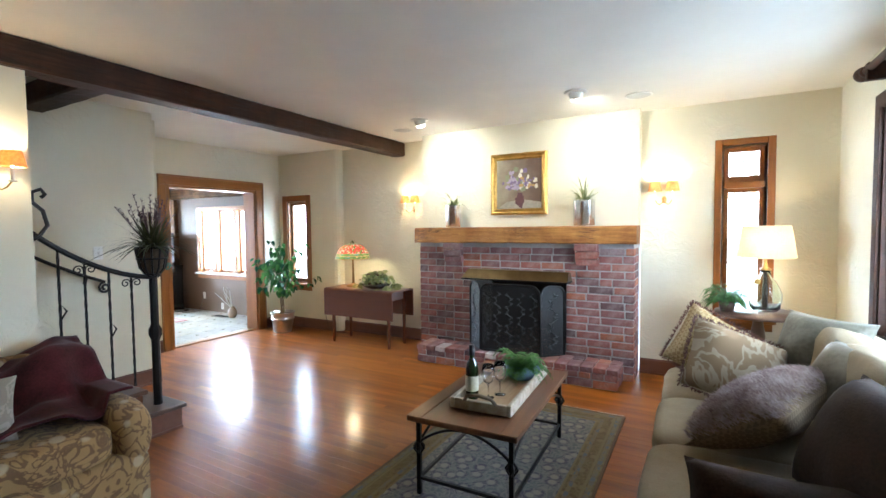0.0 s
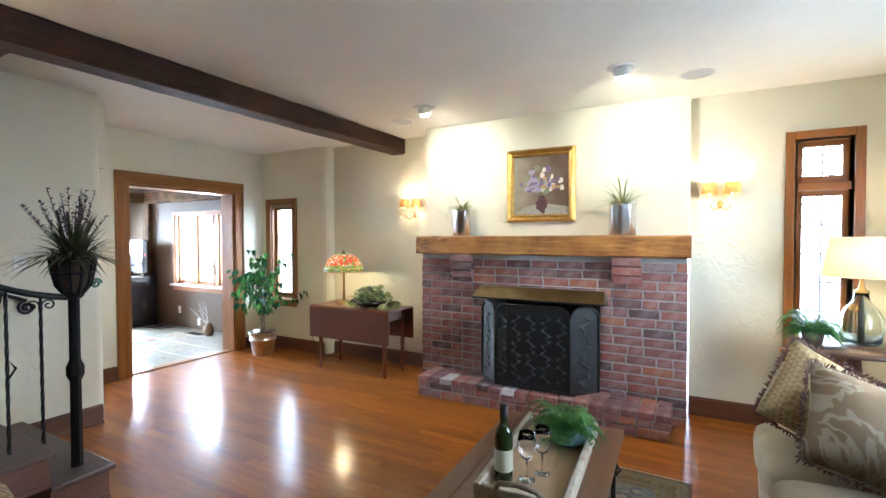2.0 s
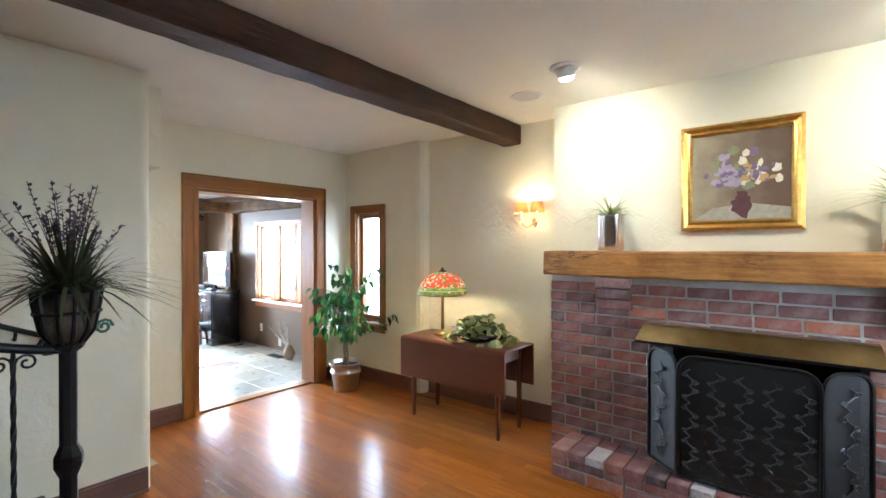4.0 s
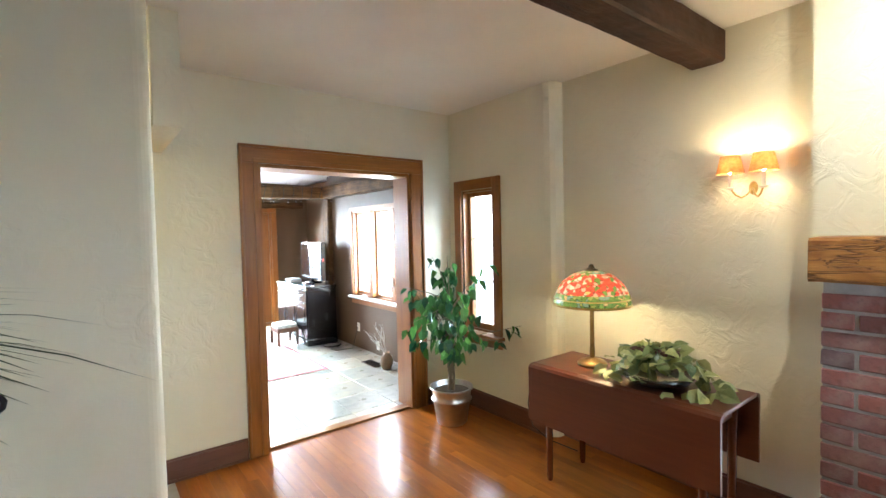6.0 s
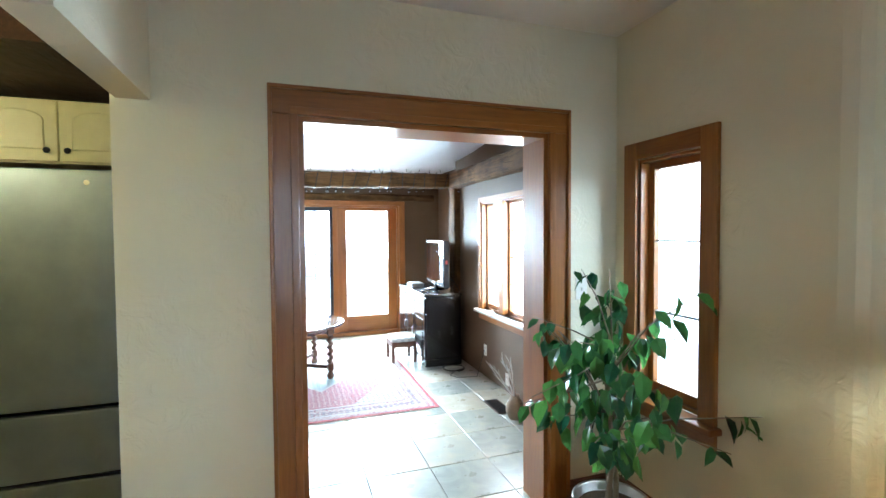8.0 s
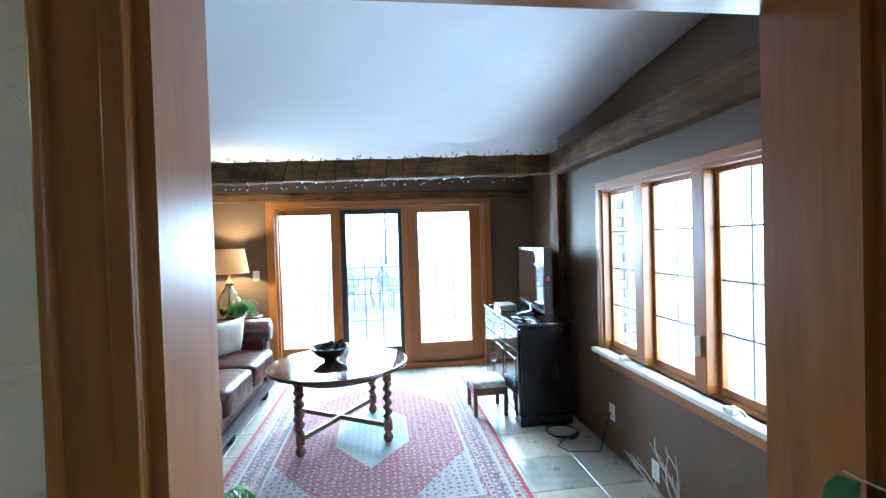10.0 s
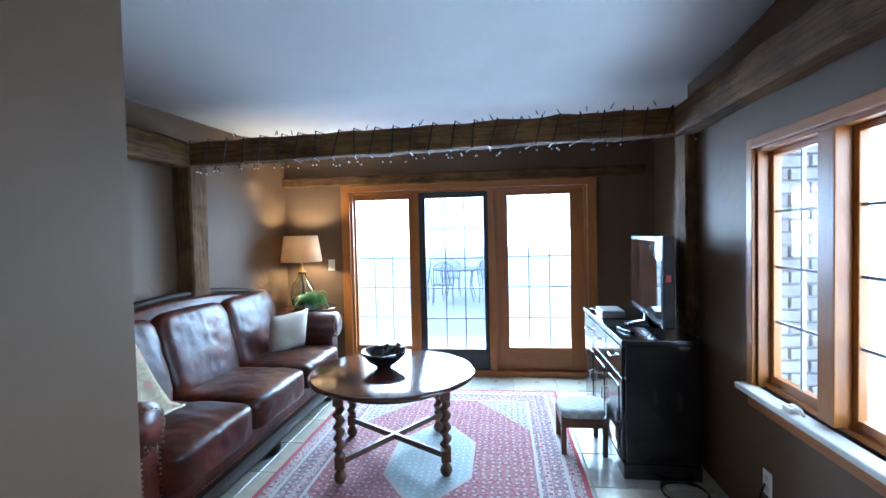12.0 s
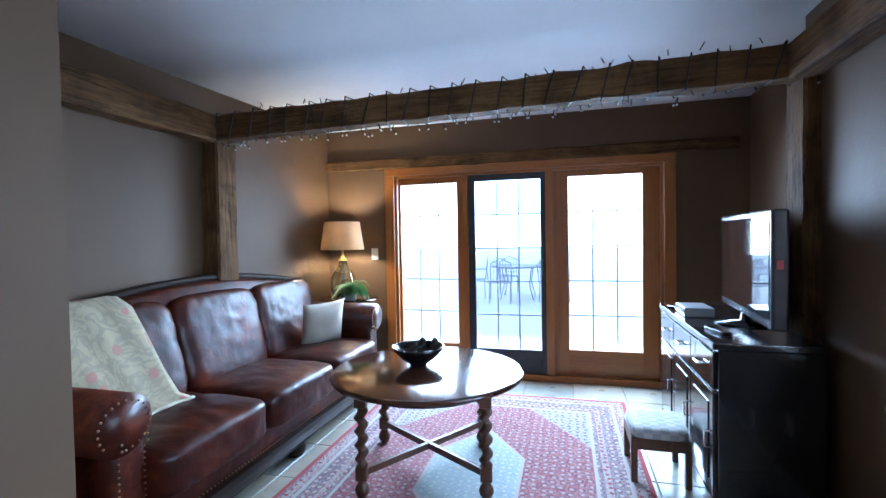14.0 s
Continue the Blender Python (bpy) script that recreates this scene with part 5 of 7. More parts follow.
for r, z in ((0.2195, 0.114), (0.2208, 0.0795), (0.2204, 0.0746)):
    tube(bm, [(r * 1.006 * math.cos(2 * math.pi * i / 48), r * 1.006 * math.sin(2 * math.pi * i / 48), z + 0.29) for i in range(49)], 0.004, 5)
part("lead_band", bm, BRASS, shade)
part("finial", lathe([(0.043, 0.562), (0.038, 0.572), (0.02, 0.58), (0.012, 0.6), (0, 0.605)], 18), plain("bronze_finial", (0.04, 0.025, 0.012), (0.09, 0.06, 0.03), 0.4, 0.8), lampt, smooth=True)
for sx in (-1, 1):
    part("bulb", lathe([(0, 0.0), (0.02, 0.02), (0.026, 0.045), (0.012, 0.075), (0, 0.078)], 12, at=(sx * 0.06, 0, 0.42)), BULB, lampt, "lit bulb", True)
point_lamp("table_lamp_light", (-3.92, 4.99, 1.12), 3.0, (1.0, 0.77, 0.42), 0.05)

ivy = thing("ivy_arrangement", "trailing variegated ivy in a dark bowl on the table", "plant", -3.50, 4.97, 0.713)
part("bowl", lathe([(0, 0), (0.09, 0), (0.16, 0.03), (0.185, 0.065), (0.175, 0.065), (0.15, 0.035), (0, 0.012)], 24), BLACKGLOSS, ivy, smooth=True)
rr = random.Random(31)
for i in range(150):
    a = rr.uniform(0, 6.28)
    q = rr.random() ** 0.8
    p = Vector((0.27 * q * math.cos(a) * (1.15), 0.155 * q * math.sin(a), 0.06 + 0.11 * (1 - q * q) + rr.uniform(-0.03, 0.04)))
    if q > 0.8:
        p.z = rr.uniform(0.012, 0.06)
    bm = bmesh.new()
    L = rr.uniform(0.055, 0.095)
    leaf_into(bm, (0, 0, 0), (1, 0, 0), (0, 0, 1), L, L * 0.85, 0.3)
    ob = part("leaf", bm, IVY, ivy)
    ob.matrix_basis = Matrix.Translation(p) @ pose(0, 0, 0, rr.uniform(-70, 70), rr.uniform(-45, 60), math.degrees(a) + rr.uniform(-80, 80))
bm = bmesh.new()
for i in range(14):
    a = rr.uniform(0, 6.28)
    p = Vector((rr.uniform(-0.1, 0.1), rr.uniform(-0.06, 0.06), 0.17))
    bmesh.ops.create_icosphere(bm, subdivisions=1, radius=0.022, matrix=Matrix.Translation(p))
part("seed_head_cluster", bm, plain("seed_head", (0.05, 0.02, 0.02), (0.12, 0.06, 0.05), 0.9), ivy)

ficus = thing("ficus", "leafy ficus tree in a ribbed silver metal pail", "potted plant", -5.17, 4.93, 0)
PAIL = plain("brushed_pail", (0.40, 0.38, 0.36), (0.60, 0.58, 0.55), 0.3, 1.0, 14, 0.15)
bm = lathe([(0, 0), (0.115, 0.0), (0.122, 0.012), (0.148, 0.185), (0.165, 0.192), (0.15, 0.202), (0.158, 0.265), (0.174, 0.278), (0.174, 0.29), (0.158, 0.287), (0.147, 0.25), (0, 0.25)], 48)
for v in bm.verts:
    if 0.012 < v.co.z < 0.187:
        k = 1 + 0.012 * math.cos(24 * math.atan2(v.co.y, v.co.x))
        v.co.x *= k
        v.co.y *= k
part("pail", bm, PAIL, ficus, smooth=True)
part("soil", lathe([(0.146, 0.251), (0.06, 0.258), (0, 0.26)], 20), SOIL, ficus)
rr = random.Random(17)
for k in range(3):
    a0 = k * 2.1
    bm = tube(bmesh.new(), [(0.02 * math.cos(a0 + 5 * t), 0.02 * math.sin(a0 + 5 * t), 0.23 + 0.70 * t) for t in [i / 10 for i in range(11)]], 0.013, 7, 0.010)
    part("trunk_stem", bm, BARK, ficus, "braided grey-brown stem", True)
tips = []
for k in range(26):
    a, h0 = rr.uniform(0, 6.28), rr.uniform(0.5, 1.0)
    out, up = rr.uniform(0.25, 0.62), rr.uniform(-0.1, 0.42)
    d = Vector((math.cos(a), math.sin(a), 0))
    pts = [Vector((0, 0, h0)), d * out * 0.45 + Vector((0, 0, h0 + up * 0.6)), d * out + Vector((0, 0, h0 + up))]
    part("branch", tube(bmesh.new(), pts, 0.005, 5, 0.002), BARK, ficus, smooth=True)
    tips.append(pts)
LEAVES = []
for L in (0.075, 0.09, 0.105):
    bm = bmesh.new()
    leaf_into(bm, (0, 0, 0), (1, 0, 0), (0, 0, 1), L, L * 0.64, 0.35)
    me = bpy.data.meshes.new("leaf")
    bm.to_mesh(me)
    bm.free()
    me.materials.append(FICUS)
    LEAVES.append(me)
for i in range(298):
    a, b, c = rr.choice(tips)
    t = rr.uniform(0.15, 1.05)
    p = a * (1 - t) ** 2 + b * 2 * t * (1 - t) + c * t * t
    ob = new("leaf", rr.choice(LEAVES))
    ob.parent = ficus
    p = p + Vector((rr.uniform(-.05, .05), rr.uniform(-.05, .05), rr.uniform(-.05, .03)))
    p.x, p.y = max(-0.40, p.x), min(0.31, p.y)
    ob.matrix_basis = Matrix.Translation(p) @ pose(0, 0, 0, rr.uniform(-50, 50), rr.uniform(20, 85), math.degrees(math.atan2(c.y, c.x)) + rr.uniform(-80, 80))

# ---- living room: coffee table, rug, seating ----


def rug_mat(name, half_x, half_y, field, field2, border, border2, accent, medallion=None, scale=26, loose=0.45):
    """A woven carpet: borders by distance from the edge, small repeating flowers and a central medallion."""
    m, nt, b = nodes_of(name)
    v = texco(nt)
    sep = nt.nodes.new("ShaderNodeSeparateXYZ")
    link(nt, v, sep.inputs[0])
    ax = math_node(nt, "ABSOLUTE", sep.outputs[0])
    ay = math_node(nt, "ABSOLUTE", sep.outputs[1])
    edge = math_node(nt, "MINIMUM", math_node(nt, "SUBTRACT", half_x, ax), math_node(nt, "SUBTRACT", half_y, ay))
    vo = nt.nodes.new("ShaderNodeTexVoronoi")
    vo.voronoi_dimensions = "2D"
    vo.inputs["Scale"].default_value = scale
    vo.inputs["Randomness"].default_value = loose
    link(nt, v, vo.inputs["Vector"])
    flower = ramp(nt, vo.outputs["Distance"], [(0.2, (1, 1, 1)), (0.27, (0, 0, 0)), (0.5, (0.0, 0.0, 0.0)), (0.54, (0.5, 0.5, 0.5)), (0.62, (0, 0, 0))])
    vine = ramp(nt, noise_tex(nt, v, scale * 0.9, 3, 0.6, 2.5), [(0.44, (0, 0, 0)), (0.5, (1, 1, 1)), (0.56, (0, 0, 0))])
    pat = math_node(nt, "MAXIMUM", flower, math_node(nt, "MULTIPLY", vine, 0.8))
    ringc = ramp(nt, vo.outputs["Distance"], [(0.26, (0, 0, 0)), (0.3, (1, 1, 1)), (0.4, (1, 1, 1)), (0.44, (0, 0, 0))])
    field = mix(nt, math_node(nt, "MULTIPLY", ringc, 0.7), field, (0.05, 0.035, 0.07))
    border = mix(nt, math_node(nt, "MULTIPLY", ringc, 0.6), border, accent)
    fieldc = mix(nt, pat, field, field2)
    # diamond medallion: |x|/a + |y|/b
    dm = math_node(nt, "ADD", math_node(nt, "DIVIDE", ax, half_x), math_node(nt, "DIVIDE", ay, half_y))
    if medallion:
        hexa = math_node(nt, "MAXIMUM", math_node(nt, "MULTIPLY", dm, 0.62), math_node(nt, "DIVIDE", ax, half_x))
        f1 = ramp(nt, hexa, [(0.0, (1, 1, 1)), (0.27, (1, 1, 1)), (0.275, (0, 0, 0))])
        medc = mix(nt, pat, medallion, (0.42, 0.42, 0.39))
        fieldc = mix(nt, f1, fieldc, medc)
        line = ramp(nt, hexa, [(0.265, (0, 0, 0)), (0.27, (1, 1, 1)), (0.285, (1, 1, 1)), (0.29, (0, 0, 0))])
        fieldc = mix(nt, line, fieldc, border2)
        fieldc = mix(nt, math_node(nt, "GREATER_THAN", dm, 1.04), fieldc, mix(nt, pat, border2, (0.10, 0.08, 0.13)))
    bandc = mix(nt, pat, border, border2)
    wide = min(half_x, half_y)
    c = mix(nt, math_node(nt, "LESS_THAN", edge, wide * 0.30), fieldc, bandc)
    for lo, hi, col in ((0.285, 0.305, border2), (0.215, 0.255, None), (0.10, 0.125, border2), (0.045, 0.09, None), (-1, 0.028, accent)):
        sel = math_node(nt, "MULTIPLY", math_node(nt, "GREATER_THAN", edge, wide * lo), math_node(nt, "LESS_THAN", edge, wide * hi))
        c = mix(nt, sel, c, col if col else mix(nt, pat, border2, field))
    worn = noise_tex(nt, v, 2.2, 4)
    c = mix(nt, math_node(nt, "MULTIPLY", worn, 0.12), c, border2)
    link(nt, c, b.inputs["Base Color"])
    b.inputs["Roughness"].default_value = 0.95
    b.inputs["Sheen Weight"].default_value = 0.03
    bump(nt, b, noise_tex(nt, v, 220, 2), 0.5, 0.003)
    return m


def rug(name, label, x0, y0, x1, y1, mat, fringe_axis="y"):
    cx, cy = (x0 + x1) / 2, (y0 + y1) / 2
    r = thing(name, label, "rug", cx, cy, 0.0)
    hx, hy = (x1 - x0) / 2, (y1 - y0) / 2
    bm = bmesh.new()
    n, mm = 24, 34
    g = [[bm.verts.new((-hx + 2 * hx * i / n, -hy + 2 * hy * j / mm, 0.011 + 0.0012 * noise.noise(Vector((i * 0.4, j * 0.4, hx))))) for j in range(mm + 1)] for i in range(n + 1)]
    for i in range(n):
        for j in range(mm):
            bm.faces.new((g[i][j], g[i + 1][j], g[i + 1][j + 1], g[i][j + 1]))
    rim = bmesh.ops.extrude_edge_only(bm, edges=[e for e in bm.edges if e.is_boundary])["geom"]
    for v in rim:
        if isinstance(v, bmesh.types.BMVert):
            v.co.z = 0.001
    part("carpet", bm, mat, r, smooth=False)
    fr = bmesh.new()
    rr_ = random.Random(3)
    for k in range(int(2 * hx / 0.012)):
        for s in (-1, 1):
            u = -hx + 0.006 + k * 0.012
            d = rr_.uniform(-0.006, 0.006)
            vs = [fr.verts.new(p) for p in ((u - 0.003, s * hy, 0.009), (u + 0.003, s * hy, 0.009), (u + 0.002 + d, s * (hy + 0.035), 0.003), (u - 0.002 + d, s * (hy + 0.035), 0.003))]
            fr.faces.new(vs)
    part("fringe", fr, plain(name + "_fringe", (0.45, 0.41, 0.33), (0.58, 0.54, 0.45), 0.95), r, "cream fringe")["kind"] = "stuff"
    return r


rug("living_rug", "worn olive and slate floral rug on the wood floor", -1.63, 1.55, -0.42, 4.04, rug_mat("olive_rug", 0.605, 1.245, (0.10, 0.105, 0.105), (0.24, 0.215, 0.17), (0.115, 0.078, 0.022), (0.17, 0.125, 0.05), (0.10, 0.05, 0.02), scale=10, loose=1.0))

ct = thing("coffee_table", "wooden coffee table on a black wrought-iron base", "coffee table", -1.02, 2.95, 0.011, 2)
CTOP_X = wood("table_oak_y", (0.075, 0.026, 0.009), (0.17, 0.068, 0.026), "y", 0.38, 1, 0.08, 0.15)
bm = bbox(-0.31, -0.56, 0.42, 0.31, 0.56, 0.448, bev=0.006)
top = part("tabletop", bm, CTOP_X, ct)
for s in (-1, 1):
    part("border_board", bbox(s * 0.31 - (0.085 if s > 0 else 0), -0.56, 0.448, s * 0.31 + (0 if s > 0 else 0.085), 0.56, 0.452, bev=0.0015), CTOP_X, top)
    part("border_board", bbox(-0.223, s * 0.56 - (0.085 if s > 0 else 0), 0.448, 0.223, s * 0.56 + (0 if s > 0 else 0.085), 0.4518, bev=0.0015), CTOP_X, top)
LX, LY = 0.265, 0.505
for sx in (-1, 1):
    for sy in (-1, 1):
        leg = part("leg", bbox(sx * LX - 0.012, sy * LY - 0.012, 0, sx * LX + 0.012, sy * LY + 0.012, 0.42, bev=0.003), IRON, ct)
        bm = bmesh.new()
        for k in range(6):
            a = k * math.pi / 3
            tube(bm, [(sx * LX + 0.006 * math.cos(a), sy * LY + 0.006 * math.sin(a), 0.225), (sx * LX + 0.032 * math.cos(a), sy * LY + 0.032 * math.sin(a), 0.262), (sx * LX + 0.006 * math.cos(a), sy * LY + 0.006 * math.sin(a), 0.30)], 0.006, 5)
        part("iron_knot", bm, IRON, leg)
for s in (-1, 1):
    part("stretcher", bbox(-LX, s * LY - 0.008, 0.085, LX, s * LY + 0.008, 0.101), IRON, ct)
    part("stretcher", bbox(s * LX - 0.008, -LY, 0.0852, s * LX + 0.008, LY, 0.1012), IRON, ct)
    pts = [(-LX + 2 * LX * t, s * LY, 0.285 + 0.115 * math.sin(math.pi * t) ** 0.8) for t in [i / 20 for i in range(21)]]
    part("curved_brace", tube(bmesh.new(), pts, 0.008, 6), IRON, ct, smooth=True)
    pts = [(s * LX, -LY + 2 * LY * t, 0.285 + 0.115 * math.sin(math.pi * t) ** 0.8) for t in [i / 20 for i in range(21)]]
    part("curved_brace", tube(bmesh.new(), pts, 0.008, 6), IRON, ct, smooth=True)

TZ = 0.463
tray = thing("serving_tray", "rustic birch-bark serving tray with twig handles", "tray", -0.995, 2.99, TZ, 3)
BIRCH = plain("birch_bark", (0.22, 0.175, 0.12), (0.50, 0.44, 0.35), 0.8, scale=22, bstr=0.5, bdist=0.006)
TRAYW = wood("tray_board", (0.20, 0.12, 0.06), (0.42, 0.29, 0.16), "y", 0.6)
part("board", bbox(-0.155, -0.385, 0.0, 0.155, 0.385, 0.014), TRAYW, tray)
for s in (-1, 1):
    part("side", bbox(s * 0.165 - 0.014, -0.40, 0.0, s * 0.165 + 0.014, 0.40, 0.062, bev=0.007), BIRCH, tray)
    part("end", bbox(-0.150, s * 0.388 - 0.012, 0.0, 0.150, s * 0.388 + 0.012, 0.06, bev=0.006), BIRCH, tray)
    part("handle", tube(bmesh.new(), [(-0.09, s * 0.395, 0.055), (-0.07, s * 0.41, 0.088), (0, s * 0.415, 0.10), (0.07, s * 0.41, 0.088), (0.09, s * 0.395, 0.055)], 0.010, 8), BARK, tray, "twig handle", True)
rr = random.Random(2)
bowl = thing("fern_bowl", "green fern in a blue ceramic bowl", "potted plant", -0.955, 3.22, TZ + 0.015)
part("bowl", lathe([(0, 0), (0.075, 0), (0.105, 0.02), (0.118, 0.06), (0.112, 0.095), (0.104, 0.095), (0.1, 0.07), (0, 0.075)], 32), plain("blue_glaze", (0.12, 0.17, 0.24), (0.22, 0.29, 0.38), 0.25, scale=8, bstr=0.05), bowl, "blue-grey glazed bowl", True)
part("fronds", move(fern_bm(64, 0.27, rr, 0.95, 0.05), pose(0, 0, 0.075)), FERN, bowl)
bot = thing("wine_bottle", "dark green wine bottle with a pale label", "bottle", -1.085, 2.73, TZ + 0.015)
part("glass_body", lathe([(0, 0), (0.034, 0), (0.037, 0.006), (0.037, 0.18), (0.03, 0.21), (0.016, 0.235), (0.014, 0.30), (0.0155, 0.302), (0.0155, 0.31), (0, 0.311)], 28), plain("bottle_green", (0.012, 0.022, 0.006), (0.03, 0.05, 0.015), 0.08, coat=0.5, bstr=0), bot, smooth=True)
part("label", lathe([(0.0375, 0.05), (0.0378, 0.052), (0.0378, 0.135), (0.0375, 0.137)], 28), plain("label_paper", (0.5, 0.48, 0.36), (0.6, 0.57, 0.45), 0.7), bot, "pale paper label", True)
part("foil", lathe([(0.0165, 0.255), (0.0175, 0.26), (0.0165, 0.312), (0, 0.313)], 20), IRON, bot, "black foil cap", True)
CLEAR = glass_mat("clear_glass")
for gx, gy in ((-1.005, 2.78), (-0.965, 2.86)):
    g = thing("wine_glass", "clear stemmed wine glass on the tray", "wine glass", gx, gy, TZ + 0.015, group="wine glasses")
    part("bowl", lathe([(0.004, 0.08), (0.025, 0.095), (0.038, 0.13), (0.038, 0.16), (0.031, 0.195), (0.0295, 0.195), (0.0365, 0.16), (0.0365, 0.13), (0.024, 0.097), (0, 0.086)], 24), CLEAR, g, smooth=True)
    part("stem", lathe([(0, 0), (0.033, 0.001), (0.033, 0.003), (0.006, 0.008), (0.004, 0.02), (0.004, 0.082), (0, 0.085)], 20), CLEAR, g, smooth=True)


def cloth(name, c0, c1, scale=14, weave=160, rough=0.92, sheen=0.25, bstr=0.35):
    m, nt, b = nodes_of(name)
    v = texco(nt)
    col = ramp(nt, math_node(nt, "ADD", math_node(nt, "MULTIPLY", noise_tex(nt, v, scale, 4), 0.65), math_node(nt, "MULTIPLY", noise_tex(nt, v, weave, 2), 0.35)), [(0.35, c0), (0.65, c1)])
    link(nt, col, b.inputs["Base Color"])
    b.inputs["Roughness"].default_value = rough
    b.inputs["Sheen Weight"].default_value = sheen * 0.12
    b.inputs["Specular IOR Level"].default_value = 0.15 if rough > 0.6 else 0.4
    bump(nt, b, noise_tex(nt, v, weave, 3), bstr, 0.003)
    return m


def figured(name, ground, figure, third, scale=6, dist=2.0, thr=0.5):
    """Printed or woven scrolls on cloth."""
    m, nt, b = nodes_of(name)
    v = texco(nt)
    a = ramp(nt, noise_tex(nt, v, scale, 2, 0.5, dist), [(thr - 0.06, (0, 0, 0)), (thr - 0.03, (1, 1, 1)), (thr + 0.04, (1, 1, 1)), (thr + 0.07, (0, 0, 0))])
    w = nt.nodes.new("ShaderNodeTexVoronoi")
    w.inputs["Scale"].default_value = scale * 1.2
    link(nt, v, w.inputs["Vector"])
    k = ramp(nt, w.outputs["Distance"], [(0.22, (1, 1, 1)), (0.3, (0, 0, 0))])
    col = mix(nt, a, ground, figure)
    col = mix(nt, k, col, third)
    col = mix(nt, math_node(nt, "MULTIPLY", noise_tex(nt, v, 120, 3), 0.3), col, ground)
    link(nt, col, b.inputs["Base Color"])
    b.inputs["Roughness"].default_value = 0.9
    b.inputs["Sheen Weight"].default_value = 0.03
    bump(nt, b, noise_tex(nt, v, 140, 3), 0.35, 0.003)
    return m


def lattice(name, c0, c1, scale=16):
    m, nt, b = nodes_of(name)
    v = texco(nt, rot=(0, radians(45), 0))
    ch = nt.nodes.new("ShaderNodeTexChecker")
    ch.inputs["Scale"].default_value = scale * 3
    ch.inputs["Color1"].default_value = (*c0, 1)
    ch.inputs["Color2"].default_value = (*c1, 1)
    link(nt, v, ch.inputs["Vector"])
    col = mix(nt, math_node(nt, "MULTIPLY", noise_tex(nt, v, 18, 3), 0.5), ch.outputs["Color"], c0)
    link(nt, col, b.inputs["Base Color"])
    b.inputs["Roughness"].default_value = 0.92
    bump(nt, b, ch.outputs["Fac"], 0.4, 0.004)
    return m


BEIGE = cloth("beige_chenille", (0.30, 0.235, 0.145), (0.42, 0.34, 0.225), 5)
sofa = thing("sofa", "beige upholstered three-seat sofa heaped with cushions", "sofa", 0.45, 3.05, 0)
part("base", move(soft_box(1.02, 2.45, 0.26, 14, 6), pose(-0.05, 0, 0.04)), BEIGE, sofa, smooth=True)
for i in range(3):
    part("seat_cushion", move(soft_box(0.78, 0.675, 0.20, 6, 9, 0.006, i * 3.0), pose(-0.20, 0.66 - 0.66 * i, 0.275)), BEIGE, sofa, smooth=True)
part("backrest", move(soft_box(0.30, 2.5, 0.62, 5, 9, 0.006), pose(0.40, 0, 0.22)), BEIGE, sofa, smooth=True)
for s in (-1, 1):
    part("arm", move(soft_box(0.95, 0.24, 0.56, 5, 8, 0.004, s), pose(0.05, s * 1.13, 0.05)), BEIGE, sofa, smooth=True)
for sx in (-0.48, 0.38):
    for sy in (-1.12, 1.12):
        part("foot", lathe([(0.022, 0), (0.03, 0.045), (0, 0.046)], 12, at=(sx, sy, 0)), TREAD, sofa)
for i in range(3):
    part("back_cushion", move(soft_box(0.24, 0.66, 0.44, 4, 9, 0.012, 5 + i), pose(0.24, 0.66 - 0.66 * i, 0.46, 0, 10, 0)), BEIGE, sofa, smooth=True)


def scatter(name, label, x, y, z, w, h, t, mat, rx, ry, rz, seed, trim=None):
    p = thing(name, label, "cushion", x, y, z, 0)
    p.matrix_basis = pose(x, y, z, rx, ry, rz)
    part("cover", pillow_bm(w, h, t, 14, 0.012, seed), mat, p, smooth=True)
    if trim:
        bm = bmesh.new()
        rr_ = random.Random(int(seed * 10))
        for k in range(150):
            u = k / 150 * 4
            e = int(u)
            f = (u - e) * 2 - 1
            px, pz = [(f * w / 2, 0), (w / 2, (f + 1) * h / 2), (-f * w / 2, h), (-w / 2, h - (f + 1) * h / 2)][e]
            for q in range(3):
                d = Vector((px / w + rr_.uniform(-.5, .5), rr_.uniform(-.6, .6), (pz - h / 2) / h + rr_.uniform(-.5, .5)))
                leaf_into(bm, (px * 0.97, 0, h / 2 + (pz - h / 2) * 0.97), d, (0, 1, 0.2), 0.028, 0.007)
        part("fringe", bm, trim, p, "brown fringed trim")
    return p


FUR = cloth("fur_cloth", (0.15, 0.085, 0.075), (0.52, 0.42, 0.38), 9, 60, 0.95, 0.6, 0.8)
FRINGE = cloth("fringe_brown", (0.10, 0.05, 0.04), (0.2, 0.12, 0.1), 30)
scatter("throw_pillow", "tan lattice-woven cushion with brown fringe on the sofa", 0.04, 3.72, 0.49, 0.46, 0.44, 0.24, lattice("tan_lattice", (0.28, 0.19, 0.08), (0.46, 0.35, 0.18)), -25, 30, 6, 1.0, FRINGE)
scatter("throw_pillow", "gold and grey scroll-patterned cushion on the sofa", 0.21, 3.38, 0.46, 0.54, 0.46, 0.26, figured("scroll_cloth", (0.20, 0.13, 0.065), (0.33, 0.27, 0.18), (0.26, 0.17, 0.09), 3.2, 3.0), -36, 20, 10, 2.0, FRINGE)
scatter("throw_pillow", "silvery sage satin cushion on the sofa back", 0.62, 3.66, 0.54, 0.5, 0.42, 0.26, cloth("sage_satin", (0.13, 0.12, 0.085), (0.27, 0.255, 0.195), 4, 40, 0.4, 0.3, 0.1), -20, 0, -48, 3.0)
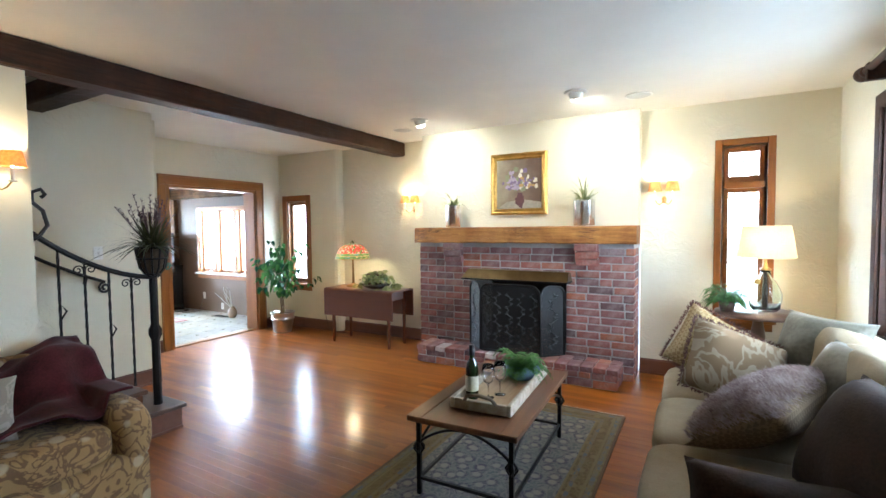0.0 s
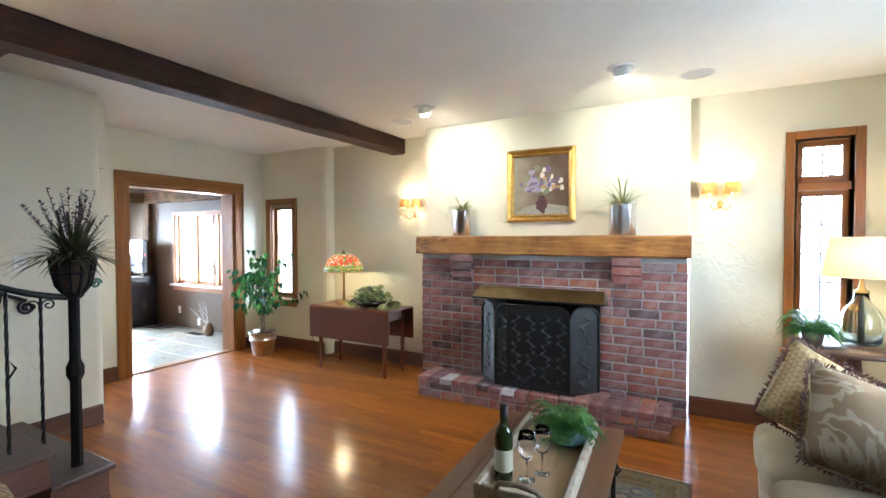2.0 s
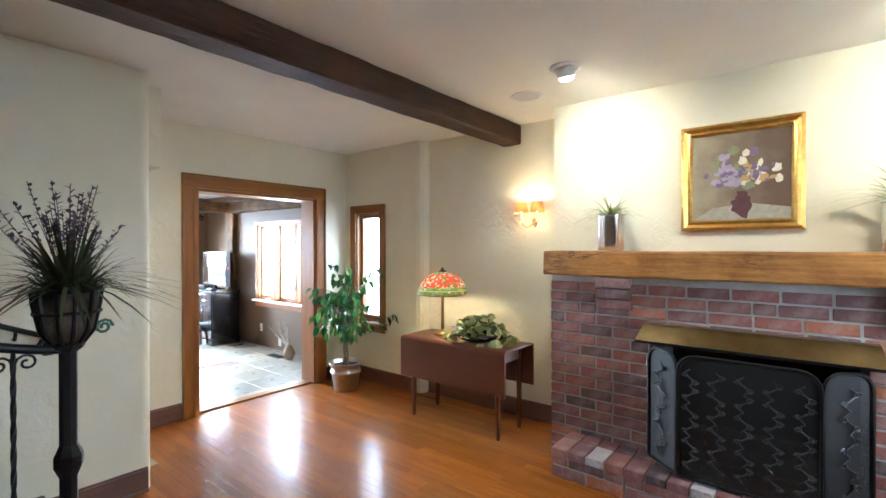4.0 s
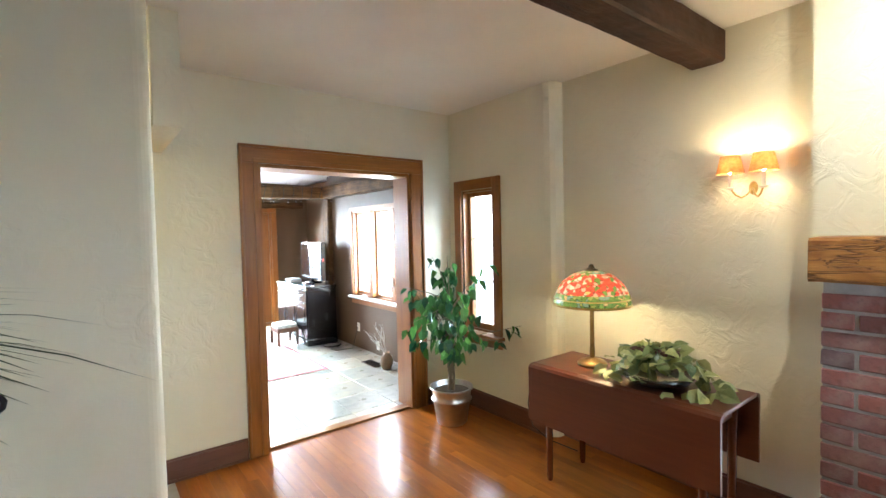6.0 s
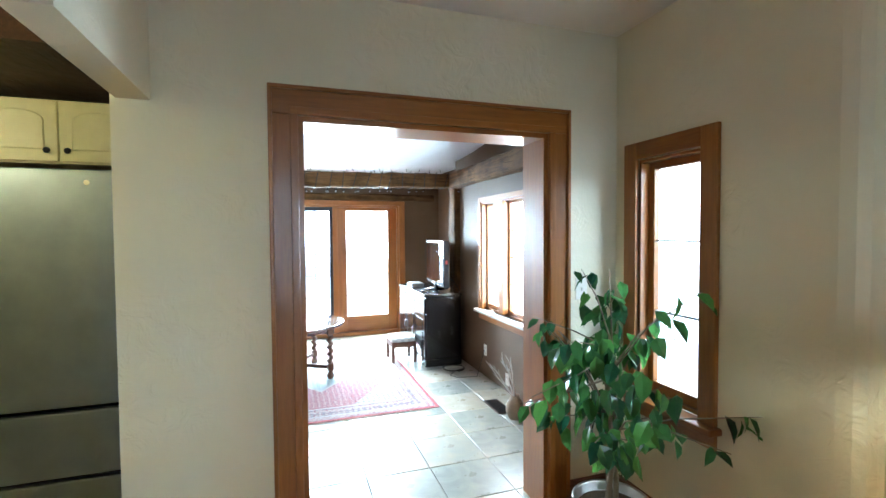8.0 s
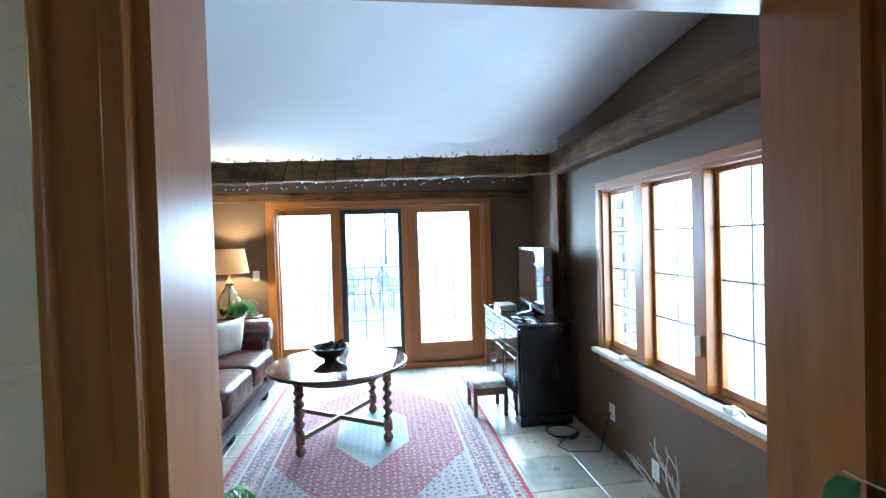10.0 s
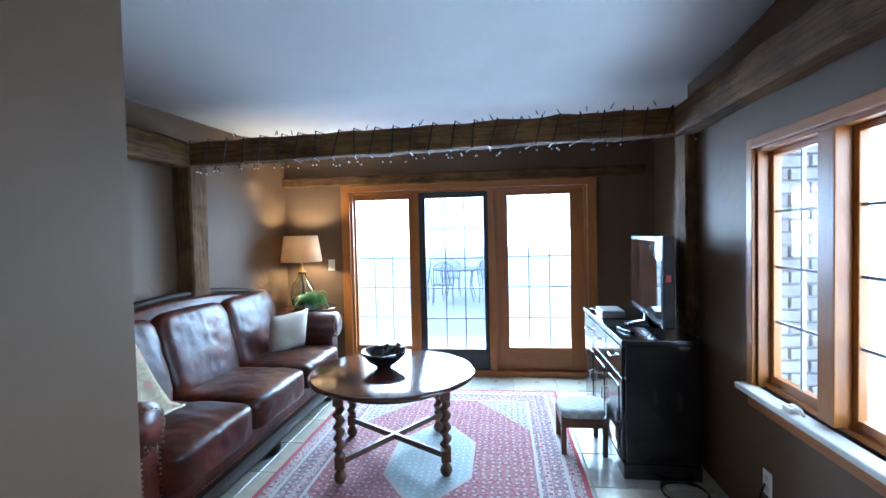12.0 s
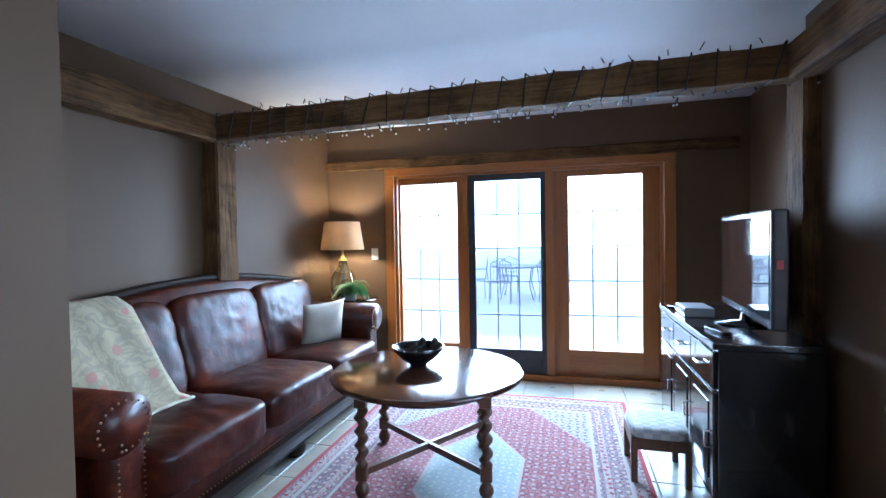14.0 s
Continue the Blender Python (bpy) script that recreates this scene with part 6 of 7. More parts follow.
scatter("throw_pillow", "silvery sage satin cushion at the sofa's middle", 0.62, 3.0, 0.54, 0.56, 0.40, 0.28, cloth("sage_satin_b", (0.10, 0.09, 0.06), (0.21, 0.19, 0.14), 4, 40, 0.4, 0.3, 0.1), -30, 0, -62, 4.0)
scatter("throw_pillow", "dark chocolate velvet cushion", 0.50, 2.30, 0.45, 0.62, 0.50, 0.34, cloth("brown_velvet", (0.020, 0.010, 0.006), (0.05, 0.028, 0.017), 5, 90, 0.8, 0.15), -28, 0, -70, 5.0)
scatter("throw_pillow", "dark brown velvet cushion on the sofa arm", 0.29, 2.06, 0.42, 0.54, 0.26, 0.28, cloth("umber_velvet", (0.020, 0.010, 0.006), (0.05, 0.028, 0.017), 5, 90, 0.8, 0.15), -24, 3, 8, 5.6)
fp = scatter("fur_pillow", "shaggy mauve-brown fur cushion with quilted back", 0.17, 2.94, 0.52, 0.82, 0.42, 0.24, lattice("tan_quilt", (0.18, 0.125, 0.07), (0.30, 0.22, 0.13)), -58, 0, -113, 6.0)
bm = bmesh.new()
rr = random.Random(8)
for i in range(7500):
    u, v = rr.uniform(-1, 1), rr.uniform(-0.9, 1)
    th = 0.12 * max(0.0, (1 - abs(u) ** 2.6) * (1 - abs(v) ** 2.6)) ** 0.5
    p = Vector((u * 0.39, -th, 0.21 + v * 0.205))
    d = Vector((rr.uniform(-.6, .6), -1, rr.uniform(-.9, .3)))
    leaf_into(bm, p, d, (0.3, 0, 1), rr.uniform(0.025, 0.045), 0.006, 0.4)
part("fur", bm, FUR, fp, "shaggy mauve-brown fur")["kind"] = "stuff"

# end table with glass lamp and fern
et = thing("end_table", "dark carved side table beside the sofa", "side table", 0.48, 4.86, 0)
part("tabletop", lathe([(0, 0.73), (0.30, 0.73), (0.315, 0.74), (0.31, 0.755), (0, 0.76)], 36), TREAD, et, smooth=True)
part("pedestal", lathe([(0.14, 0), (0.12, 0.03), (0.04, 0.08), (0.05, 0.2), (0.03, 0.42), (0.055, 0.55), (0.035, 0.68), (0.1, 0.73)], 20), TREAD, et, smooth=True)


LINEN = shade_mat("linen_shade", (0.70, 0.60, 0.44), (0.86, 0.77, 0.60), 140, 0.55)
LAMPGLASS = glass_mat("seeded_glass", (0.88, 0.93, 0.84), 0.02)


def jug_lamp(x, y, z, label, watts, r=0.19):
    lamp = thing("table_lamp", label, "table lamp", x, y, z, group="glass jug lamps")
    b_ = part("glass_body", lathe([(0, 0.002), (0.09, 0.002), (0.105, 0.02), (0.118, 0.10), (0.115, 0.16), (0.085, 0.23), (0.042, 0.285), (0.036, 0.34), (0.033, 0.34), (0.039, 0.283), (0.081, 0.228), (0.111, 0.16), (0.114, 0.1), (0.101, 0.024), (0, 0.008)], 36), LAMPGLASS, lamp, "clear glass jug", True)
    part("rod", lathe([(0.02, 0.01), (0.02, 0.2), (0.012, 0.22), (0.012, 0.35)], 14), plain("jug_rod", (0.06, 0.05, 0.04), (0.12, 0.1, 0.08), 0.5, 0.5), b_, smooth=True)
    part("neck", lathe([(0.04, 0.335), (0.042, 0.345), (0.02, 0.36), (0.012, 0.40), (0.012, 0.46)], 20), BRASS, lamp, smooth=True)
    part("medallion", move(lathe([(0, 0), (0.024, 0), (0.026, 0.004), (0, 0.007)], 18), pose(-0.06, -0.085, 0.245, 60, 0, -35)), BRASS, lamp)
    part("shade", lathe([(r, 0.44), (r + 0.003, 0.442), (r * 0.82, 0.70), (r * 0.80, 0.70), (r - 0.003, 0.444)], 44), LINEN, lamp, "cream linen drum shade", True)
    part("bulb", lathe([(0, 0.0), (0.02, 0.02), (0.03, 0.06), (0.018, 0.095), (0, 0.10)], 14, at=(0, 0, 0.48)), BULB, lamp, "lit bulb", True)
    point_lamp("lamp_light", (x, y, z + 0.56), watts, WARM, 0.05)
    return lamp


jug_lamp(0.53, 4.93, 0.76, "lit glass jug table lamp with cream linen shade by the sofa", 3.6, 0.205)
ef = thing("potted_fern", "small green fern on the side table", "potted plant", 0.26, 4.80, 0.76)
part("pot", lathe([(0, 0), (0.05, 0), (0.065, 0.08), (0.06, 0.08), (0.05, 0.07), (0, 0.07)], 24), TREAD, ef, smooth=True)
part("fronds", move(fern_bm(60, 0.27, random.Random(6), 1.1, 0.05), pose(0, 0, 0.08)), FERN, ef)

# floral armchair with burgundy throw
FLORAL = figured("floral_tapestry", (0.30, 0.185, 0.07), (0.12, 0.065, 0.03), (0.42, 0.34, 0.22), 7.0, 2.4)
ch = thing("armchair", "floral tapestry armchair in gold and brown", "armchair", -2.83, 1.26, 0, 0)
part("base", move(soft_box(0.76, 0.86, 0.34, 12, 6), pose(0, 0, 0.0)), FLORAL, ch, smooth=True)
part("seat_cushion", move(soft_box(0.66, 0.56, 0.19, 5, 9, 0.01, 2), pose(0.04, 0, 0.31)), FLORAL, ch, smooth=True)
for s in (-1, 1):
    part("arm", move(soft_box(0.74, 0.19, 0.32, 4, 9, 0.008, s * 3), pose(0.01, s * 0.35, 0.25)), FLORAL, ch, smooth=True)
part("backrest", move(soft_box(0.22, 0.80, 0.50, 4, 9, 0.01, 4), pose(-0.30, 0, 0.30, 0, -8, 0)), FLORAL, ch, smooth=True)
thr = thing("throw_blanket", "burgundy velvet throw draped over the armchair", "blanket")
bm = bmesh.new()
n = 30
g = []
for i in range(n + 1):
    row = []
    for j in range(n + 1):
        u, v = i / n, j / n
        x = -3.22 + 0.62 * u
        y = 0.95 + 0.72 * v
        zt = 0.80 - 0.10 * u if u < 0.35 else 0.765 - 0.72 * (u - 0.35) if u < 0.65 else 0.555 - 0.06 * (u - 0.65)
        zt += 0.03 * math.sin(9 * v + 4 * u) + 0.035 * noise.noise(Vector((u * 5, v * 6, 1.0)))
        if v > 0.8:
            zt = max(zt, 0.60) + 0.0
        row.append(bm.verts.new((x + 0.02 * math.sin(12 * v), y, zt + 0.03)))
    g.append(row)
for i in range(n):
    for j in range(n):
        bm.faces.new((g[i][j], g[i + 1][j], g[i + 1][j + 1], g[i][j + 1]))
ob = part("velvet", bm, cloth("burgundy_velvet", (0.018, 0.002, 0.003), (0.065, 0.009, 0.013), 6, 90, 0.7, 0.5), thr, smooth=True)
ob.modifiers.new("thick", "SOLIDIFY").thickness = 0.012
scatter("armchair_pillow", "dusty grey-gold cushion on the armchair", -2.78, 1.02, 0.50, 0.42, 0.30, 0.18, figured("grey_damask", (0.24, 0.22, 0.18), (0.34, 0.31, 0.26), (0.17, 0.12, 0.10), 7), -20, 0, 70, 7.0)
# curtain rod end by the wide window
rod = thing("curtain_rod", "dark carved wooden curtain rod above the window", "curtain rod")
part("rod", tube(bmesh.new(), [(0.97, 2.6, 2.44), (0.97, 4.28, 2.44)], 0.022, 12), DARKBEAM_Y, rod, smooth=True)
part("finial", move(lathe([(0, 0), (0.03, 0.0), (0.036, 0.02), (0.02, 0.035), (0.045, 0.06), (0.048, 0.09), (0.02, 0.125), (0, 0.13)], 16), pose(0.97, 4.28, 2.44, -90)), DARKBEAM_Y, rod, smooth=True)
part("bracket", bbox(0.95, 4.18, 2.36, 1.059, 4.23, 2.47, bev=0.006), DARKBEAM_Y, rod)

# ---- den ----


def leather_mat():
    m, nt, b = nodes_of("oxblood_leather")
    v = texco(nt)
    f = math_node(nt, "ADD", math_node(nt, "MULTIPLY", noise_tex(nt, v, 3.0, 4), 0.65), math_node(nt, "MULTIPLY", noise_tex(nt, v, 16, 4), 0.35))
    link(nt, ramp(nt, f, [(0.36, (0.014, 0.002, 0.001)), (0.52, (0.046, 0.007, 0.0025)), (0.70, (0.14, 0.030, 0.007))]), b.inputs["Base Color"])
    link(nt, math_node(nt, "ADD", math_node(nt, "MULTIPLY", noise_tex(nt, v, 10, 3), 0.12), 0.30), b.inputs["Roughness"])
    folds = noise_tex(nt, texco(nt, (1.6, 0.7, 0.8)), 5, 2, 0.4, 0.6)
    h = math_node(nt, "ADD", folds, math_node(nt, "MULTIPLY", noise_tex(nt, v, 240, 2), 0.02))
    crease = ramp(nt, noise_tex(nt, v, 6, 3, 0.5, 2.2), [(0.46, (0, 0, 0)), (0.5, (1, 1, 1)), (0.54, (0, 0, 0))])
    h = math_node(nt, "SUBTRACT", h, math_node(nt, "MULTIPLY", crease, 0.07))
    b.inputs["Specular IOR Level"].default_value = 0.3
    bump(nt, b, h, 0.26, 0.02)
    return m


LEATHER = leather_mat()
CARVED = wood("carved_dark", (0.010, 0.006, 0.004), (0.03, 0.017, 0.011), "x", 0.5)
CARVED.node_tree.nodes["Principled BSDF"].inputs["Specular IOR Level"].default_value = 0.1
NAIL = plain("nailhead", (0.35, 0.27, 0.16), (0.5, 0.4, 0.26), 0.3, 1.0)
ls = thing("leather_sofa", "oxblood leather three-seat sofa with nailhead trim and carved frame", "sofa", -8.48, 2.0, 0)
part("base", move(soft_box(2.36, 0.72, 0.24, 12, 6), pose(0, 0.40, 0.13)), LEATHER, ls, smooth=True)
bm = bmesh.new()
prism(bm, [(0.74, 0.10), (0.80, 0.10), (0.815, 0.125), (0.80, 0.15), (0.79, 0.175), (0.74, 0.18)], -1.17, 1.17, "x")
part("carved_rail", bm, CARVED, ls, "dark carved bottom rail")
for fx in (-1.05, -0.04, 1.05):
    for fy in (0.12, 0.72):
        part("bun_foot", lathe([(0, 0), (0.04, 0.0), (0.058, 0.03), (0.06, 0.06), (0.04, 0.09), (0.05, 0.11), (0, 0.112)], 20, at=(fx, fy, 0)), CARVED, ls, smooth=True)
for i in range(3):
    x = 0.70 - 0.70 * i
    part("seat_cushion", move(soft_box(0.705, 0.72, 0.21, 7, 24, 0.006, i * 7.0, -0.02), pose(x, 0.50, 0.30)), LEATHER, ls, smooth=True)
    part("back_cushion", move(soft_box(0.71, 0.25, 0.57, 6, 24, 0.006, 20 + i * 5.0), pose(x, 0.245, 0.44, 14, 0, 0)), LEATHER, ls, smooth=True)
bm = bmesh.new()
n = 26
prev = None
for i in range(n + 1):
    u = -1 + 2 * i / n
    zt = 0.945 + 0.125 * math.cos(u * math.pi / 2) ** 1.0
    ring = [bm.verts.new((u * 1.17, y, z)) for y, z in ((0.04, 0.3), (0.17, 0.3), (0.15, zt - 0.02), (0.12, zt), (0.06, zt), (0.04, zt - 0.02))]
    if prev:
        for k in range(6):
            bm.faces.new((prev[k], prev[(k + 1) % 6], ring[(k + 1) % 6], ring[k]))
    else:
        bm.faces.new(ring[::-1])
    prev = ring
bm.faces.new(prev)
bmesh.ops.recalc_face_normals(bm, faces=bm.faces)
part("backrest", bm, LEATHER, ls, smooth=True)
pts = [(u * 1.18, 0.09, 0.96 + 0.125 * math.cos(u * math.pi / 2)) for u in [-1 + 2 * i / 30 for i in range(31)]]
part("carved_crest", tube(bmesh.new(), pts, 0.024, 8), CARVED, ls, "dark carved crest rail", True)
for s in (-1, 1):
    bm = bmesh.new()
    cx = s * 1.11
    roll = [(cx + s * 0.03 + 0.125 * math.cos(a), 0.665 + 0.115 * math.sin(a)) for a in [i * 2 * math.pi / 18 for i in range(18)]]
    prism(bm, roll, 0.10, 0.80, "y")
    bmesh.ops.bevel(bm, geom=[e for e in bm.edges if abs(e.verts[0].co.y - e.verts[1].co.y) < 1e-4], offset=0.012, segments=2, affect="EDGES")
    arm = part("arm", bm, LEATHER, ls, smooth=True)
    part("arm_panel", move(soft_box(0.17, 0.70, 0.56, 10, 6, 0.002, s), pose(cx, 0.43, 0.10)), LEATHER, ls, smooth=True)
    bm = bmesh.new()
    trail = [(cx + s * 0.03 + 0.1 * math.cos(a), 0.665 + 0.09 * math.sin(a)) for a in [math.pi * 1.5 - s * (i * 0.28) for i in range(20)]]
    trail += [(cx + s * 0.045, 0.60 - 0.024 * i) for i in range(19)] + [(cx - s * 0.06, 0.60 - 0.024 * i) for i in range(19)]
    for x, z in trail:
        bmesh.ops.create_icosphere(bm, subdivisions=1, radius=0.0052, matrix=Matrix.Translation((x, 0.802 if z > 0.57 else 0.783, z)))
    part("nailhead_trim", bm, NAIL, arm, "brass nailheads")["kind"] = "stuff"
bm = bmesh.new()
for k in range(84):
    bmesh.ops.create_icosphere(bm, subdivisions=1, radius=0.005, matrix=Matrix.Translation((-0.96 + k * 0.0232, 0.772, 0.20)))
part("nailhead_trim", bm, NAIL, ls, "brass nailheads")["kind"] = "stuff"
th = thing("sofa_throw", "cream floral quilt folded over the leather sofa back", "blanket", -7.51, 2.0, 0)
bm = bmesh.new()
path = [(0.03, 0.80), (0.04, 0.96), (0.08, 1.045), (0.15, 1.05), (0.22, 0.99), (0.285, 0.85), (0.345, 0.68), (0.40, 0.545), (0.46, 0.525)]
g = []
for i, (y, z) in enumerate(path):
    g.append([bm.verts.new((-0.24 + 0.50 * j / 16 - 0.027 * i, y + 0.035 + 0.008 * math.sin(j * 1.3 + i), z + 0.012 + 0.006 * math.sin(j * 0.9 + i * 2))) for j in range(17)])
for a, b in zip(g, g[1:]):
    for j in range(16):
        bm.faces.new((a[j], a[j + 1], b[j + 1], b[j]))
part("hem", tube(bmesh.new(), [v.co.copy() for v in g[-1]], 0.009, 6), cloth("quilt_hem", (0.5, 0.44, 0.32), (0.6, 0.54, 0.42), 12), th, "cream stitched hem", True)
ob = part("quilt", bm, figured("floral_quilt", (0.40, 0.335, 0.21), (0.30, 0.26, 0.18), (0.38, 0.19, 0.15), 8, 2.2), th, smooth=True)
ob.modifiers.new("thick", "SOLIDIFY").thickness = 0.014
scatter("throw_pillow", "plain cream square cushion on the leather sofa", -9.30, 2.46, 0.50, 0.36, 0.36, 0.17, cloth("cream_cotton", (0.50, 0.46, 0.38), (0.62, 0.58, 0.49), 6), -16, 3, -32, 9.0)

# round barley-twist table, bowl with cones
TABW = wood("walnut_table", (0.028, 0.010, 0.005), (0.075, 0.028, 0.013), "y", 0.14, 1, 0.03, 0.6)
TABZ = wood("walnut_leg", (0.05, 0.02, 0.010), (0.14, 0.06, 0.028), "z", 0.42, 1, 0.06, 0.05)
rt = thing("round_table", "polished dark round table with barley-twist legs", "table", -8.55, 3.57, 0.012, 12)
part("tabletop", lathe([(0, 0.535), (0.52, 0.535), (0.54, 0.542), (0.545, 0.552), (0.538, 0.563), (0.525, 0.566), (0, 0.567)], 72), TABW, rt, smooth=True)
part("apron", lathe([(0.38, 0.48), (0.40, 0.48), (0.40, 0.536), (0.38, 0.536)], 48), TABW, rt, smooth=True)
for sx in (-1, 1):
    for sy in (-1, 1):
        bm = bmesh.new()
        pr = None
        nz, na = 64, 16
        for i in range(nz + 1):
            z = 0.53 * i / nz
            if z < 0.09:
                rr_, tw = 0.022 + 0.016 * math.sin(math.pi * min(1, z / 0.07)), 0
            elif z < 0.16 or z > 0.46:
                rr_, tw = 0.034, 0
            else:
                rr_, tw = 0.027, 1
            ring = []
            for k in range(na):
                a = 2 * math.pi * k / na
                ph = 2 * math.pi * z / 0.07
                off = (0.010 * math.cos(ph), 0.010 * math.sin(ph)) if tw else (0, 0)
                if z > 0.46 or 0.09 <= z < 0.16:
                    q = 0.031 / max(abs(math.cos(a)), abs(math.sin(a)))
                    q = min(q, 0.040)
                else:
                    q = rr_
                ring.append(bm.verts.new((sx * 0.315 + off[0] + q * math.cos(a), sy * 0.315 + off[1] + q * math.sin(a), z)))
            if pr:
                for k in range(na):
                    bm.faces.new((pr[k], pr[(k + 1) % na], ring[(k + 1) % na], ring[k]))
            else:
                bm.faces.new(ring[::-1])
            pr = ring
        bm.faces.new(pr)
        part("leg", bm, TABZ, rt, smooth=False)
for rz in (45, -45):
    part("stretcher", move(bbox(-0.44, -0.014, 0.105, 0.44, 0.014, 0.14 + (0.001 if rz > 0 else 0), bev=0.003), pose(0, 0, 0, 0, 0, rz)), TABZ, rt)
bw = thing("bowl", "dark bowl filled with pine cones on the round table", "bowl", -8.60, 3.50, 0.58)
part("dish", lathe([(0, 0), (0.05, 0), (0.055, 0.012), (0.10, 0.04), (0.145, 0.09), (0.155, 0.112), (0.148, 0.112), (0.135, 0.088), (0.09, 0.045), (0, 0.02)], 40), BLACKGLOSS, bw, smooth=True)
CONE = plain("pine_cone", (0.03, 0.018, 0.012), (0.09, 0.055, 0.035), 0.9, scale=40, bstr=0.5)
rr = random.Random(14)
for i in range(9):
    a, q = i * 0.7, 0.085 if i else 0.0
    bm = bmesh.new()
    for k in range(60):
        t = k / 60
        an = k * 2.4
        r0 = 0.026 * math.sin(math.pi * (0.15 + 0.8 * t))
        leaf_into(bm, (r0 * 0.5 * math.cos(an), r0 * 0.5 * math.sin(an), 0.06 * t), (math.cos(an), math.sin(an), 0.6), (0, 0, 1), 0.018, 0.018, -0.2)
    ob = part("pine_cone", bm, CONE, bw)
    ob.matrix_basis = Matrix.Translation((q * math.cos(a), q * math.sin(a), 0.085 if i else 0.10)) @ pose(0, 0, 0, rr.uniform(-80, 80), rr.uniform(-80, 80), rr.uniform(0, 360))

r_ = rug("den_rug", "red oriental rug with pale blue medallion and floral borders", -0.945, -1.325, 0.945, 1.325, rug_mat("red_oriental", 0.945, 1.325, (0.20, 0.020, 0.034), (0.36, 0.23, 0.23), (0.07, 0.05, 0.09), (0.38, 0.33, 0.31), (0.28, 0.025, 0.035), (0.24, 0.31, 0.34), 21, 0.35))
r_.matrix_basis = pose(-8.525, 3.825, 0, 0, 0, 90)

# footstool
st = thing("footstool", "small wooden footstool with pale woven cushion top", "stool", -8.79, 4.81, 0.0)
part("cushion", move(soft_box(0.33, 0.29, 0.07, 5, 8), pose(0, 0, 0.235)), lattice("stool_weave", (0.40, 0.42, 0.42), (0.58, 0.58, 0.55), 8), st, "pale patterned woven top", True)
for s in (-1, 1):
    part("rail", bbox(-0.155, s * 0.135 - 0.01, 0.19, 0.155, s * 0.135 + 0.01, 0.25), TABZ, st)
    part("rail", bbox(s * 0.155 - 0.01, -0.125, 0.1905, s * 0.155 + 0.01, 0.125, 0.2495), TABZ, st)
    for q in (-1, 1):
        bm = bbox(s * 0.15 - 0.016, q * 0.13 - 0.016, 0.012 if q < 0 else 0.001, s * 0.15 + 0.016, q * 0.13 + 0.016, 0.24, bev=0.003)
        part("leg", bm, TABZ, st)

# media console and television
mc = thing("media_console", "tall glossy black media console with drawers and doors", "cabinet", -8.98, 5.205, 0)
CX, CY = 0.60, 0.215
part("body", bbox(-CX, -CY + 0.015, 0.09, CX, CY, 0.79, bev=0.004), BLACKGLOSS, mc)
part("plinth", bbox(-CX - 0.012, -CY, 0.0, CX + 0.012, CY + 0.004, 0.088, bev=0.006), BLACKGLOSS, mc)
part("worktop", bbox(-CX - 0.018, -CY - 0.012, 0.792, CX + 0.018, CY + 0.006, 0.825, bev=0.006), BLACKGLOSS, mc)
for i in range(3):
    x0 = -CX + 0.012 + i * 0.395
    d = part("drawer", bbox(x0, -CY - 0.004, 0.60, x0 + 0.382, -CY + 0.016, 0.775, bev=0.004), BLACKGLOSS, mc)
    part("handle", tube(bmesh.new(), [(x0 + 0.15, -CY - 0.004, 0.69), (x0 + 0.155, -CY - 0.028, 0.685), (x0 + 0.228, -CY - 0.028, 0.685), (x0 + 0.233, -CY - 0.004, 0.69)], 0.005, 6), CHROME, d)
    d = part("door", bbox(x0, -CY - 0.004, 0.10, x0 + 0.382, -CY + 0.016, 0.59, bev=0.004), BLACKGLOSS, mc)
    part("door_panel", bbox(x0 + 0.06, -CY - 0.009, 0.16, x0 + 0.322, -CY - 0.003, 0.53, bev=0.004), BLACKGLOSS, d)
    part("handle", tube(bmesh.new(), [(x0 + 0.35, -CY - 0.004, 0.40), (x0 + 0.35, -CY - 0.03, 0.395), (x0 + 0.35, -CY - 0.03, 0.325), (x0 + 0.35, -CY - 0.004, 0.32)], 0.005, 6), CHROME, d)
tv = thing("television", "black flat-screen television with glossy screen, switched off", "television", -8.90, 5.29, 0.826, -5)
part("foot", lathe([(0, 0), (0.15, 0), (0.155, 0.006), (0.03, 0.018), (0.025, 0.06), (0, 0.06)], 32), BLACKGLOSS, tv, smooth=True)
part("housing", bbox(-0.49, -0.02, 0.05, 0.49, 0.05, 0.60, bev=0.012), plain("tv_plastic", (0.02, 0.022, 0.028), (0.035, 0.037, 0.045), 0.25), tv)
part("screen", bbox(-0.46, -0.0235, 0.095, 0.46, -0.0205, 0.57), plain("tv_glass", (0.006, 0.007, 0.009), (0.010, 0.011, 0.013), 0.05, bstr=0, coat=1.0), tv, "dark reflective screen")
part("badge", bbox(0.489, 0.0, 0.33, 0.4915, 0.025, 0.37), plain("badge_red", (0.3, 0.03, 0.04), (0.4, 0.05, 0.06), 0.5), tv, "small red badge")
bx = thing("set_top_box", "grey set-top box on the console", "electronics", -9.17, 5.10, 0.826)
part("case", bbox(-0.12, -0.08, 0, 0.12, 0.08, 0.055, bev=0.006), plain("grey_case", (0.35, 0.36, 0.38), (0.45, 0.46, 0.48), 0.3), bx)
part("front", bbox(-0.115, -0.083, 0.008, 0.115, -0.079, 0.048), BLACKGLOSS, bx)
rc = thing("remote_control", "black remote control on the console", "remote", -8.62, 5.07, 0.826, 12)
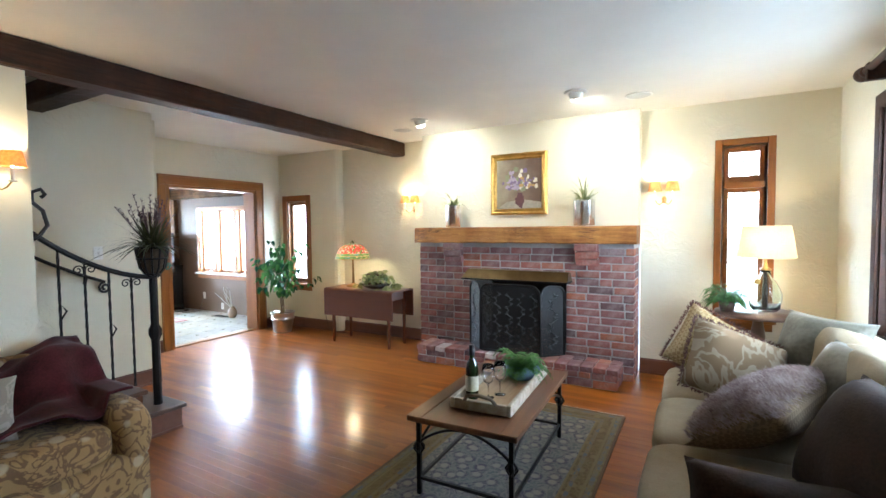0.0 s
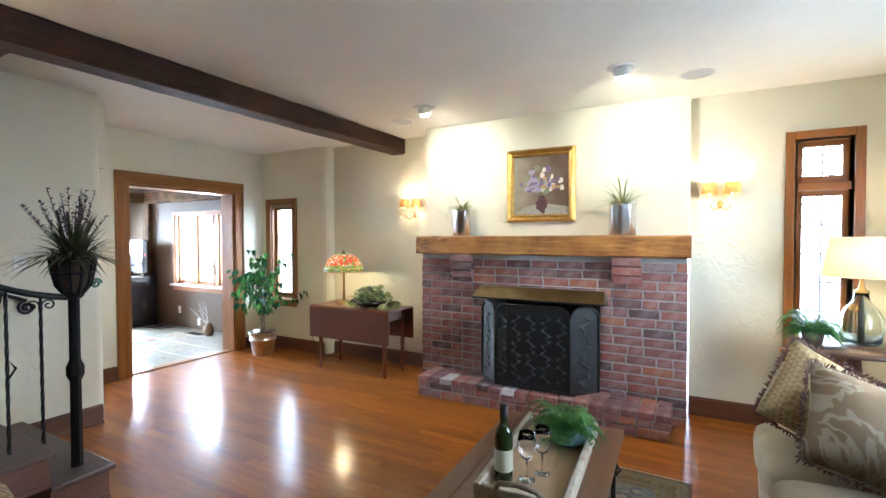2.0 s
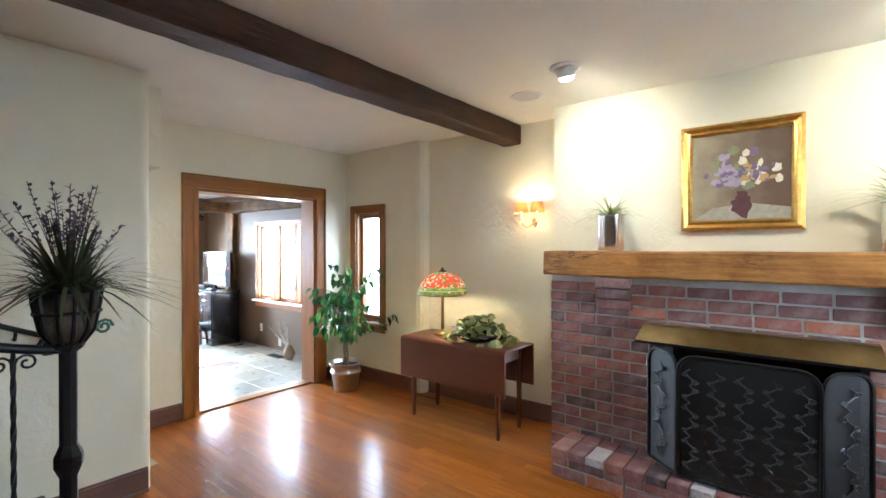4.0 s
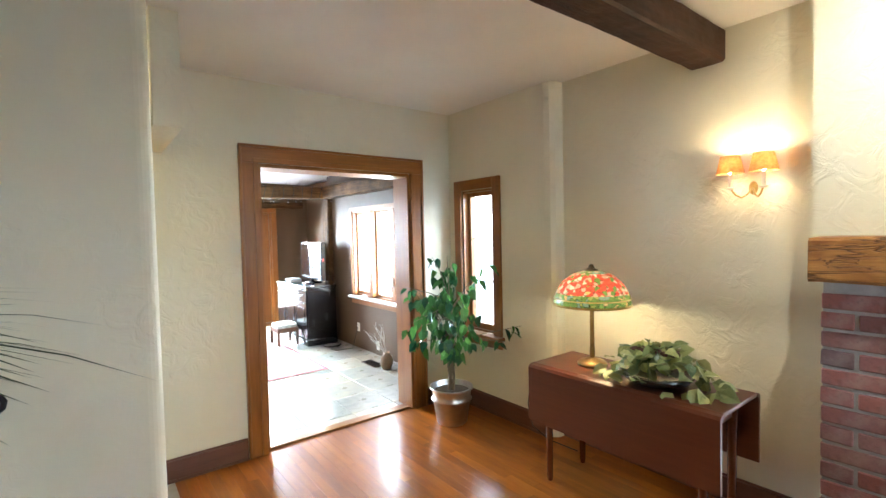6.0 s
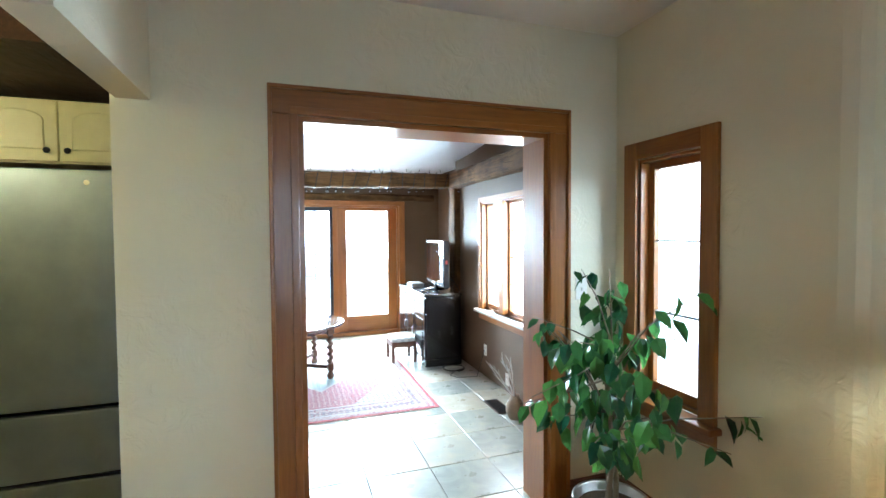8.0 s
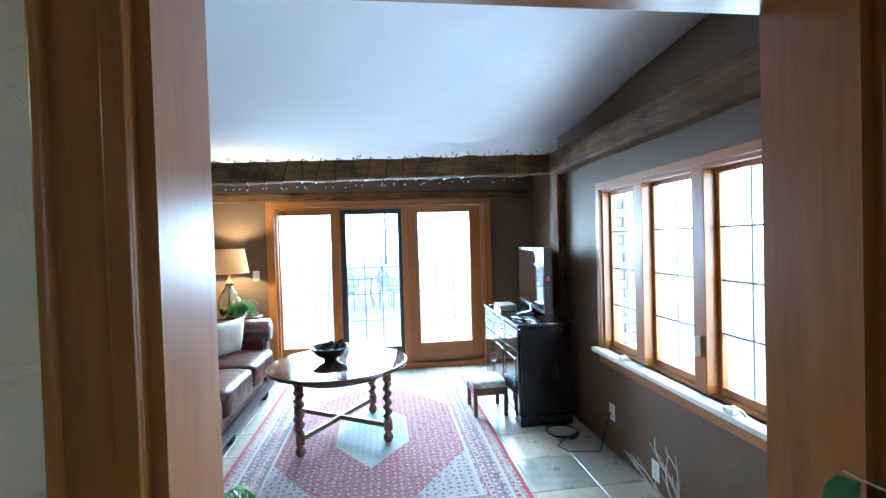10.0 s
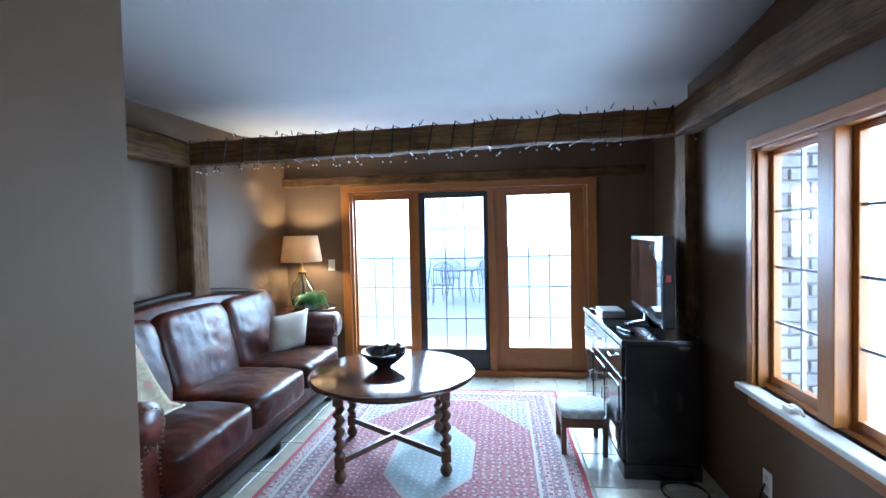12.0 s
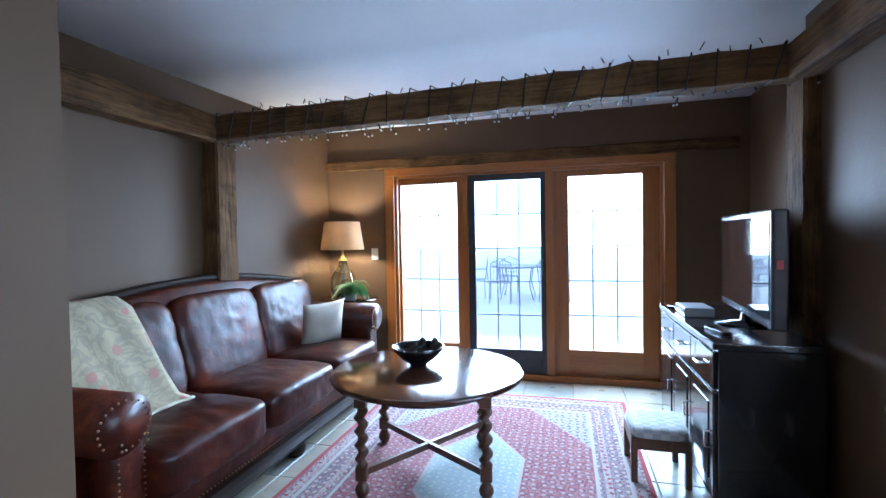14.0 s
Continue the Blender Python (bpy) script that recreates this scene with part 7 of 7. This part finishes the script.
part("case", bbox(-0.09, -0.022, 0, 0.09, 0.022, 0.018, bev=0.006), BLACKGLOSS, rc)
rc = thing("remote_control", "flat dark remote control on the console", "remote", -9.42, 5.05, 0.826, 30)
part("case", bbox(-0.05, -0.03, 0, 0.05, 0.03, 0.012, bev=0.005), BLACKGLOSS, rc)
cb = thing("power_cables", "tangled black power cables on the floor by the console", "cable")
pts = [(-8.25 + 0.16 * math.cos(a) * (1 - a / 40), 5.28 + 0.12 * math.sin(a), 0.008 + 0.003 * math.sin(2 * a)) for a in [i * 0.45 for i in range(40)]]
part("coil", tube(bmesh.new(), pts, 0.005, 6), IRON, cb, smooth=True)
part("lead", tube(bmesh.new(), [(-8.12, 5.25, 0.008), (-8.0, 5.15, 0.008), (-7.9, 5.2, 0.008), (-7.86, 5.4, 0.01), (-7.86, 5.485, 0.28)], 0.004, 6), IRON, cb, smooth=True)
part("tv_lead", tube(bmesh.new(), [(-8.55, 5.32, 1.0), (-8.44, 5.36, 0.95), (-8.37, 5.40, 0.86), (-8.45, 5.43, 0.82)], 0.004, 6), IRON, cb, smooth=True)
wall_plate("wall_outlet", "white outlet under the den window", "outlet", -7.86, 5.50, 0.28, 0, outlet=True)
wall_plate("wall_outlet", "white outlet low on the taupe wall", "outlet", -7.35, 5.50, 0.12, 0, outlet=True)
wall_plate("light_switch", "white light switch beside the french doors", "switch", -10.30, 2.50, 1.17, 90)

# corner: round side table, lamp, fern
e2 = thing("side_table", "round dark side table in the sofa corner", "side table", -9.98, 2.36, 0)
part("tabletop", lathe([(0, 0.75), (0.27, 0.75), (0.28, 0.758), (0.275, 0.77), (0, 0.772)], 40), TABW, e2, smooth=True)
part("pedestal", lathe([(0.18, 0), (0.16, 0.03), (0.04, 0.07), (0.03, 0.4), (0.05, 0.5), (0.03, 0.7), (0.1, 0.75)], 20), TABZ, e2, smooth=True)
BURLAP_LAMP = jug_lamp(-10.0, 2.30, 0.785, "lit glass jug table lamp with burlap shade in the den corner", 85, 0.2)
BURLAP = shade_mat("burlap_shade", (0.50, 0.36, 0.20), (0.68, 0.52, 0.32), 170, 0.45)
for c in BURLAP_LAMP.children:
    if c.name.startswith("shade"):
        c.data.materials[0] = BURLAP
f3 = thing("potted_fern", "bright fern in a grey pot on the side table", "potted plant", -9.82, 2.46, 0.773)
part("pot", lathe([(0, 0), (0.05, 0), (0.062, 0.085), (0.056, 0.085), (0.046, 0.075), (0, 0.075)], 24), plain("grey_pot", (0.3, 0.31, 0.32), (0.42, 0.43, 0.44), 0.6), f3, smooth=True)
part("fronds", move(fern_bm(60, 0.25, random.Random(16), 1.0, 0.05), pose(0, 0, 0.075)), FERN, f3)
f4 = thing("potted_fern", "pale feathery fern on the floor at the wall end", "potted plant", -7.07, 3.09, 0)
part("pot", lathe([(0, 0), (0.07, 0), (0.095, 0.2), (0.085, 0.2), (0.075, 0.18), (0, 0.18)], 28), plain("stone_pot", (0.25, 0.23, 0.2), (0.38, 0.36, 0.32), 0.8), f4, smooth=True)
part("fronds", move(fern_bm(52, 0.44, random.Random(26), 1.5, 0.06), pose(0, 0, 0.18)), FERN, f4)
br = thing("branch_vase", "pale bare branches in a small vase by the window", "vase", -6.78, 5.28, 0)
part("vase", lathe([(0, 0), (0.05, 0), (0.075, 0.06), (0.07, 0.12), (0.035, 0.17), (0.04, 0.19), (0.03, 0.19), (0, 0.15)], 24), plain("vase_clay", (0.25, 0.18, 0.13), (0.36, 0.28, 0.2), 0.6), br, smooth=True)
bm = bmesh.new()
rr = random.Random(44)
for k in range(7):
    p = Vector((0, 0, 0.15))
    d = Vector((rr.uniform(-0.9, 0.25), rr.uniform(-0.5, 0.05), rr.uniform(0.5, 1.1))).normalized()
    pts = [p.copy()]
    for q in range(7):
        d = (d + Vector((rr.uniform(-.35, .35), rr.uniform(-.25, .2), rr.uniform(-.1, .25)))).normalized()
        p = p + d * rr.uniform(0.04, 0.075)
        pts.append(p.copy())
        if q in (2, 4):
            tube(bm, [p.copy(), p + (d + Vector((rr.uniform(-.8, .8), rr.uniform(-.5, .2), 0.3))).normalized() * 0.09], 0.003, 4, 0.001)
    tube(bm, pts, 0.0055, 5, 0.002)
part("branches", bm, plain("white_branch", (0.45, 0.42, 0.38), (0.6, 0.57, 0.52), 0.8), br, "bleached branches", True)
vt = thing("floor_vent", "brown metal floor register", "vent", -7.05, 5.25, 0.0)
part("frame", bbox(-0.16, -0.07, 0.001, 0.16, 0.07, 0.008, bev=0.002), plain("vent_brown", (0.07, 0.045, 0.03), (0.11, 0.07, 0.05), 0.4, 0.5), vt)
for k in range(12):
    part("slat", bbox(-0.145 + k * 0.025, -0.055, 0.008, -0.133 + k * 0.025, 0.055, 0.011), IRON, vt)
# casement cranks and latch
for cx in (-7.62, -6.7):
    k_ = thing("window_crank", "white folding window crank handle on the sill", "handle", cx, 5.455, 0.73, group="window cranks")
    part("base", bbox(-0.03, -0.015, -0.023, 0.03, 0.02, 0.0, bev=0.004), WHITEPLASTIC, k_)
    part("arm", tube(bmesh.new(), [(0.0, 0, 0.0), (0.03, -0.01, 0.016), (0.08, -0.012, 0.014), (0.105, -0.012, 0.0)], 0.007, 8), WHITEPLASTIC, k_, smooth=True)
lt = thing("window_latch", "white casement latch on the mullion", "latch", -6.933, 5.488, 0.95)
part("lever", bbox(-0.012, -0.026, -0.05, 0.012, 0.0, 0.05, bev=0.005), WHITEPLASTIC, lt)
# string lights wound round the cross beam
sl = thing("string_lights", "unlit fairy-light string wound around the beam", "string lights")
bm = bmesh.new()
pts = []
rr = random.Random(9)
turns = 27
corners = [(-8.592, 0.002), (-8.592, 0.18), (-8.738, 0.18), (-8.738, 0.002)]
for k in range(turns * 4 + 1):
    y = 2.12 + 3.6 * k / (turns * 4)
    lift = 1.98 + 0.07 * (y - 2.0) / 3.78
    c = corners[k % 4]
    pts.append((c[0], y + rr.uniform(-0.02, 0.02), lift + c[1]))
tube(bm, pts, 0.0045, 4)
part("wire", bm, IRON, sl, "dark green-black wire")
bm, bm2 = bmesh.new(), bmesh.new()
for k in range(80):
    y = rr.uniform(2.12, 5.7)
    lift = 1.98 + 0.07 * (y - 2.0) / 3.78
    x = rr.uniform(-8.74, -8.58)
    if rr.random() < 0.66:
        z, dz = lift - 0.002, -0.035
    else:
        z, dz = lift + 0.183, 0.03
    e = Vector((x + rr.uniform(-.02, .02), y + rr.uniform(-.02, .02), z + dz))
    tube(bm, [(x, y, z), e], 0.003, 4)
    bmesh.ops.create_icosphere(bm2, subdivisions=1, radius=0.0065, matrix=Matrix.Translation(e))
part("socket", bm, IRON, sl)["kind"] = "stuff"
part("mini_bulbs", bm2, plain("mini_bulb", (0.6, 0.62, 0.65), (0.75, 0.77, 0.8), 0.15), sl, "tiny clear bulbs")["kind"] = "stuff"
for vx, vy in ((-9.53, 2.35), (-9.45, 3.6), (-7.7, 2.3)):
    s_ = thing("ceiling_speaker", "round white ceiling speaker in the den", "speaker", vx, vy, den_ceiling_z(vx, vy) - 0.002, group="den ceiling speakers")
    part("rim", lathe([(0.09, 0), (0.11, 0), (0.108, -0.008), (0.09, -0.006)], 32), WHITEPLASTIC, s_, smooth=True)
    part("grille", lathe([(0.09, -0.003), (0, -0.006)], 32), plain("den_grille", (0.5, 0.5, 0.5), (0.58, 0.58, 0.58), 0.8, scale=200, bstr=0.5), s_)

# ---- kitchen glimpse ----
STEEL = plain("brushed_steel", (0.26, 0.30, 0.34), (0.36, 0.40, 0.45), 0.32, 0.9, 5, 0.05)
fr = thing("refrigerator", "tall stainless steel refrigerator with two lower drawers", "refrigerator", -6.42, 2.42, 0)
part("body", bbox(-0.30, -0.34, 0.02, -0.005, 0.34, 1.86), BLACKGLOSS, fr)
part("door", bbox(0.0, -0.335, 0.60, 0.05, 0.335, 1.86, bev=0.008), STEEL, fr)
part("drawer", bbox(0.0, -0.335, 0.225, 0.05, 0.335, 0.575, bev=0.008), STEEL, fr)
part("drawer", bbox(0.0, -0.335, 0.03, 0.05, 0.335, 0.205, bev=0.008), STEEL, fr)
part("emblem", move(lathe([(0, 0), (0.014, 0), (0.014, 0.004), (0, 0.005)], 16), pose(0.05, 0.13, 1.79, 0, 90, 0)), CHROME, fr)
KITP = plain("cream_cabinet", (0.62, 0.56, 0.30), (0.70, 0.64, 0.38), 0.4)
kc = thing("kitchen_cabinet", "cream arched-panel kitchen cabinet above the refrigerator", "cabinet", -6.42, 2.42, 1.89)
part("body", bbox(-0.33, -0.36, 0.0, -0.01, 0.36, 0.335), KITP, kc)
for s in (-1, 1):
    d = part("door", bbox(-0.008, s * 0.18 - 0.175, 0.01, 0.014, s * 0.18 + 0.175, 0.328, bev=0.003), KITP, kc)
    bm = bmesh.new()
    out = [(s * 0.18 - 0.12, 0.07), (s * 0.18 + 0.12, 0.07), (s * 0.18 + 0.12, 0.22)] + [(s * 0.18 + 0.12 * math.cos(a), 0.22 + 0.055 * math.sin(a)) for a in [i * math.pi / 8 for i in range(1, 8)]] + [(s * 0.18 - 0.12, 0.22)]
    prism(bm, out, 0.014, 0.021, "x")
    bmesh.ops.bevel(bm, geom=[e for e in bm.edges if abs(e.verts[0].co.x - 0.021) < 1e-4 and abs(e.verts[1].co.x - 0.021) < 1e-4], offset=0.005, segments=1, affect="EDGES")
    part("raised_panel", bm, KITP, d)
    part("knob", move(lathe([(0, 0), (0.008, 0), (0.008, 0.012), (0.016, 0.02), (0.014, 0.028), (0, 0.03)], 16), pose(0.014, s * 0.045, 0.065, 0, 90, 0)), IRON, d, smooth=True)
point_lamp("kitchen_light", (-5.35, 1.6, 2.2), 8, (1.0, 0.82, 0.45), 0.08)

# ---- outside ----


def grass_ground():
    m, nt, b = nodes_of("pale_ground")
    v = texco(nt)
    link(nt, ramp(nt, noise_tex(nt, v, 0.6, 6), [(0.35, (0.50, 0.53, 0.56)), (0.65, (0.68, 0.71, 0.75))]), b.inputs["Base Color"])
    b.inputs["Roughness"].default_value = 0.95
    return m


structure("ground", wall_bm("x", -70, 70, -70, 70, -0.5, -0.17), grass_ground(), "pale snow-dusted lawn around the house", "ground")
structure("patio", wall_bm("x", -19.5, -10.48, 0.0, 7.5, -0.17, -0.06), plain("concrete", (0.58, 0.57, 0.55), (0.70, 0.69, 0.67), 0.85, scale=4), "pale concrete patio outside the doors", "pavement")
SKYC = glow("overcast_glow", (0.90, 0.95, 1.0), 3.2)
bm = bmesh.new()
n = 48
lo = [bm.verts.new((-4 + 62 * math.cos(2 * math.pi * i / n), 3 + 62 * math.sin(2 * math.pi * i / n), -0.4)) for i in range(n)]
hi = [bm.verts.new((v.co.x, v.co.y, 45)) for v in lo]
for i in range(n):
    bm.faces.new((lo[i], hi[i], hi[(i + 1) % n], lo[(i + 1) % n]))
structure("backdrop", bm, SKYC, "bright overcast horizon", "backdrop")
METAL = plain("patio_iron", (0.22, 0.22, 0.23), (0.32, 0.32, 0.33), 0.6, 0.2)
pt = thing("patio_table", "black metal patio table outside the doors", "patio table", -16.4, 3.3, -0.06)
part("tabletop", lathe([(0, 0.70), (0.6, 0.70), (0.61, 0.715), (0.6, 0.73), (0, 0.73)], 40), METAL, pt)
for k in range(4):
    a = math.pi / 4 + k * math.pi / 2
    part("leg", tube(bmesh.new(), [(0.5 * math.cos(a), 0.5 * math.sin(a), 0), (0.38 * math.cos(a), 0.38 * math.sin(a), 0.35), (0.45 * math.cos(a), 0.45 * math.sin(a), 0.70)], 0.014, 6), METAL, pt)
pc = thing("patio_chair", "black metal slatted patio chair", "patio chair", -15.65, 3.0, -0.06, 95, group="patio chairs")
part("seat", bbox(-0.23, -0.22, 0.42, 0.23, 0.22, 0.435, bev=0.004), METAL, pc)
part("back_rim", tube(bmesh.new(), [(-0.22, 0.22, 0.43), (-0.22, 0.27, 0.8), (0, 0.28, 0.92), (0.22, 0.27, 0.8), (0.22, 0.22, 0.43)], 0.012, 6), METAL, pc)
for k in range(6):
    x = -0.16 + k * 0.064
    part("slat", tube(bmesh.new(), [(x, 0.225, 0.43), (x, 0.27, 0.86)], 0.007, 5), METAL, pc)
for sx in (-1, 1):
    for sy in (-1, 1):
        part("leg", tube(bmesh.new(), [(sx * 0.22, sy * 0.21, 0), (sx * 0.21, sy * 0.2, 0.42)], 0.011, 6), METAL, pc)
    part("arm", tube(bmesh.new(), [(sx * 0.24, -0.2, 0.42), (sx * 0.25, -0.2, 0.64), (sx * 0.25, 0.25, 0.66)], 0.011, 6), METAL, pc)
for x, y, rz in ((-15.8, 4.1, 140), (-17.2, 3.0, -80), (-16.3, 2.35, 10), (-17.0, 4.1, -150)):
    copy_thing(pc, pose(x, y, -0.06, 0, 0, rz))

LEAFOUT = leaf_mat("tree_leaf", (0.09, 0.11, 0.07), (0.2, 0.22, 0.15), 0.6, 0.4)


def tree(x, y, h, spread, seed):
    t_ = thing("tree", "thin-leaved pale garden tree on the lawn", "tree", x, y, -0.17, group="garden trees")
    rg = random.Random(seed)
    bm = tube(bmesh.new(), [(0, 0, 0), (0.05, 0.02, h * 0.3), (-0.04, 0.05, h * 0.6), (0.05, 0.0, h * 0.95)], 0.11, 9, 0.02)
    ends = []
    for k in range(16):
        a, z = rg.uniform(0, 6.28), rg.uniform(0.25, 0.85) * h
        e = Vector((math.cos(a) * spread * rg.uniform(0.5, 1), math.sin(a) * spread * rg.uniform(0.5, 1), z + rg.uniform(0.1, 0.3) * h))
        tube(bm, [(0, 0, z), e * 0.5 + Vector((0, 0, z * 0.5)), e], 0.04, 5, 0.008)
        ends.append((Vector((0, 0, z)), e))
    part("trunk", bm, BARK, t_)
    bm = bmesh.new()
    for k in range(1500):
        a, e = rg.choice(ends)
        p = a.lerp(e, rg.uniform(0.35, 1.05)) + Vector((rg.gauss(0, .25), rg.gauss(0, .25), rg.gauss(0, .25)))
        leaf_into(bm, p, (rg.uniform(-1, 1), rg.uniform(-1, 1), rg.uniform(-1, .3)), (rg.uniform(-1, 1), rg.uniform(-1, 1), 1), rg.uniform(0.08, 0.14), 0.07)
    part("crown", bm, LEAFOUT, t_, "sparse green crown")["kind"] = "stuff"


tree(2.6, 16, 6.5, 2.4, 1)
tree(-0.2, 19, 7.0, 2.6, 2)
tree(-40, 4.0, 8.5, 3.6, 3)
# brick return outside the den window, bricks and mortar in pale tones
ex = tagged(new("outer_wall"), "pale brick outer wall beside the den window", "wall", "", "structure")
part("mortar_core", bbox(-8.74, 5.607, -0.1, -8.517, 6.25, 3.0), plain("pale_mortar", (0.50, 0.48, 0.46), (0.62, 0.60, 0.58), 0.9, scale=25), ex)
PALE = plain("pale_brick", (0.42, 0.38, 0.36), (0.58, 0.55, 0.53), 0.9, scale=18, bstr=0.4, per_object=0.2)
rng = random.Random(6)
for c in range(27):
    for k in range(4):
        y0 = 5.62 + (k - (0.5 if c % 2 else 0)) * 0.225
        y1 = min(6.25, y0 + 0.213)
        y0 = max(5.612, y0)
        if y1 - y0 > 0.05:
            lay(ex, 0.05, y1 - y0, 0.062, -8.515, (y0 + y1) / 2, 0.05 + c * 0.0745, rng, PALE)

# ---- floors, piece by piece ----


def plank_mesh(L, w):
    bm = bbox(0, 0, -0.006, L, w, 0.0)
    me = bpy.data.meshes.new("plank")
    bm.to_mesh(me)
    bm.free()
    me.materials.append(PLANK)
    return me


PW = 0.062
floor = tagged(link_mesh("living_floor", wall_bm("x", -5.70, 1.24, -1.88, 5.6, -0.12, -0.0065), SUBFLOOR), "polished reddish oak strip floor", "floor", "", "structure")
PLANKS = {L: plank_mesh(L - 0.0007, PW - 0.0007) for L in (0.4, 0.55, 0.7, 0.85, 1.0, 1.2)}
rng = random.Random(10)
rest_v, rest_f = [], []
made = 0
y = -1.69
while y < 5.42:
    x = -5.615 + rng.uniform(-0.6, 0)
    while x < 1.06:
        L = rng.choice((0.4, 0.55, 0.7, 0.85, 1.0, 1.2))
        a, b = max(x, -5.66), min(x + L, 1.06)
        near = 2.35 < y < 4.75 and -5.6 < x and x + L < 0.1
        if near and made < 298:
            ob = new("plank", PLANKS[L])
            ob.parent = floor
            ob.location = (x, y, rng.uniform(-0.0001, 0.0001))
            made += 1
        elif b - a > 0.02:
            k = len(rest_v)
            z = rng.uniform(-0.0001, 0.0001)
            a2, b2, c2, d2 = a + 0.0003, b - 0.0004, y + 0.0003, min(y + PW - 0.0004, 5.42)
            rest_v += [(a2, c2, z), (b2, c2, z), (b2, d2, z), (a2, d2, z), (a2, c2, -0.006), (b2, c2, -0.006), (b2, d2, -0.006), (a2, d2, -0.006)]
            rest_f += [(k, k + 1, k + 2, k + 3), (k, k + 4, k + 5, k + 1), (k + 1, k + 5, k + 6, k + 2), (k + 2, k + 6, k + 7, k + 3), (k + 3, k + 7, k + 4, k)]
        x += L
    y += PW
me = bpy.data.meshes.new("floor_strips")
me.from_pydata(rest_v, [], rest_f)


def plank_islands():
    m = PLANK.copy()
    m.name = "floor_plank_joined"
    nt = m.node_tree
    geo = nt.nodes.new("ShaderNodeNewGeometry")
    for n in list(nt.nodes):
        if n.bl_idname == "ShaderNodeObjectInfo":
            for l in list(n.outputs["Random"].links):
                nt.links.new(geo.outputs["Random Per Island"], l.to_socket)
    return m


me.materials.append(plank_islands())
ob = new("floor_strips", me)
ob.parent = floor
ob["kind"] = "stuff"


def slate_mat():
    m, nt, b = nodes_of("pale_slate")
    v = texco(nt)
    oi = nt.nodes.new("ShaderNodeObjectInfo")
    f = math_node(nt, "ADD", math_node(nt, "MULTIPLY", noise_tex(nt, v, 4, 6, 0.6, 0.8), 0.7), math_node(nt, "MULTIPLY", oi.outputs["Random"], 0.3))
    link(nt, ramp(nt, f, [(0.22, (0.20, 0.215, 0.19)), (0.42, (0.36, 0.35, 0.30)), (0.58, (0.46, 0.40, 0.30)), (0.8, (0.60, 0.58, 0.52))]), b.inputs["Base Color"])
    link(nt, math_node(nt, "ADD", math_node(nt, "MULTIPLY", noise_tex(nt, v, 7, 3), 0.2), 0.2), b.inputs["Roughness"])
    b.inputs["Coat Weight"].default_value = 1.0
    b.inputs["Coat Roughness"].default_value = 0.22
    bump(nt, b, noise_tex(nt, v, 9, 6, 0.6), 0.12, 0.012)
    return m


SLATE = slate_mat()
den_floor = tagged(link_mesh("den_floor", wall_bm("x", -10.6, -5.72, 1.5, 6.1, -0.12, -0.007), plain("grout", (0.22, 0.2, 0.17), (0.3, 0.28, 0.25), 0.85)), "pale slate tile floor", "floor", "", "structure")
TILE = {}
rng = random.Random(20)
T = 0.405
for i in range(12):
    for j in range(10):
        x0, y0 = -10.30 + i * T, 1.96 + j * T
        x1, y1 = min(x0 + T, -5.70), min(y0 + T, 5.80)
        if x1 - x0 < 0.03 or y1 - y0 < 0.03:
            continue
        key = (round(x1 - x0, 3), round(y1 - y0, 3))
        if key not in TILE:
            bm = bbox(0.004, 0.004, -0.012, key[0] - 0.004, key[1] - 0.004, 0, bev=0.002, seg=1)
            tm = bpy.data.meshes.new("tile")
            bm.to_mesh(tm)
            bm.free()
            tm.materials.append(SLATE)
            TILE[key] = tm
        ob = new("tile", TILE[key])
        ob.parent = den_floor
        ob.location = (x0, y0, rng.uniform(-0.0008, 0.0))
structure("kitchen_floor", wall_bm("x", -6.77, -4.85, 0.3, 3.03, -0.006, 0.0045), plain("kitchen_tile", (0.3, 0.26, 0.2), (0.4, 0.35, 0.28), 0.4), "tan kitchen floor", "floor")
